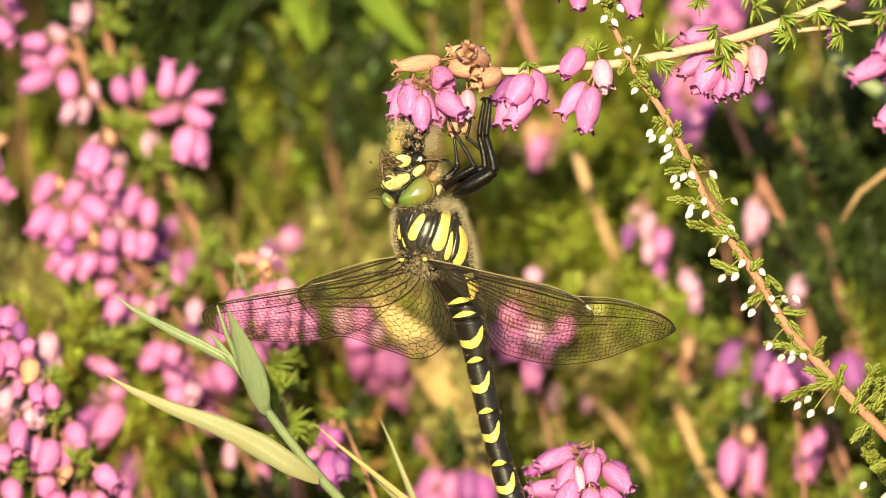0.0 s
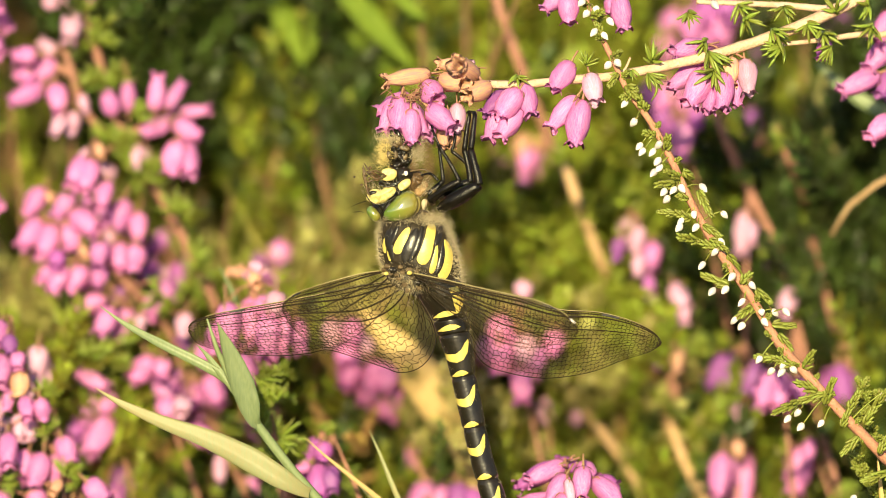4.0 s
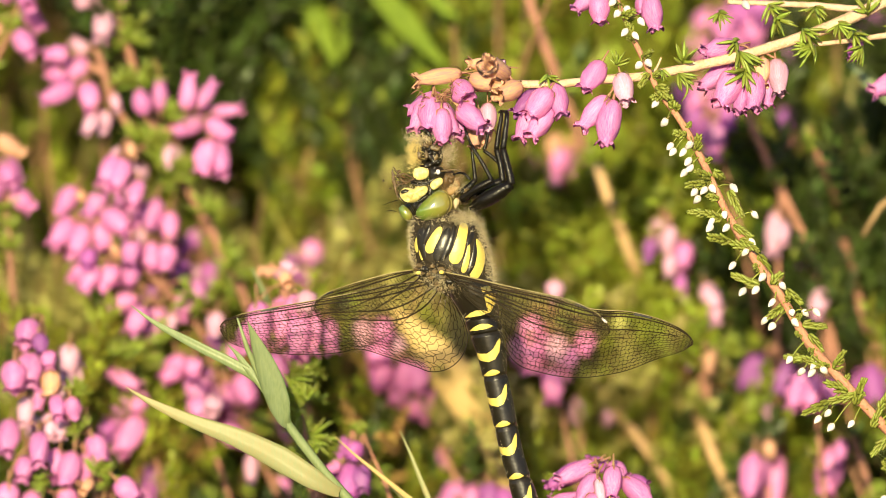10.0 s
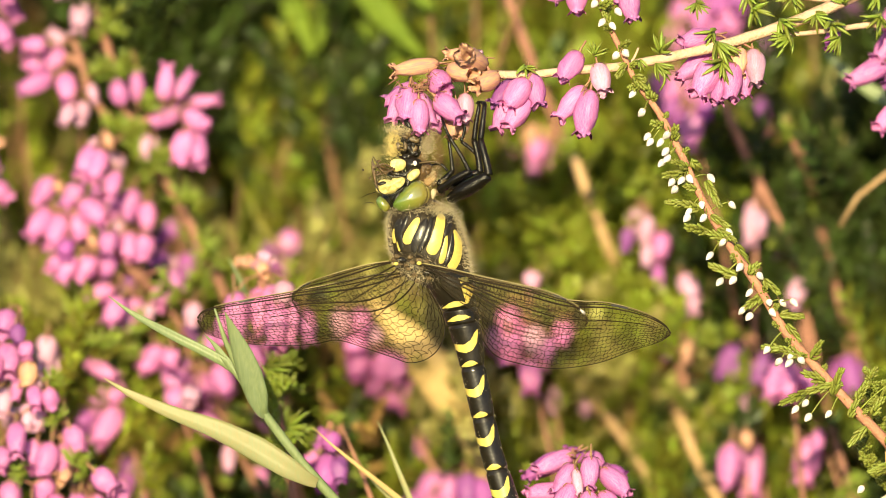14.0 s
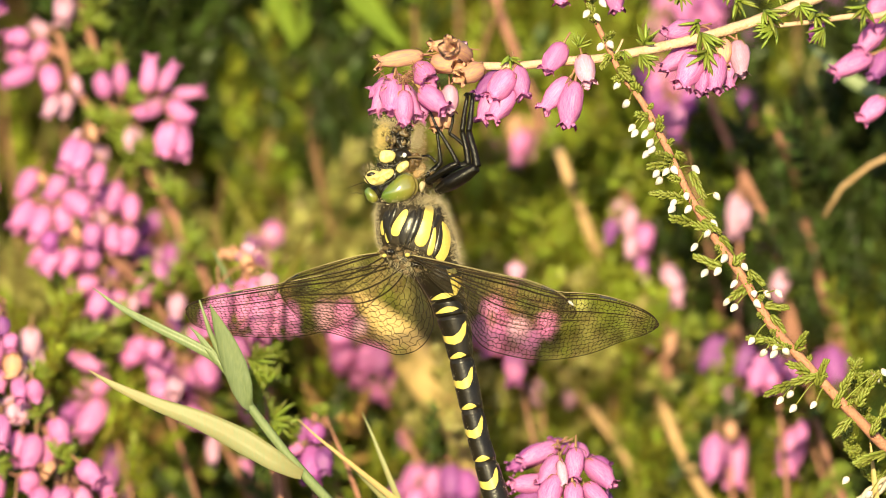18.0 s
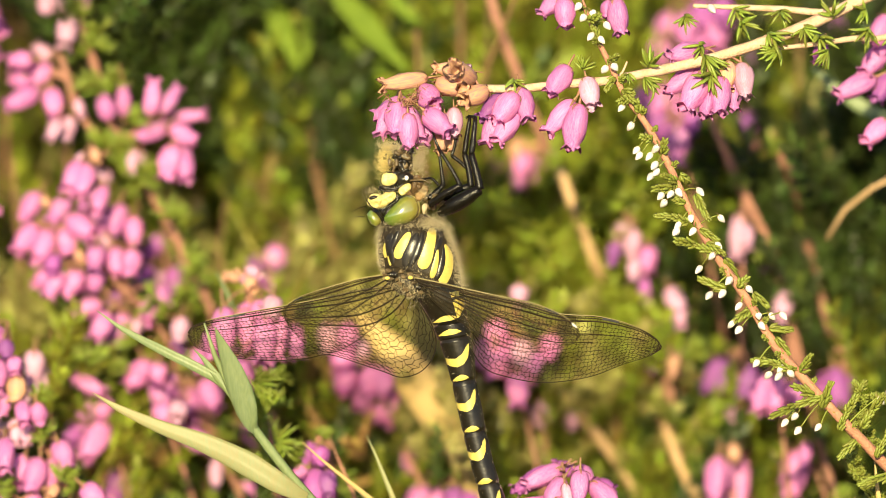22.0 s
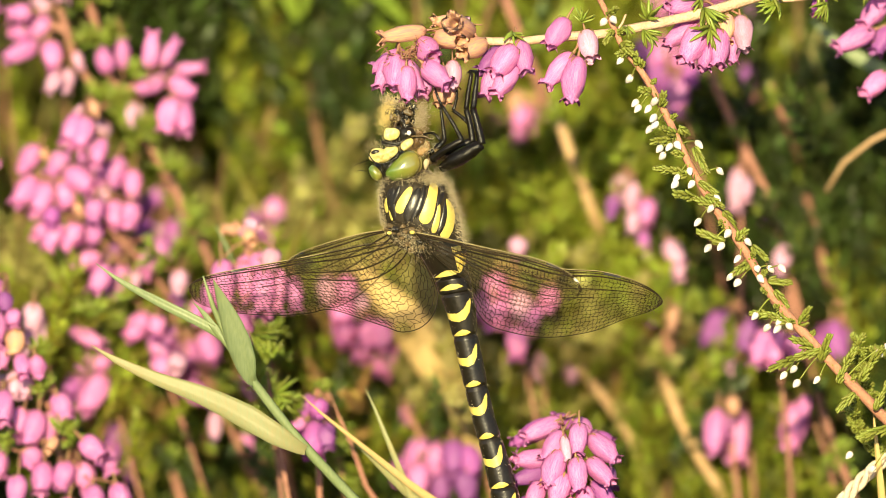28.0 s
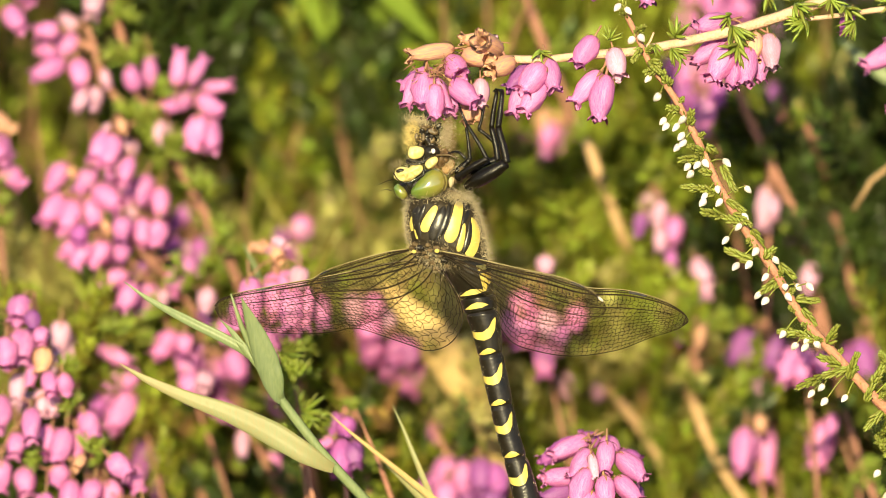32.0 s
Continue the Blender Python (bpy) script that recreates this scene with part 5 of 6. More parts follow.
flower_head("pale mauve bell heather stem", 54, ((84, 596), (92, 640), (112, 720), (130, 860)),
            ((84, 606, 80, 668, 42, "f"), (92, 620, 98, 690, 36, "f"), (102, 650, 108, 700, 32, "p")), ((180, 620),), (3, 4, 5), STEM_RED, 8)
flower_head(NEARBY, 62, ((185, 640), (200, 690), (222, 760), (250, 860)),
            ((148, 654, 208, 684, 34, "p"), (196, 686, 168, 744, 44, "p"), (154, 736, 146, 772, 36, "u"), (208, 732, 176, 802, 50, "p"), (214, 690, 196, 728, 36, "p"), (40, 742, 10, 756, 30, "f")),
            ((180, 700), (215, 640)), (3, 4, 4), STEM_RED, 9)
flower_head(NEARBY, 64, ((330, 610), (340, 660), (372, 720), (430, 800), (470, 900)),
            ((288, 626, 252, 672, 42, "p"), (304, 628, 300, 668, 34, "p"), (308, 662, 312, 712, 52, "p"), (308, 700, 318, 740, 42, "p"), (356, 678, 354, 732, 54, "p"), (386, 658, 402, 712, 46, "p"),
             (342, 754, 398, 776, 38, "p"), (406, 798, 404, 852, 24, "f"), (452, 828, 464, 872, 36, "p"), (340, 700, 334, 730, 34, "f"), (330, 650, 336, 680, 30, "u"), (450, 738, 480, 776, 32, "p")),
            ((420, 760), (360, 640), (440, 820)), (3, 4, 4), STEM_RED, 10)
flower_head(SHADED, 76, ((250, 800), (244, 850), (240, 950)),
            ((240, 818, 222, 866, 40, "u"), (254, 822, 248, 880, 40, "u"), (228, 850, 212, 900, 38, "u"), (262, 880, 262, 930, 36, "u")), ((280, 830),), (3, 4, 5), STEM_RED, 11)
# behind the wing
flower_head("pink bell heather head behind the clear wing", 38, ((470, 500), (476, 560), (496, 640), (505, 720), (502, 800), (515, 900)),
            ((416, 530, 424, 610, 46, "p"), (458, 522, 463, 604, 43, "p"), (490, 548, 488, 628, 46, "p"), (506, 512, 498, 552, 40, "f"), (516, 546, 512, 626, 34, "p"), (456, 634, 500, 632, 36, "p"),
             (438, 622, 450, 680, 50, "p"), (402, 566, 398, 622, 42, "p"), (412, 596, 444, 634, 40, "p"), (540, 560, 546, 622, 38, "p"), (484, 520, 478, 556, 34, "p")),
            ((500, 668), (480, 692), (512, 706), (476, 730), (520, 660), (500, 760)), (3, 4, 4), STEM_RED, 13, (), 26)
flower_head(SHADED, 92, ((526, 420), (530, 480), (540, 580)),
            ((524, 424, 500, 462, 44, "p"), (502, 456, 474, 496, 42, "u"), (516, 458, 514, 506, 42, "p"), (486, 444, 470, 470, 30, "u"), (500, 436, 520, 452, 30, "f")), ((545, 520),), (3, 4, 5), STEM_RED, 14)
flower_head(SHADED, 108, ((572, 416), (574, 470), (582, 560)), ((566, 420, 558, 464, 36, "u"), (580, 424, 582, 466, 34, "u"), (560, 470, 556, 500, 34, "u")), (), (3, 4, 5), STEM_RED, 15)
flower_head(NEARBY, 70, ((640, 570), (660, 620), (700, 690), (740, 790)),
            ((632, 606, 626, 644, 48, "p"), (640, 634, 624, 684, 46, "p"), (688, 634, 668, 688, 46, "p"), (702, 640, 694, 690, 42, "p"), (666, 664, 662, 712, 44, "p"), (716, 676, 704, 738, 48, "p"),
             (692, 690, 690, 734, 36, "p"), (600, 560, 606, 610, 40, "f"), (640, 560, 636, 606, 42, "p"), (660, 590, 656, 626, 40, "f")), (), (3, 4, 5), STEM_RED, 16)
flower_head("purple bell heather beside the grass stalk", 34, ((582, 760), (580, 810), (586, 900)),
            ((580, 772, 556, 806, 34, "u"), (588, 776, 584, 812, 34, "u"), (582, 814, 576, 882, 52, "u"), (564, 818, 538, 826, 24, "p"), (598, 820, 602, 866, 34, "u"), (560, 830, 546, 862, 28, "u")),
            ((586, 760), (530, 800), (548, 780)), (3, 4, 5), STEM_RED, 17, (), 24)
flower_head(NEARBY, 90, ((772, 740), (774, 790), (790, 880)), ((752, 762, 744, 824, 38, "p"), (792, 762, 797, 818, 44, "p"), (770, 768, 768, 800, 30, "p")), (), (3, 4, 5), STEM_RED, 18)
flower_head("pink bell heather stem, partly coloured purple for shade", 68, ((800, 830), (806, 880), (830, 970)),
            ((776, 846, 754, 906, 50, "p"), (800, 850, 786, 914, 46, "p"), (824, 850, 826, 912, 46, "u"), (846, 860, 862, 914, 44, "u"), (766, 892, 762, 950, 46, "p"), (800, 900, 806, 960, 46, "u"),
             (842, 900, 852, 960, 46, "u"), (740, 880, 730, 930, 40, "p")), (), (3, 4, 4), STEM_RED, 19)
# the fresh head by the abdomen's end; its purple flowers are pink ones coloured for shade
low = raceme(((1012, 806, 14), (1020, 850, 14), (1026, 900, 14), (1036, 980, 15), (1050, 1060, 18)), 0, 60, 40, "round pink bell heather head in full flower", seed=20, tufts=3, span=(0, 0.9))
for f in ((1013, 817, 14, 945, 848, 12, 36, "pink"),
          (1015, 836, 8, 984, 888, 6, 37, "pink"),
          (1044, 821, 7, 1043, 879, 5, 37, "pink"),
          (1062, 843, 9, 1109, 890, 7, 37, "pink"),
          (1011, 870, 5, 988, 933, 3, 39, "pink"),
          (1038, 882, 4, 1044, 944, 2, 37, "pink"),
          (1059, 885, 7, 1101, 929, 5, 35, "pink"),
          (996, 882, 12, 930, 888, 10, 36, "pink"),
          (992, 902, 13, 927, 924, 11, 34, "purple"),
          (1017, 908, 5, 998, 966, 3, 40, "pink"),
          (1051, 932, 6, 1060, 986, 4, 36, "pink"),
          (1016, 844, 5, 1024, 890, 3, 19, "faded"),
          (1002, 817, 18, 928, 858, 16, 34, "purple"),
          (1036, 817, 16, 1066, 844, 14, 34, "pink")):
    bell(low, f[0:3], f[3:6], f[6], f[7])
for f in ((976, 925, 10, 955, 979, 8, 36, "pink"),
          (1029, 952, 6, 1026, 1013, 4, 38, "pink"),
          (1066, 925, 12, 1104, 966, 10, 34, "purple"),
          (996, 966, 8, 979, 1020, 6, 38, "pink"),
          (1056, 979, 8, 1070, 1033, 6, 36, "pink"),
          (1016, 1006, 9, 1009, 1060, 7, 36, "pink"),
          (1036, 824, 18, 996, 811, 16, 30, "purple"),
          (962, 952, 14, 928, 993, 12, 34, "purple"),
          (1070, 844, 17, 1104, 858, 15, 30, "purple"),
          (1090, 898, 16, 1104, 939, 14, 30, "purple")):
    bell(low, f[0:3], f[3:6], f[6], f[7])
for k in range(9):
    stalk(low, ((1016 + k, 812 + 12 * k, 13), (1014 + 10 * math.cos(k * 2.4), 806 + 14 * k, 10)), (2, 1.6), STEM_RED, "flower_stalk", n=4)
# at the edge, and the withered tip behind the wing
raceme(((-60, 240, 62), (-45, 280, 60), (-30, 340, 60), (-20, 460, 64)), 10, 56, 36, NEARBY, spread=36, seed=42, tufts=4, span=(0, 0.55))
raceme(((-20, -60, 62), (0, -30, 60), (-14, 40, 62), (-70, 150, 64)), 6, 54, 36, NEARBY, spread=40, seed=43, tufts=2, span=(0, 0.6))
wither = raceme(((452, 468, 40), (458, 490, 40), (466, 530, 42)), 3, 40, 24, "withered brown heather tip", "dry", spread=16, seed=44, tufts=0, span=(0, 0.6), droop=0.2)
for k in range(7):
    bell(wither, (456 + k, 488 + 2 * k, 40), (440 + 7 * k, 466 + 3 * ((k * 5) % 7), 38), 13, "faded" if k % 3 else "dry")
# further back
flower_head(NEARBY, 66, ((935, 540), (930, 600), (940, 660), (960, 760)),
            ((902, 552, 896, 606, 48, "p"), (898, 600, 902, 656, 54, "p"), (936, 648, 934, 710, 42, "p"), (968, 610, 954, 660, 44, "p"), (950, 590, 938, 636, 40, "f"), (1002, 580, 988, 622, 42, "p"),
             (926, 590, 920, 640, 44, "p"), (940, 494, 940, 526, 32, "f"), (880, 590, 876, 640, 36, "p")), ((960, 560),), (3, 4, 4), STEM_RED, 40)
flower_head(FADING, 78, ((985, 680), (986, 740), (990, 820)), ((985, 696, 981, 746, 40, "f"), (1042, 700, 1035, 744, 33, "f")), (), (3, 4, 5), STEM_RED, 35)
flower_head(NEARBY, 100, ((952, 215), (955, 260), (975, 320), (1000, 410)),
            ((946, 234, 936, 278, 36, "d"), (962, 232, 970, 262, 30, "d"), (932, 256, 906, 290, 34, "p"), (956, 260, 944, 306, 38, "p"), (982, 256, 976, 302, 36, "p"), (950, 290, 938, 330, 34, "p"),
             (976, 298, 976, 350, 35, "p"), (926, 282, 920, 308, 26, "p"), (962, 300, 958, 330, 30, "p")), (), (3, 4, 5), STEM_RED, 21)
flower_head("pink bell heather stem, partly coloured purple for shade", 76, ((1195, 120), (1205, 180), (1228, 240), (1255, 360)),
            ((1200, 140, 1204, 192, 50, "p"), (1188, 184, 1192, 228, 52, "u"), (1232, 162, 1238, 208, 48, "p"), (1228, 208, 1217, 278, 48, "p"), (1206, 206, 1210, 240, 40, "u"), (1162, 142, 1166, 180, 32, "p"),
             (1182, 160, 1178, 200, 38, "p"), (1250, 186, 1244, 226, 36, "u")), (), (3, 4, 5), STEM_RED, 22)
flower_head("pink bell heather stem, partly coloured purple for shade", 92, ((1250, -40), (1256, 20), (1270, 100)),
            ((1212, 10, 1206, 76, 52, "p"), (1236, 14, 1236, 72, 48, "p"), (1262, -4, 1272, 48, 58, "u"), (1288, 20, 1294, 76, 52, "p"), (1302, -10, 1306, 34, 44, "u"), (1196, 60, 1190, 110, 44, "p"), (1258, 50, 1256, 90, 44, "p"),
             (1492, 20, 1500, 60, 52, "u"), (1350, 80, 1352, 116, 30, "u")), (), (3, 4, 5), STEM_RED, 23)
flower_head(NEARBY, 100, ((1345, 175), (1350, 200), (1388, 330), (1410, 440)), ((1330, 192, 1334, 248, 40, "p"), (1356, 190, 1356, 252, 43, "p"), (1344, 186, 1346, 228, 36, "u")), (), (3, 4, 5), STEM_RED, 24)
flower_head(NEARBY, 76, ((1135, 372), (1142, 420), (1165, 480), (1180, 570)),
            ((1126, 382, 1120, 434, 33, "f"), (1146, 396, 1140, 446, 31, "f"), (1112, 416, 1104, 460, 25, "u"), (1171, 426, 1165, 472, 37, "p"), (1146, 446, 1145, 486, 26, "f"), (1160, 478, 1166, 524, 24, "u"),
             (1128, 380, 1136, 410, 26, "f")), (), (3, 4, 5), STEM_RED, 25)
flower_head(FADING, 80, ((1205, 490), (1218, 540), (1214, 640)),
            ((1206, 500, 1228, 544, 34, "f"), (1224, 516, 1228, 568, 28, "f"), (1216, 550, 1204, 586, 25, "f"), (1182, 606, 1176, 640, 38, "u"), (1216, 596, 1214, 656, 30, "d")), (), (3, 4, 5), STEM_RED, 28)
flower_head(FADING, 70, ((1340, 350), (1336, 400), (1335, 500)), ((1334, 368, 1324, 450, 38, "f"), (1346, 390, 1344, 430, 24, "f")), (), (3, 4, 5), STEM_RED, 26)
flower_head(SHADED, 78, ((1405, 430), (1402, 460), (1412, 570)), ((1402, 448, 1370, 472, 29, "u"), (1412, 508, 1404, 554, 35, "f")), (), (3, 4, 5), STEM_RED, 27)
flower_head(SHADED, 80, ((1325, 610), (1330, 660), (1340, 740), (1350, 870)),
            ((1314, 624, 1272, 680, 46, "u"), (1348, 634, 1338, 698, 44, "u"), (1322, 696, 1314, 736, 28, "f"), (1300, 640, 1296, 690, 36, "u"), (1330, 640, 1320, 690, 36, "u"), (1418, 690, 1412, 726, 40, "u")),
            ((1250, 620),), (3, 4, 4), STEM_RED, 29)
flower_head(NEARBY, 58, ((1395, 640), (1400, 690), (1410, 810)), ((1372, 654, 1361, 720, 40, "p"), (1398, 656, 1390, 720, 48, "p"), (1426, 664, 1432, 708, 34, "p"), (1384, 650, 1378, 700, 34, "p")), (), (3, 4, 5), STEM_RED, 30)
flower_head(SHADED, 80, ((1490, 620), (1500, 670), (1510, 780)), ((1496, 642, 1510, 722, 46, "u"), (1480, 650, 1478, 700, 34, "u"), (1516, 656, 1528, 706, 34, "u"), (1484, 612, 1476, 640, 34, "d")), (), (3, 4, 5), STEM_RED, 31)
flower_head(NEARBY, 70, ((1318, 760), (1316, 800), (1322, 900)), ((1292, 796, 1284, 876, 43, "p"), (1328, 798, 1326, 892, 49, "p"), (1318, 776, 1322, 806, 26, "d"), (1306, 802, 1308, 850, 34, "p")), (), (3, 4, 5), STEM_RED, 32)
flower_head(NEARBY, 64, ((1440, 745), (1446, 780), (1485, 880), (1505, 970)), ((1436, 786, 1418, 870, 48, "p"), (1448, 772, 1442, 820, 24, "p"), (1416, 796, 1408, 844, 26, "p")), (), (3, 4, 5), STEM_RED, 33)
flower_head(NEARBY, 150, ((396, -70), (400, -20), (410, 120)), ((352, -40, 345, 8, 36, "p"), (392, -30, 388, 12, 46, "p"), (412, -34, 410, 26, 42, "p")), (), (3, 4, 5), STEM_RED, 37)


# ---- bare woody stems behind ----
def bare_stem(pts, radii, mat, label, seed, leafy=0):
    u, v, d = pts[-1]
    st = thing("bare_heather", u, v, d, label, "stem", group="bare heather stems")
    stalk(st, pts, radii, mat, ground=True, n=40, seed=seed)
    rng = random.Random(seed)
    line = smooth_line(pts, 60)
    for _ in range(leafy):
        p = line[rng.randrange(60)]
        tuft(st, (p[0] + rng.gauss(0, 8), p[1], p[2] - 2), rng.uniform(30, 46), (rng.gauss(0, 0.8), -0.2, rng.gauss(0.4, 0.8)))


RED_TXT, TAN_TXT = "bare reddish heather stem", "bare tan heather stem"
for i, (pts, radii, mat, leafy) in enumerate((
        (((1014, 290, 76), (1032, 340, 77), (1056, 400, 78), (1078, 460, 82), (1106, 530, 95)), (9, 10, 10, 10), STEM_TAN, 0),
        (((886, -40, 74), (908, 40, 74), (930, 96, 76), (950, 150, 78), (985, 236, 82), (1010, 300, 86)), (8, 10, 10, 9), STEM_RED, 2),
        (((1280, 200, 74), (1320, 290, 74), (1362, 380, 74), (1395, 450, 75), (1420, 560, 78)), (7, 8, 8), STEM_RED, 4),
        (((1390, 220, 74), (1415, 290, 76), (1445, 370, 86), (1470, 560, 116)), (9, 10, 10), STEM_RED, 5),
        (((1484, 414, 56), (1500, 380, 54), (1530, 350, 53), (1568, 322, 52), (1640, 300, 52), (1720, 420, 60)), (4, 5, 5, 6), STEM_TAN, 0),
        (((1000, 662, 80), (1050, 722, 80), (1098, 786, 80), (1134, 832, 82), (1170, 920, 84)), (8, 10, 10), STEM_TAN, 0),
        (((1144, 640, 96), (1170, 690, 96), (1190, 730, 98)), (8, 9, 9), STEM_TAN, 0),
        (((1186, 716, 78), (1206, 764, 78), (1226, 816, 78), (1264, 890, 80)), (8, 10, 10), STEM_TAN, 2),
        (((1452, 420, 80), (1468, 490, 80), (1486, 560, 80)), (8, 9, 9), STEM_RED, 0),
        (((1460, 740, 62), (1480, 810, 62), (1505, 890, 64)), (7, 8, 8), STEM_RED, 3),
        (((425, 60, 190), (428, 180, 190), (430, 300, 190)), (11, 12, 12), STEM_RED, 2),
        (((480, 660, 30), (498, 760, 30), (522, 890, 32)), (4, 5, 5), STEM_RED, 12),
        (((870, 60, 190), (885, 180, 190), (895, 320, 190)), (10, 11, 11), STEM_TAN, 0),
        (((1060, 60, 170), (1075, 120, 170), (1090, 220, 170)), (12, 13, 13), STEM_TAN, 0),
        (((240, 720, 80), (300, 800, 80), (330, 900, 80)), (7, 8, 8), STEM_RED, 4),
        (((830, 720, 80), (850, 800, 78), (880, 900, 78)), (8, 9, 9), STEM_RED, 3),
        (((1500, 480, 100), (1460, 560, 100), (1450, 700, 100)), (7, 8, 8), STEM_RED, 6),
        (((600, 760, 60), (610, 830, 60), (640, 960, 60)), (5, 6, 6), STEM_RED, 5))):
    bare_stem(pts, radii, mat, RED_TXT if mat is STEM_RED else TAN_TXT, 60 + i, leafy)


# ---- grasses ----
def blade(pts, widths, mat, label, name="grass_blade", fold=0.35, face=(0, -1, 0.2), ground=False, seed=1, n=40):
    """One grass blade: a keeled, slightly wavy strip with some thickness, from its tip to its foot (sheet points, half widths in steps)."""
    line = [loc(*p) for p in pts]
    shown = sum((b - a).length for a, b in zip(line, line[1:]))
    if ground:
        way = (line[-1] - line[-2]).normalized()
        near = line[-1] + way * 0.03
        foot = to_ground(near + Vector((way.x * 0.05, 0.04, 0)))
        line += [near, near.lerp(foot, 0.45) + Vector((way.x * 0.012, 0, 0)), foot]
        n = int(n * 1.8)
    L = smooth_line(line, n)
    far = np.linspace(0, np.linalg.norm(np.diff(L, axis=0), axis=1).sum(), n) / shown
    w = np.interp(far, np.linspace(0, 1, len(widths)), widths) * U
    tan = np.gradient(L, axis=0)
    tan /= np.linalg.norm(tan, axis=1)[:, None]
    side = np.cross(tan, np.array(face, float))
    side /= np.linalg.norm(side, axis=1)[:, None]
    nor = np.cross(side, tan)
    rng = np.random.default_rng(seed)
    wave = np.cumsum(rng.normal(0, 0.02, n))
    verts, faces = [], []
    m = 7
    for i in range(n):
        for sgn in (1, -1):
            for j in range(m):
                x = -1 + 2 * j / (m - 1)
                h = fold * abs(x) + 0.05 * math.sin(x * 14) + wave[i] * x
                verts.append(L[i] + side[i] * x * w[i] + nor[i] * (h * w[i] + sgn * 0.00005))
    for i in range(n - 1):
        for b in (0, m):
            for j in range(m - 1):
                q = (i * 2 * m + b + j, i * 2 * m + b + j + 1, (i + 1) * 2 * m + b + j + 1, (i + 1) * 2 * m + b + j)
                faces.append(q if b else q[::-1])
        for j in (0, m - 1):
            faces.append((i * 2 * m + j, i * 2 * m + m + j, (i + 1) * 2 * m + m + j, (i + 1) * 2 * m + j))
    u, v, d = pts[-1]
    g = thing(name, u, v, d, label, "grass")
    part("leaf_blade", mesh_of("leaf_blade", verts, faces, mat), g)
    return g


g1 = blade(((398, 566, -6), (412, 600, -5), (432, 650, -4), (450, 700, -3), (462, 738, -2), (470, 748, -1)), (0.5, 10, 18, 22, 19, 8), GRASS,
           "broad blue-green grass leaf on a bent stalk", seed=2, fold=0.25)
stalk(g1, ((380, 560, -5), (400, 620, -2), (448, 716, -1), (475, 755, 0), (520, 815, 1), (580, 885, 2), (680, 990, 6)), (1.5, 7, 9, 9, 9, 9), GRASS, ground=True, label="green grass stalk")
blade(((192, 538, 4), (240, 572, 3), (310, 610, 1), (370, 640, 0), (415, 668, 0), (450, 712, 0)), (0.5, 5, 8, 9, 9, 6), GRASS, "narrow green grass leaf", seed=3)
blade(((183, 682, 0), (230, 710, 0), (300, 742, -1), (380, 772, -2), (450, 806, -2), (510, 842, -2), (545, 862, -1), (560, 868, 0)), (0.5, 7, 11, 15, 19, 22, 19, 9), PALEGRASS,
      "long straw-coloured grass leaf fading to green", seed=4, fold=0.2)
blade(((553, 770, 12), (600, 812, 12), (643, 846, 12), (690, 884, 13), (760, 940, 15), (850, 1000, 17)), (0.5, 3, 4.5, 6, 8, 8), TANSTRAW, "dry straw-coloured grass leaf", seed=5, ground=True)
blade(((667, 758, 14), (684, 796, 14), (700, 836, 14), (720, 885, 14), (751, 962, 16)), (0.5, 3, 4.5, 6, 6), PALEGRASS, "thin fading green grass leaf", seed=6, ground=True)
blade(((640, 846, 15), (665, 868, 15), (697, 898, 15), (764, 962, 17)), (1, 7, 11, 11), PALEGRASS, "pale yellow-green grass leaf", seed=7, ground=True)
blade(((362, 606, 2), (378, 622, 1), (398, 648, 0), (424, 682, -1), (448, 716, -1)), (0.5, 5, 7, 6, 4), GRASS, "short green grass leaf on the stalk", seed=14)
blade(((605, 768, 30), (622, 810, 30), (640, 850, 30), (668, 930, 32)), (0.5, 3, 4, 4), STEM_RED, "thin reddish dry grass stem", seed=16, ground=True)
blade(((655, 545, 72), (690, 580, 72), (735, 632, 72), (780, 690, 72), (815, 745, 72), (842, 800, 73), (876, 890, 76)), (6, 26, 40, 42, 32, 18, 10), TANSTRAW, "broad pale straw-coloured grass leaf", seed=8, ground=True, fold=0.1,
      face=(0, -1, 0.35))
straw = thing("straw_stalk", 1508, 962, 8, "bleached twisted dry straw stalk end", "grass")
core = smooth_line([loc(*p) for p in ((1690, 800, 12), (1618, 864, 9), (1566, 902, 8), (1508, 962, 8), (1440, 1060, 10), (1420, 1300, 30))], 90)
for ph in (0.0, 2.1, 4.2):
    strand = [Vector(c) + Vector((math.cos(i * 0.62 + ph), math.sin(i * 0.62 + ph), -math.cos(i * 0.62 + ph))) * 5.5 * U for i, c in enumerate(core)]
    v, f = tube(strand, [3 * U, 6 * U, 6.5 * U, 6 * U], 7, 0.06, int(ph * 10))
    part("strand", mesh_of("strand", v, f, BLEACHED), straw)
blade(((1563, 798, 6), (1568, 850, 6), (1574, 905, 6), (1580, 975, 8)), (0.5, 4, 6, 7), TANSTRAW, "dry straw-coloured grass leaf", seed=11, ground=True)
blade(((405, 470, 40), (425, 510, 40), (440, 560, 42)), (1, 5, 6), GRASS, "thin green grass leaf", seed=12, ground=True)
blade(((1460, 110, 60), (1510, 160, 58), (1580, 200, 58)), (4, 14, 12), GRASS, "blurred green grass leaf", seed=13, ground=True)

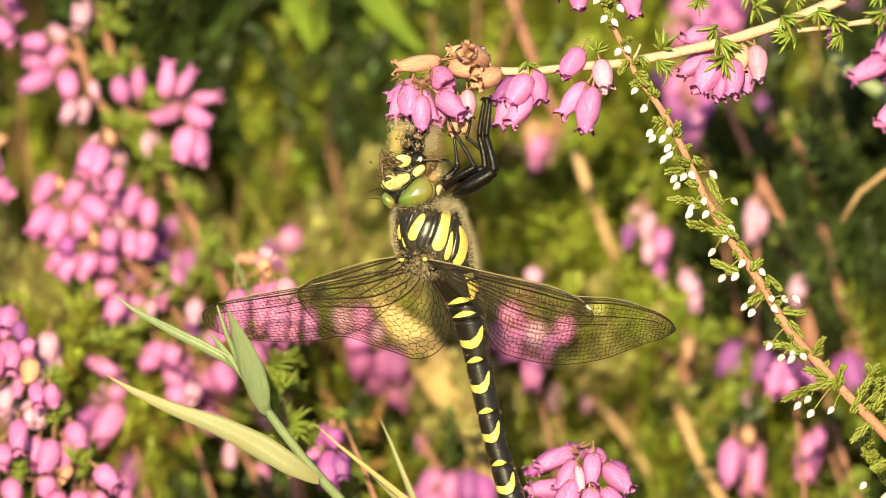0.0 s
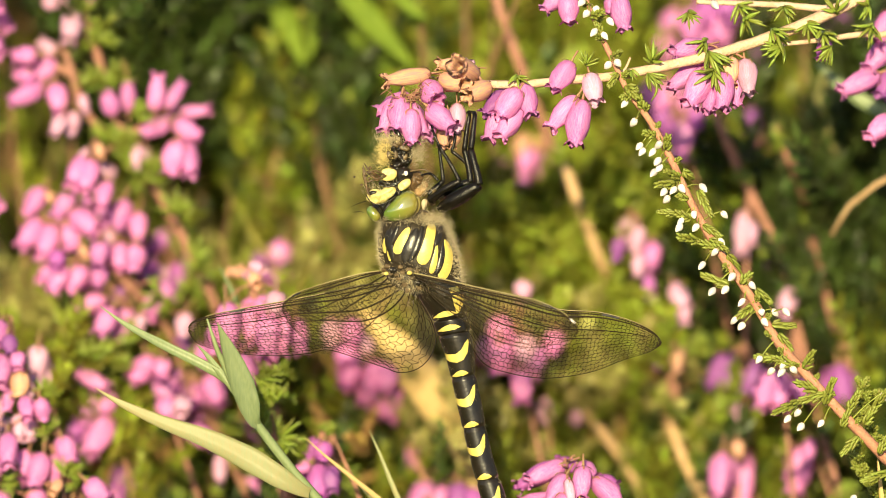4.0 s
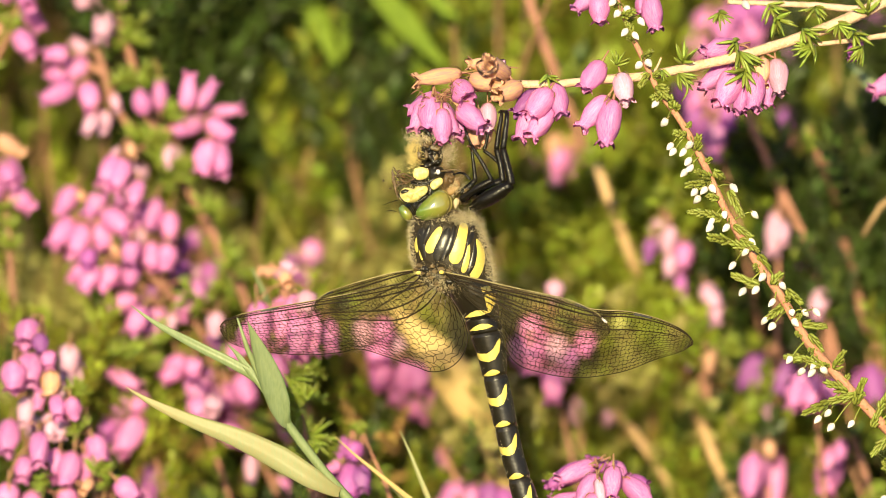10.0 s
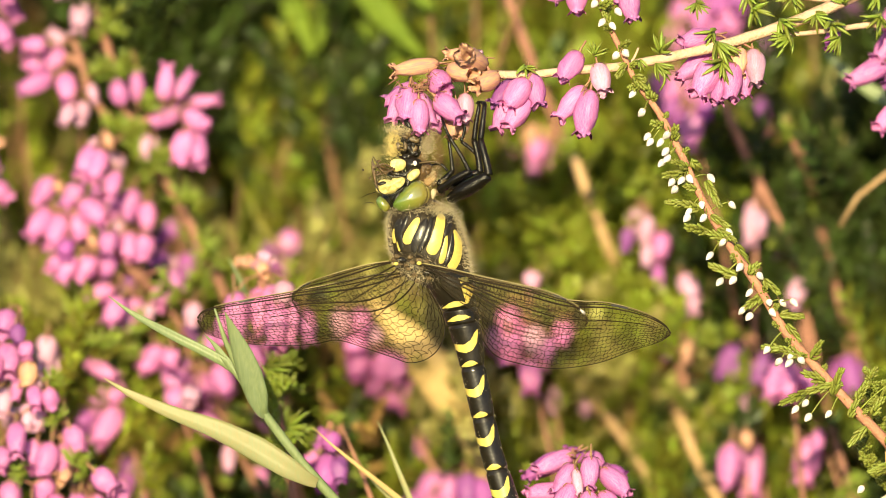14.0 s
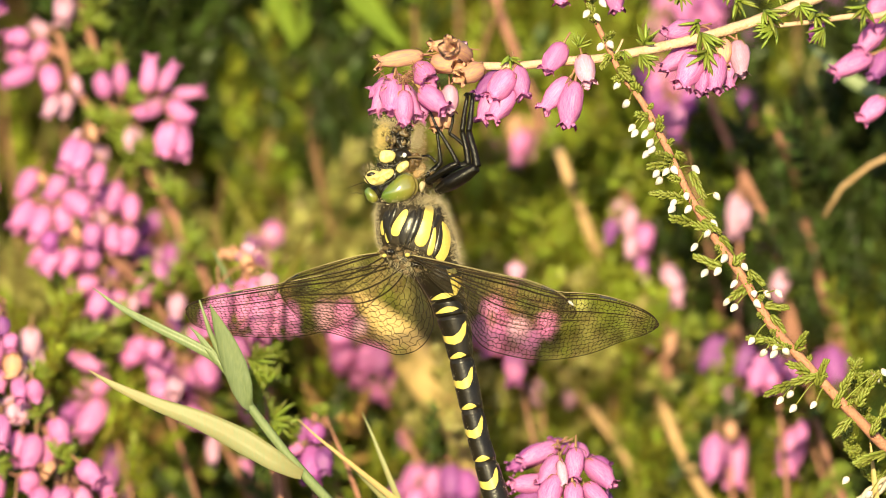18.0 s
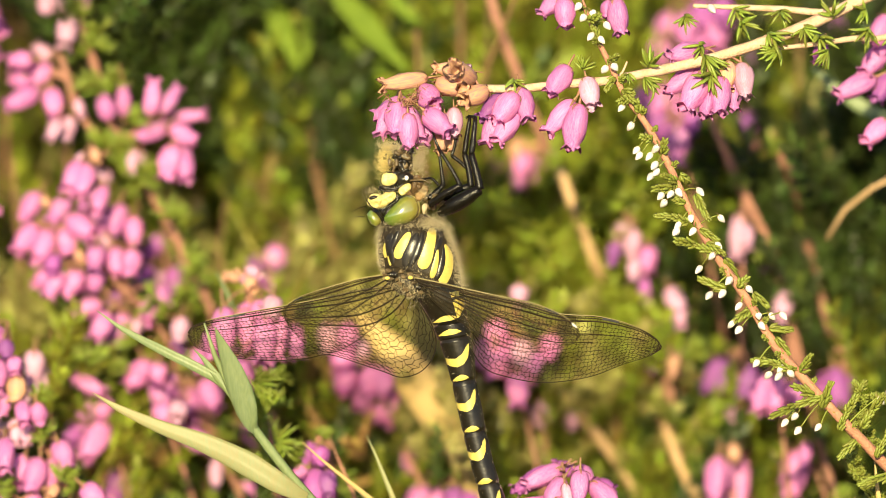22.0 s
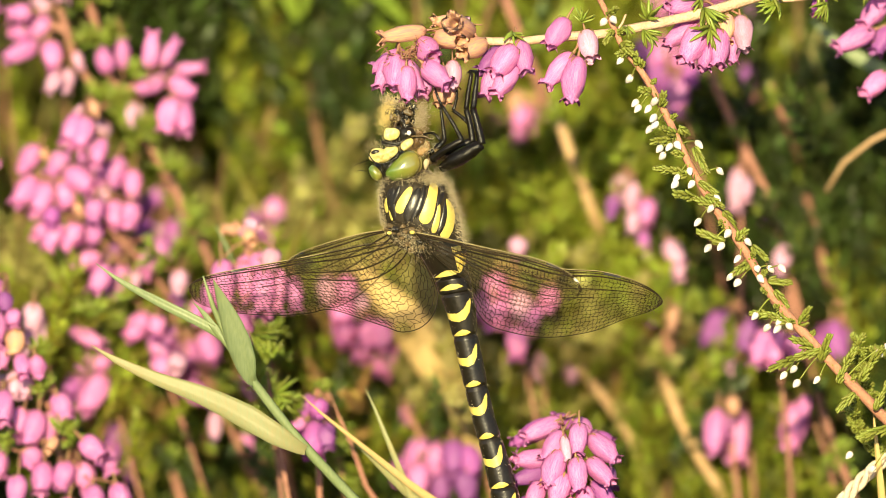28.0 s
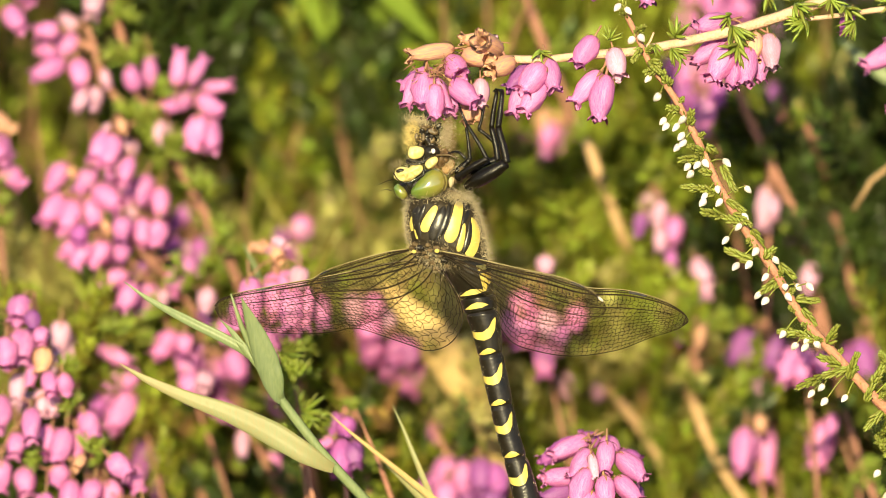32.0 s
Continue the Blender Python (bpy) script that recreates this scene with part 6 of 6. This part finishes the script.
# broad fresh leaves far behind
for i, (pts, w) in enumerate(((((490, -30, 93), (520, 30, 93), (555, 110, 93)), (12, 24, 5)), (((560, -40, 93), (575, 20, 93), (565, 100, 93)), (10, 18, 4)),
                              (((600, -40, 88), (660, 20, 88), (745, 115, 88)), (14, 26, 5)), (((700, -50, 84), (740, 10, 84), (770, 30, 84)), (8, 14, 4)),
                              (((420, -20, 99), (350, 20, 99), (290, 60, 99)), (7, 14, 4)), (((430, 90, 104), (390, 130, 104), (350, 200, 104)), (5, 10, 4)),
                              (((640, 60, 99), (700, 120, 99), (720, 180, 101)), (8, 18, 5)), (((850, 340, 113), (900, 380, 113), (930, 430, 113)), (10, 30, 8)))):
    leaf = blade(pts[::-1], w[::-1], BROAD, "broad fresh green leaf", "broad_leaf", seed=30 + i)
    (u, v, d), (u1, v1, d1) = pts[0], pts[1]
    stalk(leaf, (pts[0], (u + (u - u1) * 0.6, v + (v - v1) * 0.6, d + 15), (u + (u - u1), v - 120, d + 120), (u + (u - u1) * 1.2, v - 60, d + 400)), (4, 4, 5), BROAD, "leaf_stalk", ground=True)


# ---- the undergrowth ----
def undergrowth():
    """A dense stand of heather shoots and dry grass from just behind the flowers on back over the heath."""
    rng = np.random.default_rng(77)

    def template(needles, seed, spread, half=0.036):
        r = np.random.default_rng(seed)
        V, F = [], []
        for i in range(needles):
            z = i / needles
            a = 2.4 * i
            out = np.array([math.cos(a), math.sin(a), 0.9])
            out /= np.linalg.norm(out)
            l = spread * (1 - 0.5 * z) * r.uniform(0.7, 1.2)
            p = np.array([0, 0, z])
            s = np.array([-math.sin(a), math.cos(a), 0.0]) * half
            o = len(V)
            V += [p, p + out * l * 0.5 + s, p + out * l * 0.5 - s, p + out * l + np.array([0, 0, 0.04])]
            F += [(o, o + 1, o + 3), (o, o + 3, o + 2)]
        o = len(V)
        V += [np.array(q) for q in ((0.015, 0, -0.3), (-0.008, 0.013, -0.3), (-0.008, -0.013, -0.3), (0, 0, 1.0))]
        F += [(o, o + 1, o + 3), (o + 1, o + 2, o + 3), (o + 2, o, o + 3)]
        return np.array(V), np.array(F)

    def scatter(name, count, temps, place, size, lean, mat, label):
        vs, fs, off = [], [], 0
        for i in range(count):
            V, F = temps[i % len(temps)]
            p = place()
            s = rng.uniform(*size)
            up = np.array([rng.normal(0, lean), rng.normal(0, lean), 1.0])
            up /= np.linalg.norm(up)
            x = np.cross(up, rng.normal(size=3))
            x /= np.linalg.norm(x)
            y = np.cross(up, x)
            vs.append(np.array(p) + s * (V[:, :1] * x + V[:, 1:2] * y + V[:, 2:] * up))
            fs.append(F + off)
            off += len(V)
        V, F = np.vstack(vs), np.vstack(fs)
        me = bpy.data.meshes.new(name)
        me.vertices.add(len(V))
        me.vertices.foreach_set("co", V.ravel())
        me.loops.add(F.size)
        me.loops.foreach_set("vertex_index", F.ravel().astype(np.int32))
        me.polygons.add(len(F))
        me.polygons.foreach_set("loop_start", np.arange(0, F.size, 3, dtype=np.int32))
        me.update(calc_edges=True)
        me.materials.append(mat)
        tagged(new(name, me), label, "undergrowth", kind="stuff")

    temps = [template(34, i, 0.26) for i in range(4)]
    grass = []
    for i in range(4):
        r = np.random.default_rng(90 + i)
        b = r.normal(0, 0.12, 2)
        V = [np.array(q) for q in ((-0.012, 0, -0.6), (0.012, 0, -0.6), (-0.014 + b[0] * 0.3, b[1] * 0.3, 0.3), (0.014 + b[0] * 0.3, b[1] * 0.3, 0.3), (b[0], b[1], 1.0))]
        grass.append((np.array(V), np.array([(0, 1, 3), (0, 3, 2), (2, 3, 4)])))

    def spot(x0, x1, y0, y1, top, depth):
        def f():
            x, y = rng.uniform(x0, x1), rng.uniform(y0, y1)
            return x, y, max(0.03, top + 0.05 * noise.noise(Vector((x * 16, y * 9, 3))) - 0.06 * y - abs(rng.normal(0, depth)))
        return f

    def clumps(count, x0, x1, y0, y1, top, slope, vary, radius, seed):
        """Bushy tops that stand apart, with shaded gaps between them."""
        r = np.random.default_rng(seed)
        at = np.stack([r.uniform(x0, x1, count), r.uniform(y0, y1, count)], 1)
        high = top - slope * at[:, 1] + r.normal(0, vary, count)

        def f():
            k = rng.integers(count)
            a, q = rng.uniform(0, 6.28), radius * math.sqrt(rng.random())
            return at[k, 0] + q * math.cos(a), at[k, 1] + q * math.sin(a), max(0.03, high[k] - abs(rng.normal(0, 0.035)) - q * q * 40)
        return f

    scatter("heather_undergrowth", 5600, temps, clumps(170, -0.18, 0.07, 0.12, 0.46, 0.405, 0.10, 0.035, 0.022, 5), (0.018, 0.042), 0.5, UNDER, "dense olive-green heather shoots")
    scatter("low_heather", 1900, temps, clumps(90, -0.17, 0.17, 0.055, 0.13, 0.335, 0.0, 0.022, 0.015, 6), (0.012, 0.028), 0.6, UNDER, "low leafy heather shoots between the flowering stems")
    # dark bushes with the shade of deep gaps painted into their colour
    scatter("dark_heather", 2600, temps, clumps(90, 0.045, 0.19, 0.09, 0.34, 0.395, 0.06, 0.03, 0.022, 9), (0.018, 0.045), 0.5, SHADE_HEATH, "heather bush coloured dark green for shade")
    scatter("dark_heather", 1300, temps, clumps(46, -0.15, -0.02, 0.15, 0.36, 0.405, 0.06, 0.03, 0.022, 10), (0.018, 0.045), 0.5, SHADE_HEATH, "heather bush coloured dark green for shade")
    scatter("dark_heather", 900, temps, clumps(40, -0.12, 0.0, 0.06, 0.12, 0.325, 0.0, 0.012, 0.018, 11), (0.014, 0.03), 0.6, SHADE_HEATH, "low heather coloured dark green for shade")
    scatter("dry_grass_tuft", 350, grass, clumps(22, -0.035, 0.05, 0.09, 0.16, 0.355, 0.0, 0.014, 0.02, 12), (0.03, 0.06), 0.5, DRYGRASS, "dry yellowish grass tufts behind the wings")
    scatter("dark_heather", 1500, temps, clumps(50, 0.058, 0.13, 0.065, 0.2, 0.39, 0.1, 0.022, 0.02, 13), (0.014, 0.034), 0.6, SHADE_HEATH, "heather bush coloured dark green for shade")
    scatter("bright_heather", 1500, temps, clumps(56, -0.01, 0.058, 0.10, 0.19, 0.388, 0.05, 0.02, 0.017, 14), (0.012, 0.03), 0.6, UNDER, "sunlit yellow-green heather shoots")
    def around():
        while True:
            x, y = rng.normal(0, 2.6), rng.normal(0.5, 2.6)
            if not (abs(x) < 0.55 and -2.4 < y < 0.5) and not (abs(x) < 0.9 and 0 < y < 1.6):
                return x, y, max(0.0, 0.12 + 0.2 * noise.noise(Vector((x * 0.9, y * 0.9, 1))) - abs(rng.normal(0, 0.05)))
    scatter("heath_cover", 7000, temps, around, (0.10, 0.26), 0.6, UNDER, "low heather cover all over the heath")
    scatter("sunlit_heather", 1300, temps, clumps(34, 0.0, 0.045, 0.11, 0.2, 0.395, 0.06, 0.018, 0.017, 16), (0.014, 0.034), 0.6, UNDER, "sunlit yellow-green heather shoots")
    scatter("far_heather", 3000, temps, spot(-0.9, 0.9, 0.46, 1.6, 0.42, 0.10), (0.05, 0.11), 0.5, UNDER, "heather cover further back on the heath")
    scatter("dry_grass", 1300, grass, clumps(70, -0.20, 0.06, 0.20, 0.42, 0.385, 0.08, 0.025, 0.03, 7), (0.04, 0.09), 0.45, DRYGRASS, "dry yellowish grass among the heather")
    scatter("dry_grass_patch", 500, grass, clumps(24, 0.0, 0.2, 0.13, 0.40, 0.37, 0.10, 0.03, 0.03, 8), (0.04, 0.08), 0.45, DRYGRASS, "dry yellowish grass among the heather")
    def patch(count, u0, u1, v0, v1, d0, d1, seed, radius=0.012):
        """Leafy tops in clumps over a stretch of the plan's sheet, some way behind it."""
        r = np.random.default_rng(seed)
        at = [glob(r.uniform(u0, u1), r.uniform(v0, v1), r.uniform(d0, d1)) for _ in range(count)]

        def f():
            c = at[rng.integers(count)]
            q = rng.normal(0, radius * 0.5, 3)
            return c.x + q[0], c.y + q[1], c.z + q[2] * 0.7
        return f

    leafy = [template(20, 20 + i, 0.34, 0.085) for i in range(4)]
    # bright-coloured shoots that paint sunlit patches into the background
    scatter("fresh_shoots", 1700, leafy, patch(80, 860, 1330, 210, 570, 110, 180, 21), (0.012, 0.026), 0.7, LIT_GREEN, "shoots coloured bright yellow-green for sunlight")
    scatter("pale_shoots", 1100, leafy, patch(50, 540, 860, 470, 770, 112, 180, 22), (0.012, 0.026), 0.8, PALEDRY, "pale dry leafy shoots behind the wings")
    scatter("fresh_shoots", 420, leafy, patch(30, -20, 240, 430, 600, 110, 180, 23), (0.010, 0.022), 0.7, LIT_GREEN, "shoots coloured bright yellow-green for sunlight")
    scatter("pale_shoots", 260, leafy, patch(24, -20, 420, 430, 860, 90, 160, 24), (0.010, 0.020), 0.8, PALEDRY, "pale dry leafy shoots between the stems")
    # more dark-coloured bushes where the background lies in shade
    scatter("dark_heather", 700, temps, patch(30, 190, 470, -50, 110, 120, 165, 25), (0.018, 0.04), 0.5, SHADE_HEATH, "heather bush coloured dark green for shade")
    scatter("dark_heather", 380, temps, patch(22, 640, 760, -20, 250, 125, 170, 26), (0.018, 0.04), 0.5, SHADE_HEATH, "heather bush coloured dark green for shade")
    scatter("dark_heather", 480, temps, patch(24, 400, 790, 40, 230, 118, 165, 27), (0.016, 0.034), 0.6, SHADE_HEATH, "heather bush coloured dark green for shade")
    scatter("dark_heather", 480, temps, patch(26, 1390, 1620, 370, 620, 105, 150, 28), (0.014, 0.03), 0.6, SHADE_HEATH, "heather bush coloured dark green for shade")
    scatter("fresh_shoots", 520, leafy, patch(26, 845, 1010, 180, 420, 140, 180, 29), (0.012, 0.024), 0.7, LIT_GREEN, "shoots coloured bright yellow-green for sunlight")
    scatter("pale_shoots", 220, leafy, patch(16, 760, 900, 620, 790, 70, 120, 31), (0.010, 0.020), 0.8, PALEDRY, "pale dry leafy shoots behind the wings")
    scatter("dark_heather", 420, temps, patch(26, 440, 690, 130, 330, 130, 175, 32), (0.014, 0.032), 0.4, SHADE_HEATH, "heather bush coloured dark green for shade")
    scatter("dark_heather", 500, temps, patch(30, 1120, 1568, 500, 860, 110, 150, 33), (0.014, 0.03), 0.5, SHADE_HEATH, "heather bush coloured dark green for shade")
    scatter("dark_heather", 300, temps, patch(18, 200, 330, -20, 120, 80, 120, 34), (0.014, 0.03), 0.5, SHADE_HEATH, "heather bush coloured dark green for shade")
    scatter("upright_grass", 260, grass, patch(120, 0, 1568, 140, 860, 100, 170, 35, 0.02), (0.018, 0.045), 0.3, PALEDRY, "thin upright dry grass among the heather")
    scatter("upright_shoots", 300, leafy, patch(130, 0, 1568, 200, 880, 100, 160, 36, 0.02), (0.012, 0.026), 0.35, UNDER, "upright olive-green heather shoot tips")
    scatter("dark_heather", 420, temps, patch(34, 1390, 1650, 140, 640, 92, 130, 41), (0.014, 0.030), 0.5, SHADE_HEATH, "heather bush coloured dark green for shade")
    scatter("dark_heather", 330, temps, patch(24, 190, 330, -60, 220, 84, 120, 42), (0.014, 0.028), 0.5, SHADE_HEATH, "heather bush coloured dark green for shade")
    scatter("fresh_shoots", 280, leafy, patch(44, 960, 1340, 190, 480, 96, 130, 44), (0.010, 0.022), 0.7, LIT_GREEN, "shoots coloured bright yellow-green for sunlight")
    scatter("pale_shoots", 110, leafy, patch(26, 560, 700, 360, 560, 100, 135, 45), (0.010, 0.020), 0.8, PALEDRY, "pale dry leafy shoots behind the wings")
    scatter("fresh_shoots", 300, leafy, patch(32, 1240, 1580, 740, 940, 90, 130, 46), (0.010, 0.022), 0.7, LIT_GREEN, "shoots coloured bright yellow-green for sunlight")
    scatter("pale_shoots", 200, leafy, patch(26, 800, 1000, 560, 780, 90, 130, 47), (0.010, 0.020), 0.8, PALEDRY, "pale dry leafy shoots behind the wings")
    scatter("fresh_shoots", 150, leafy, patch(40, 970, 1220, 300, 660, 84, 112, 48), (0.009, 0.020), 0.7, LIT_GREEN, "shoots coloured bright yellow-green for sunlight")
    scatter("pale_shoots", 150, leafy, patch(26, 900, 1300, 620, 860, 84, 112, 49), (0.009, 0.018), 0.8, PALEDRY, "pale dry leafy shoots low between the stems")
    scatter("fresh_shoots", 170, leafy, patch(30, 240, 560, 560, 860, 84, 120, 50), (0.009, 0.018), 0.7, LIT_GREEN, "shoots coloured bright yellow-green for sunlight")
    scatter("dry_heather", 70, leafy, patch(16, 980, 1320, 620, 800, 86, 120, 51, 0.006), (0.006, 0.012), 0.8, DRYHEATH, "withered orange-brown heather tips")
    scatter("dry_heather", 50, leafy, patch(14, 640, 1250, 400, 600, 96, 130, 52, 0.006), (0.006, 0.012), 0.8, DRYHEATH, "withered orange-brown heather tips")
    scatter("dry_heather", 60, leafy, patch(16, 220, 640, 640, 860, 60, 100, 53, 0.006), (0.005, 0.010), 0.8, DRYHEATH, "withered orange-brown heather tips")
    scatter("dark_heather", 300, temps, patch(26, 1400, 1650, 430, 640, 84, 110, 54), (0.012, 0.026), 0.5, SHADE_HEATH, "heather bush coloured dark green for shade")
    scatter("dark_heather", 280, temps, patch(26, 430, 670, 140, 420, 104, 145, 55), (0.012, 0.028), 0.45, SHADE_HEATH, "heather bush coloured dark green for shade")
    scatter("brown_twigs", 170, grass, patch(110, 0, 1568, 160, 860, 90, 160, 37, 0.02), (0.012, 0.03), 0.35, WOOD, "thin reddish-brown heather twigs")
    rod = [(np.array([(0.012, 0, -4.0), (-0.006, 0.01, -4.0), (-0.006, -0.01, -4.0), (0.006, 0, 1.0), (-0.003, 0.005, 1.0), (-0.003, -0.005, 1.0)], float),
            np.array([(0, 1, 4), (0, 4, 3), (1, 2, 5), (1, 5, 4), (2, 0, 3), (2, 3, 5)]))]
    scatter("heather_wood", 1300, rod, clumps(210, -0.18, 0.18, 0.09, 0.46, 0.36, 0.10, 0.035, 0.022, 5), (0.05, 0.09), 0.25, WOOD, "old brown heather wood below the green tops")

    def beneath():
        return rng.uniform(-0.95, 0.95), rng.uniform(-2.5, 1.7), 0.0
    scatter("low_cover", 3600, temps, beneath, (0.07, 0.18), 0.7, UNDER, "low heather cover on the open ground")


undergrowth()


# ---- what moves ----
# sway of the hanging body: seconds, steps across, steps down, and degrees by which it twists
BODY = ((0, 2, 0, -0.3), (0.5, 1.5, 0, -0.5), (1, -5, -2, -1.8), (1.5, -5, 0, -1.2), (2, -4, -1, -1.2), (2.5, -7.5, -1, -1.5), (4.5, -6, 1, -1.5),
        (5, -6, 1, -1.5), (5.5, -3.7, 2, -1.6), (6, -1.4, 0.6, 0), (6.5, -2.3, 1.4, -0.9), (7, -7.5, 0.5, -1.7), (7.5, -4.5, 0.7, -1.3), (8, -4, 0.3, -1.5),
        (8.5, 1, 0.5, -0.5), (9, -5, 1, -1.2), (9.5, -2.7, 1, -1.1), (10, -3.5, 0, -1.2), (10.5, -3, -1.5, -1.2), (11, -2.7, -1, -0.8), (11.5, -5, 0, -1.0))
BODY_MID = ((12, 0, 1.5, -0.3), (12.5, -2.4, 1, -0.5), (13, 0, 0, 0), (13.5, -3.2, 2.5, -1), (14, -3.3, 1, -0.8), (14.5, 1.5, 1.4, 0), (16.5, -1.3, 1, -0.9),
            (17, 1.3, 1.8, -0.9), (17.5, -0.3, 1, -0.7), (18, 3, 1.4, -0.9), (18.5, 3, 1.4, -1.1), (19, 2, 1.5, -0.8), (19.5, 2, 2.5, -1.1), (20, 1.6, 0, -0.9),
            (20.5, -2, -1.4, -1), (21, -1.6, -2, -0.6), (21.5, 0, -1.3, -0.6), (22, -0.4, 1.2, -0.6), (22.5, -3.2, 1, -1.9))
BODY_END = ((23, -0.9, 2.2, -1.4), (23.5, 0.3, 3.2, -2), (24, -1.3, 4.4, -1), (24.5, -0.5, 4.3, -2), (26.5, 3, 6, -0.4), (27, 5, 3.5, -0.2), (27.5, 0.7, 4, -1),
            (28, 4.5, 5, -0.1), (28.5, 0.8, 3.5, -0.9), (29, 0.5, 4.5, -0.9), (29.5, 0.4, 4.6, -0.6), (30, 0.6, 5, -0.6), (30.5, -0.7, 5, -1.2), (31, 3, 5.5, -0.6),
            (31.5, 3, 4.8, -0.6), (32, 0, 6, -1))
# chewing: seconds, degrees by which the head nods and rolls, and the bee's own steps and roll
CHEW = ((0, 0, -1, -2, 2, 6), (1, 1, 0, -2, 1, 12), (2.5, -1, 1, 0, 0, -2), (4.5, 1, 0, 2, -2, 4), (6, 0, 1, -3, 2, -4), (7, -1, -1, 0, 0, 6), (8, 1, 1, 2, 1, -2),
        (9, 0, 1, 1, 3, -8), (10, -1, 0, -1, 0, 2), (11, 1, -1, 2, 2, 8), (12, -1, 1, -1, 0, -4), (13, 0, 0, 0, 0, 0), (14.5, 1, -1, 2, 1, 6))
CHEW_LATE = ((16.5, -1, 0, 1, 3, 2), (18, 0, 1, 2, 4, 8), (19, 1, 0, 0, 4, 4), (20, 0, -1, 2, 5, 9), (21, -1, 1, -1, 3, 3), (22, 1, 0, 1, 5, 8), (23, 0, 1, 2, 4, 5),
             (24.5, 1, -1, 0, 6, 9), (26.5, -1, 0, 2, 7, 6), (28, 1, 1, 1, 6, 10), (29, 0, 0, 2, 7, 8), (30, 1, -1, 0, 6, 12), (31, -1, 1, 3, 8, 6), (32, 0, 0, 1, 7, 9))


def motions():
    stand, held = fly.matrix_world.copy(), PREY.matrix_world.copy()
    head_rest = HEAD.matrix_basis.copy()
    body, bee, nods = [], [], []
    chew = np.array(CHEW + CHEW_LATE)
    for t, du, dv, twist in BODY + BODY_MID + BODY_END:
        shift = Matrix.Translation(VIEW @ Vector((du * U, 0, -dv * U)))
        turn = Matrix.Translation(stand.translation) @ Matrix.Rotation(radians(twist), 4, VIEW @ Vector((0, 0, 1))) @ Matrix.Translation(-stand.translation)
        body.append((t, shift @ turn @ stand))
        _, roll, bu, bv, lean = (float(np.interp(t, chew[:, 0], chew[:, k])) for k in range(1, 6))
        own = Matrix.Translation(Vector((bu * U, 0, -bv * U))) @ Matrix.Rotation(radians(lean), 4, "Y")
        bee.append((t, shift @ turn @ held @ own))
    for t, nod, roll, *_ in CHEW + CHEW_LATE:
        nods.append((t, head_rest @ Matrix.Rotation(radians(nod), 4, "X") @ Matrix.Rotation(radians(roll), 4, "Y")))
    walk(fly, body)
    walk(PREY, bee)
    walk(HEAD, nods)
    # the scrap of wing hangs at the jaws, then is drawn in behind the bee and eaten
    scrap = bpy.data.objects[PREY["scrap"]]
    hang = ((0, 10, -8, 0), (1, 4, -4, 0), (2.5, 6, -8, 0), (4.5, 2, -4, 0), (6, 0, 2, 0), (7, -2, 0, 0), (9, -2, -4, 0), (11, 2, 2, 0), (13, 0, 0, 0), (14.5, 8, -6, 0.5),
            (15.5, 40, -28, 3.5), (16.5, 52, -34, 5.5), (32, 52, -34, 5.5))
    walk(scrap, [(t, Matrix.Translation(Vector((du * U, d * 0.001, -dv * U)))) for t, du, dv, d in hang])


motions()
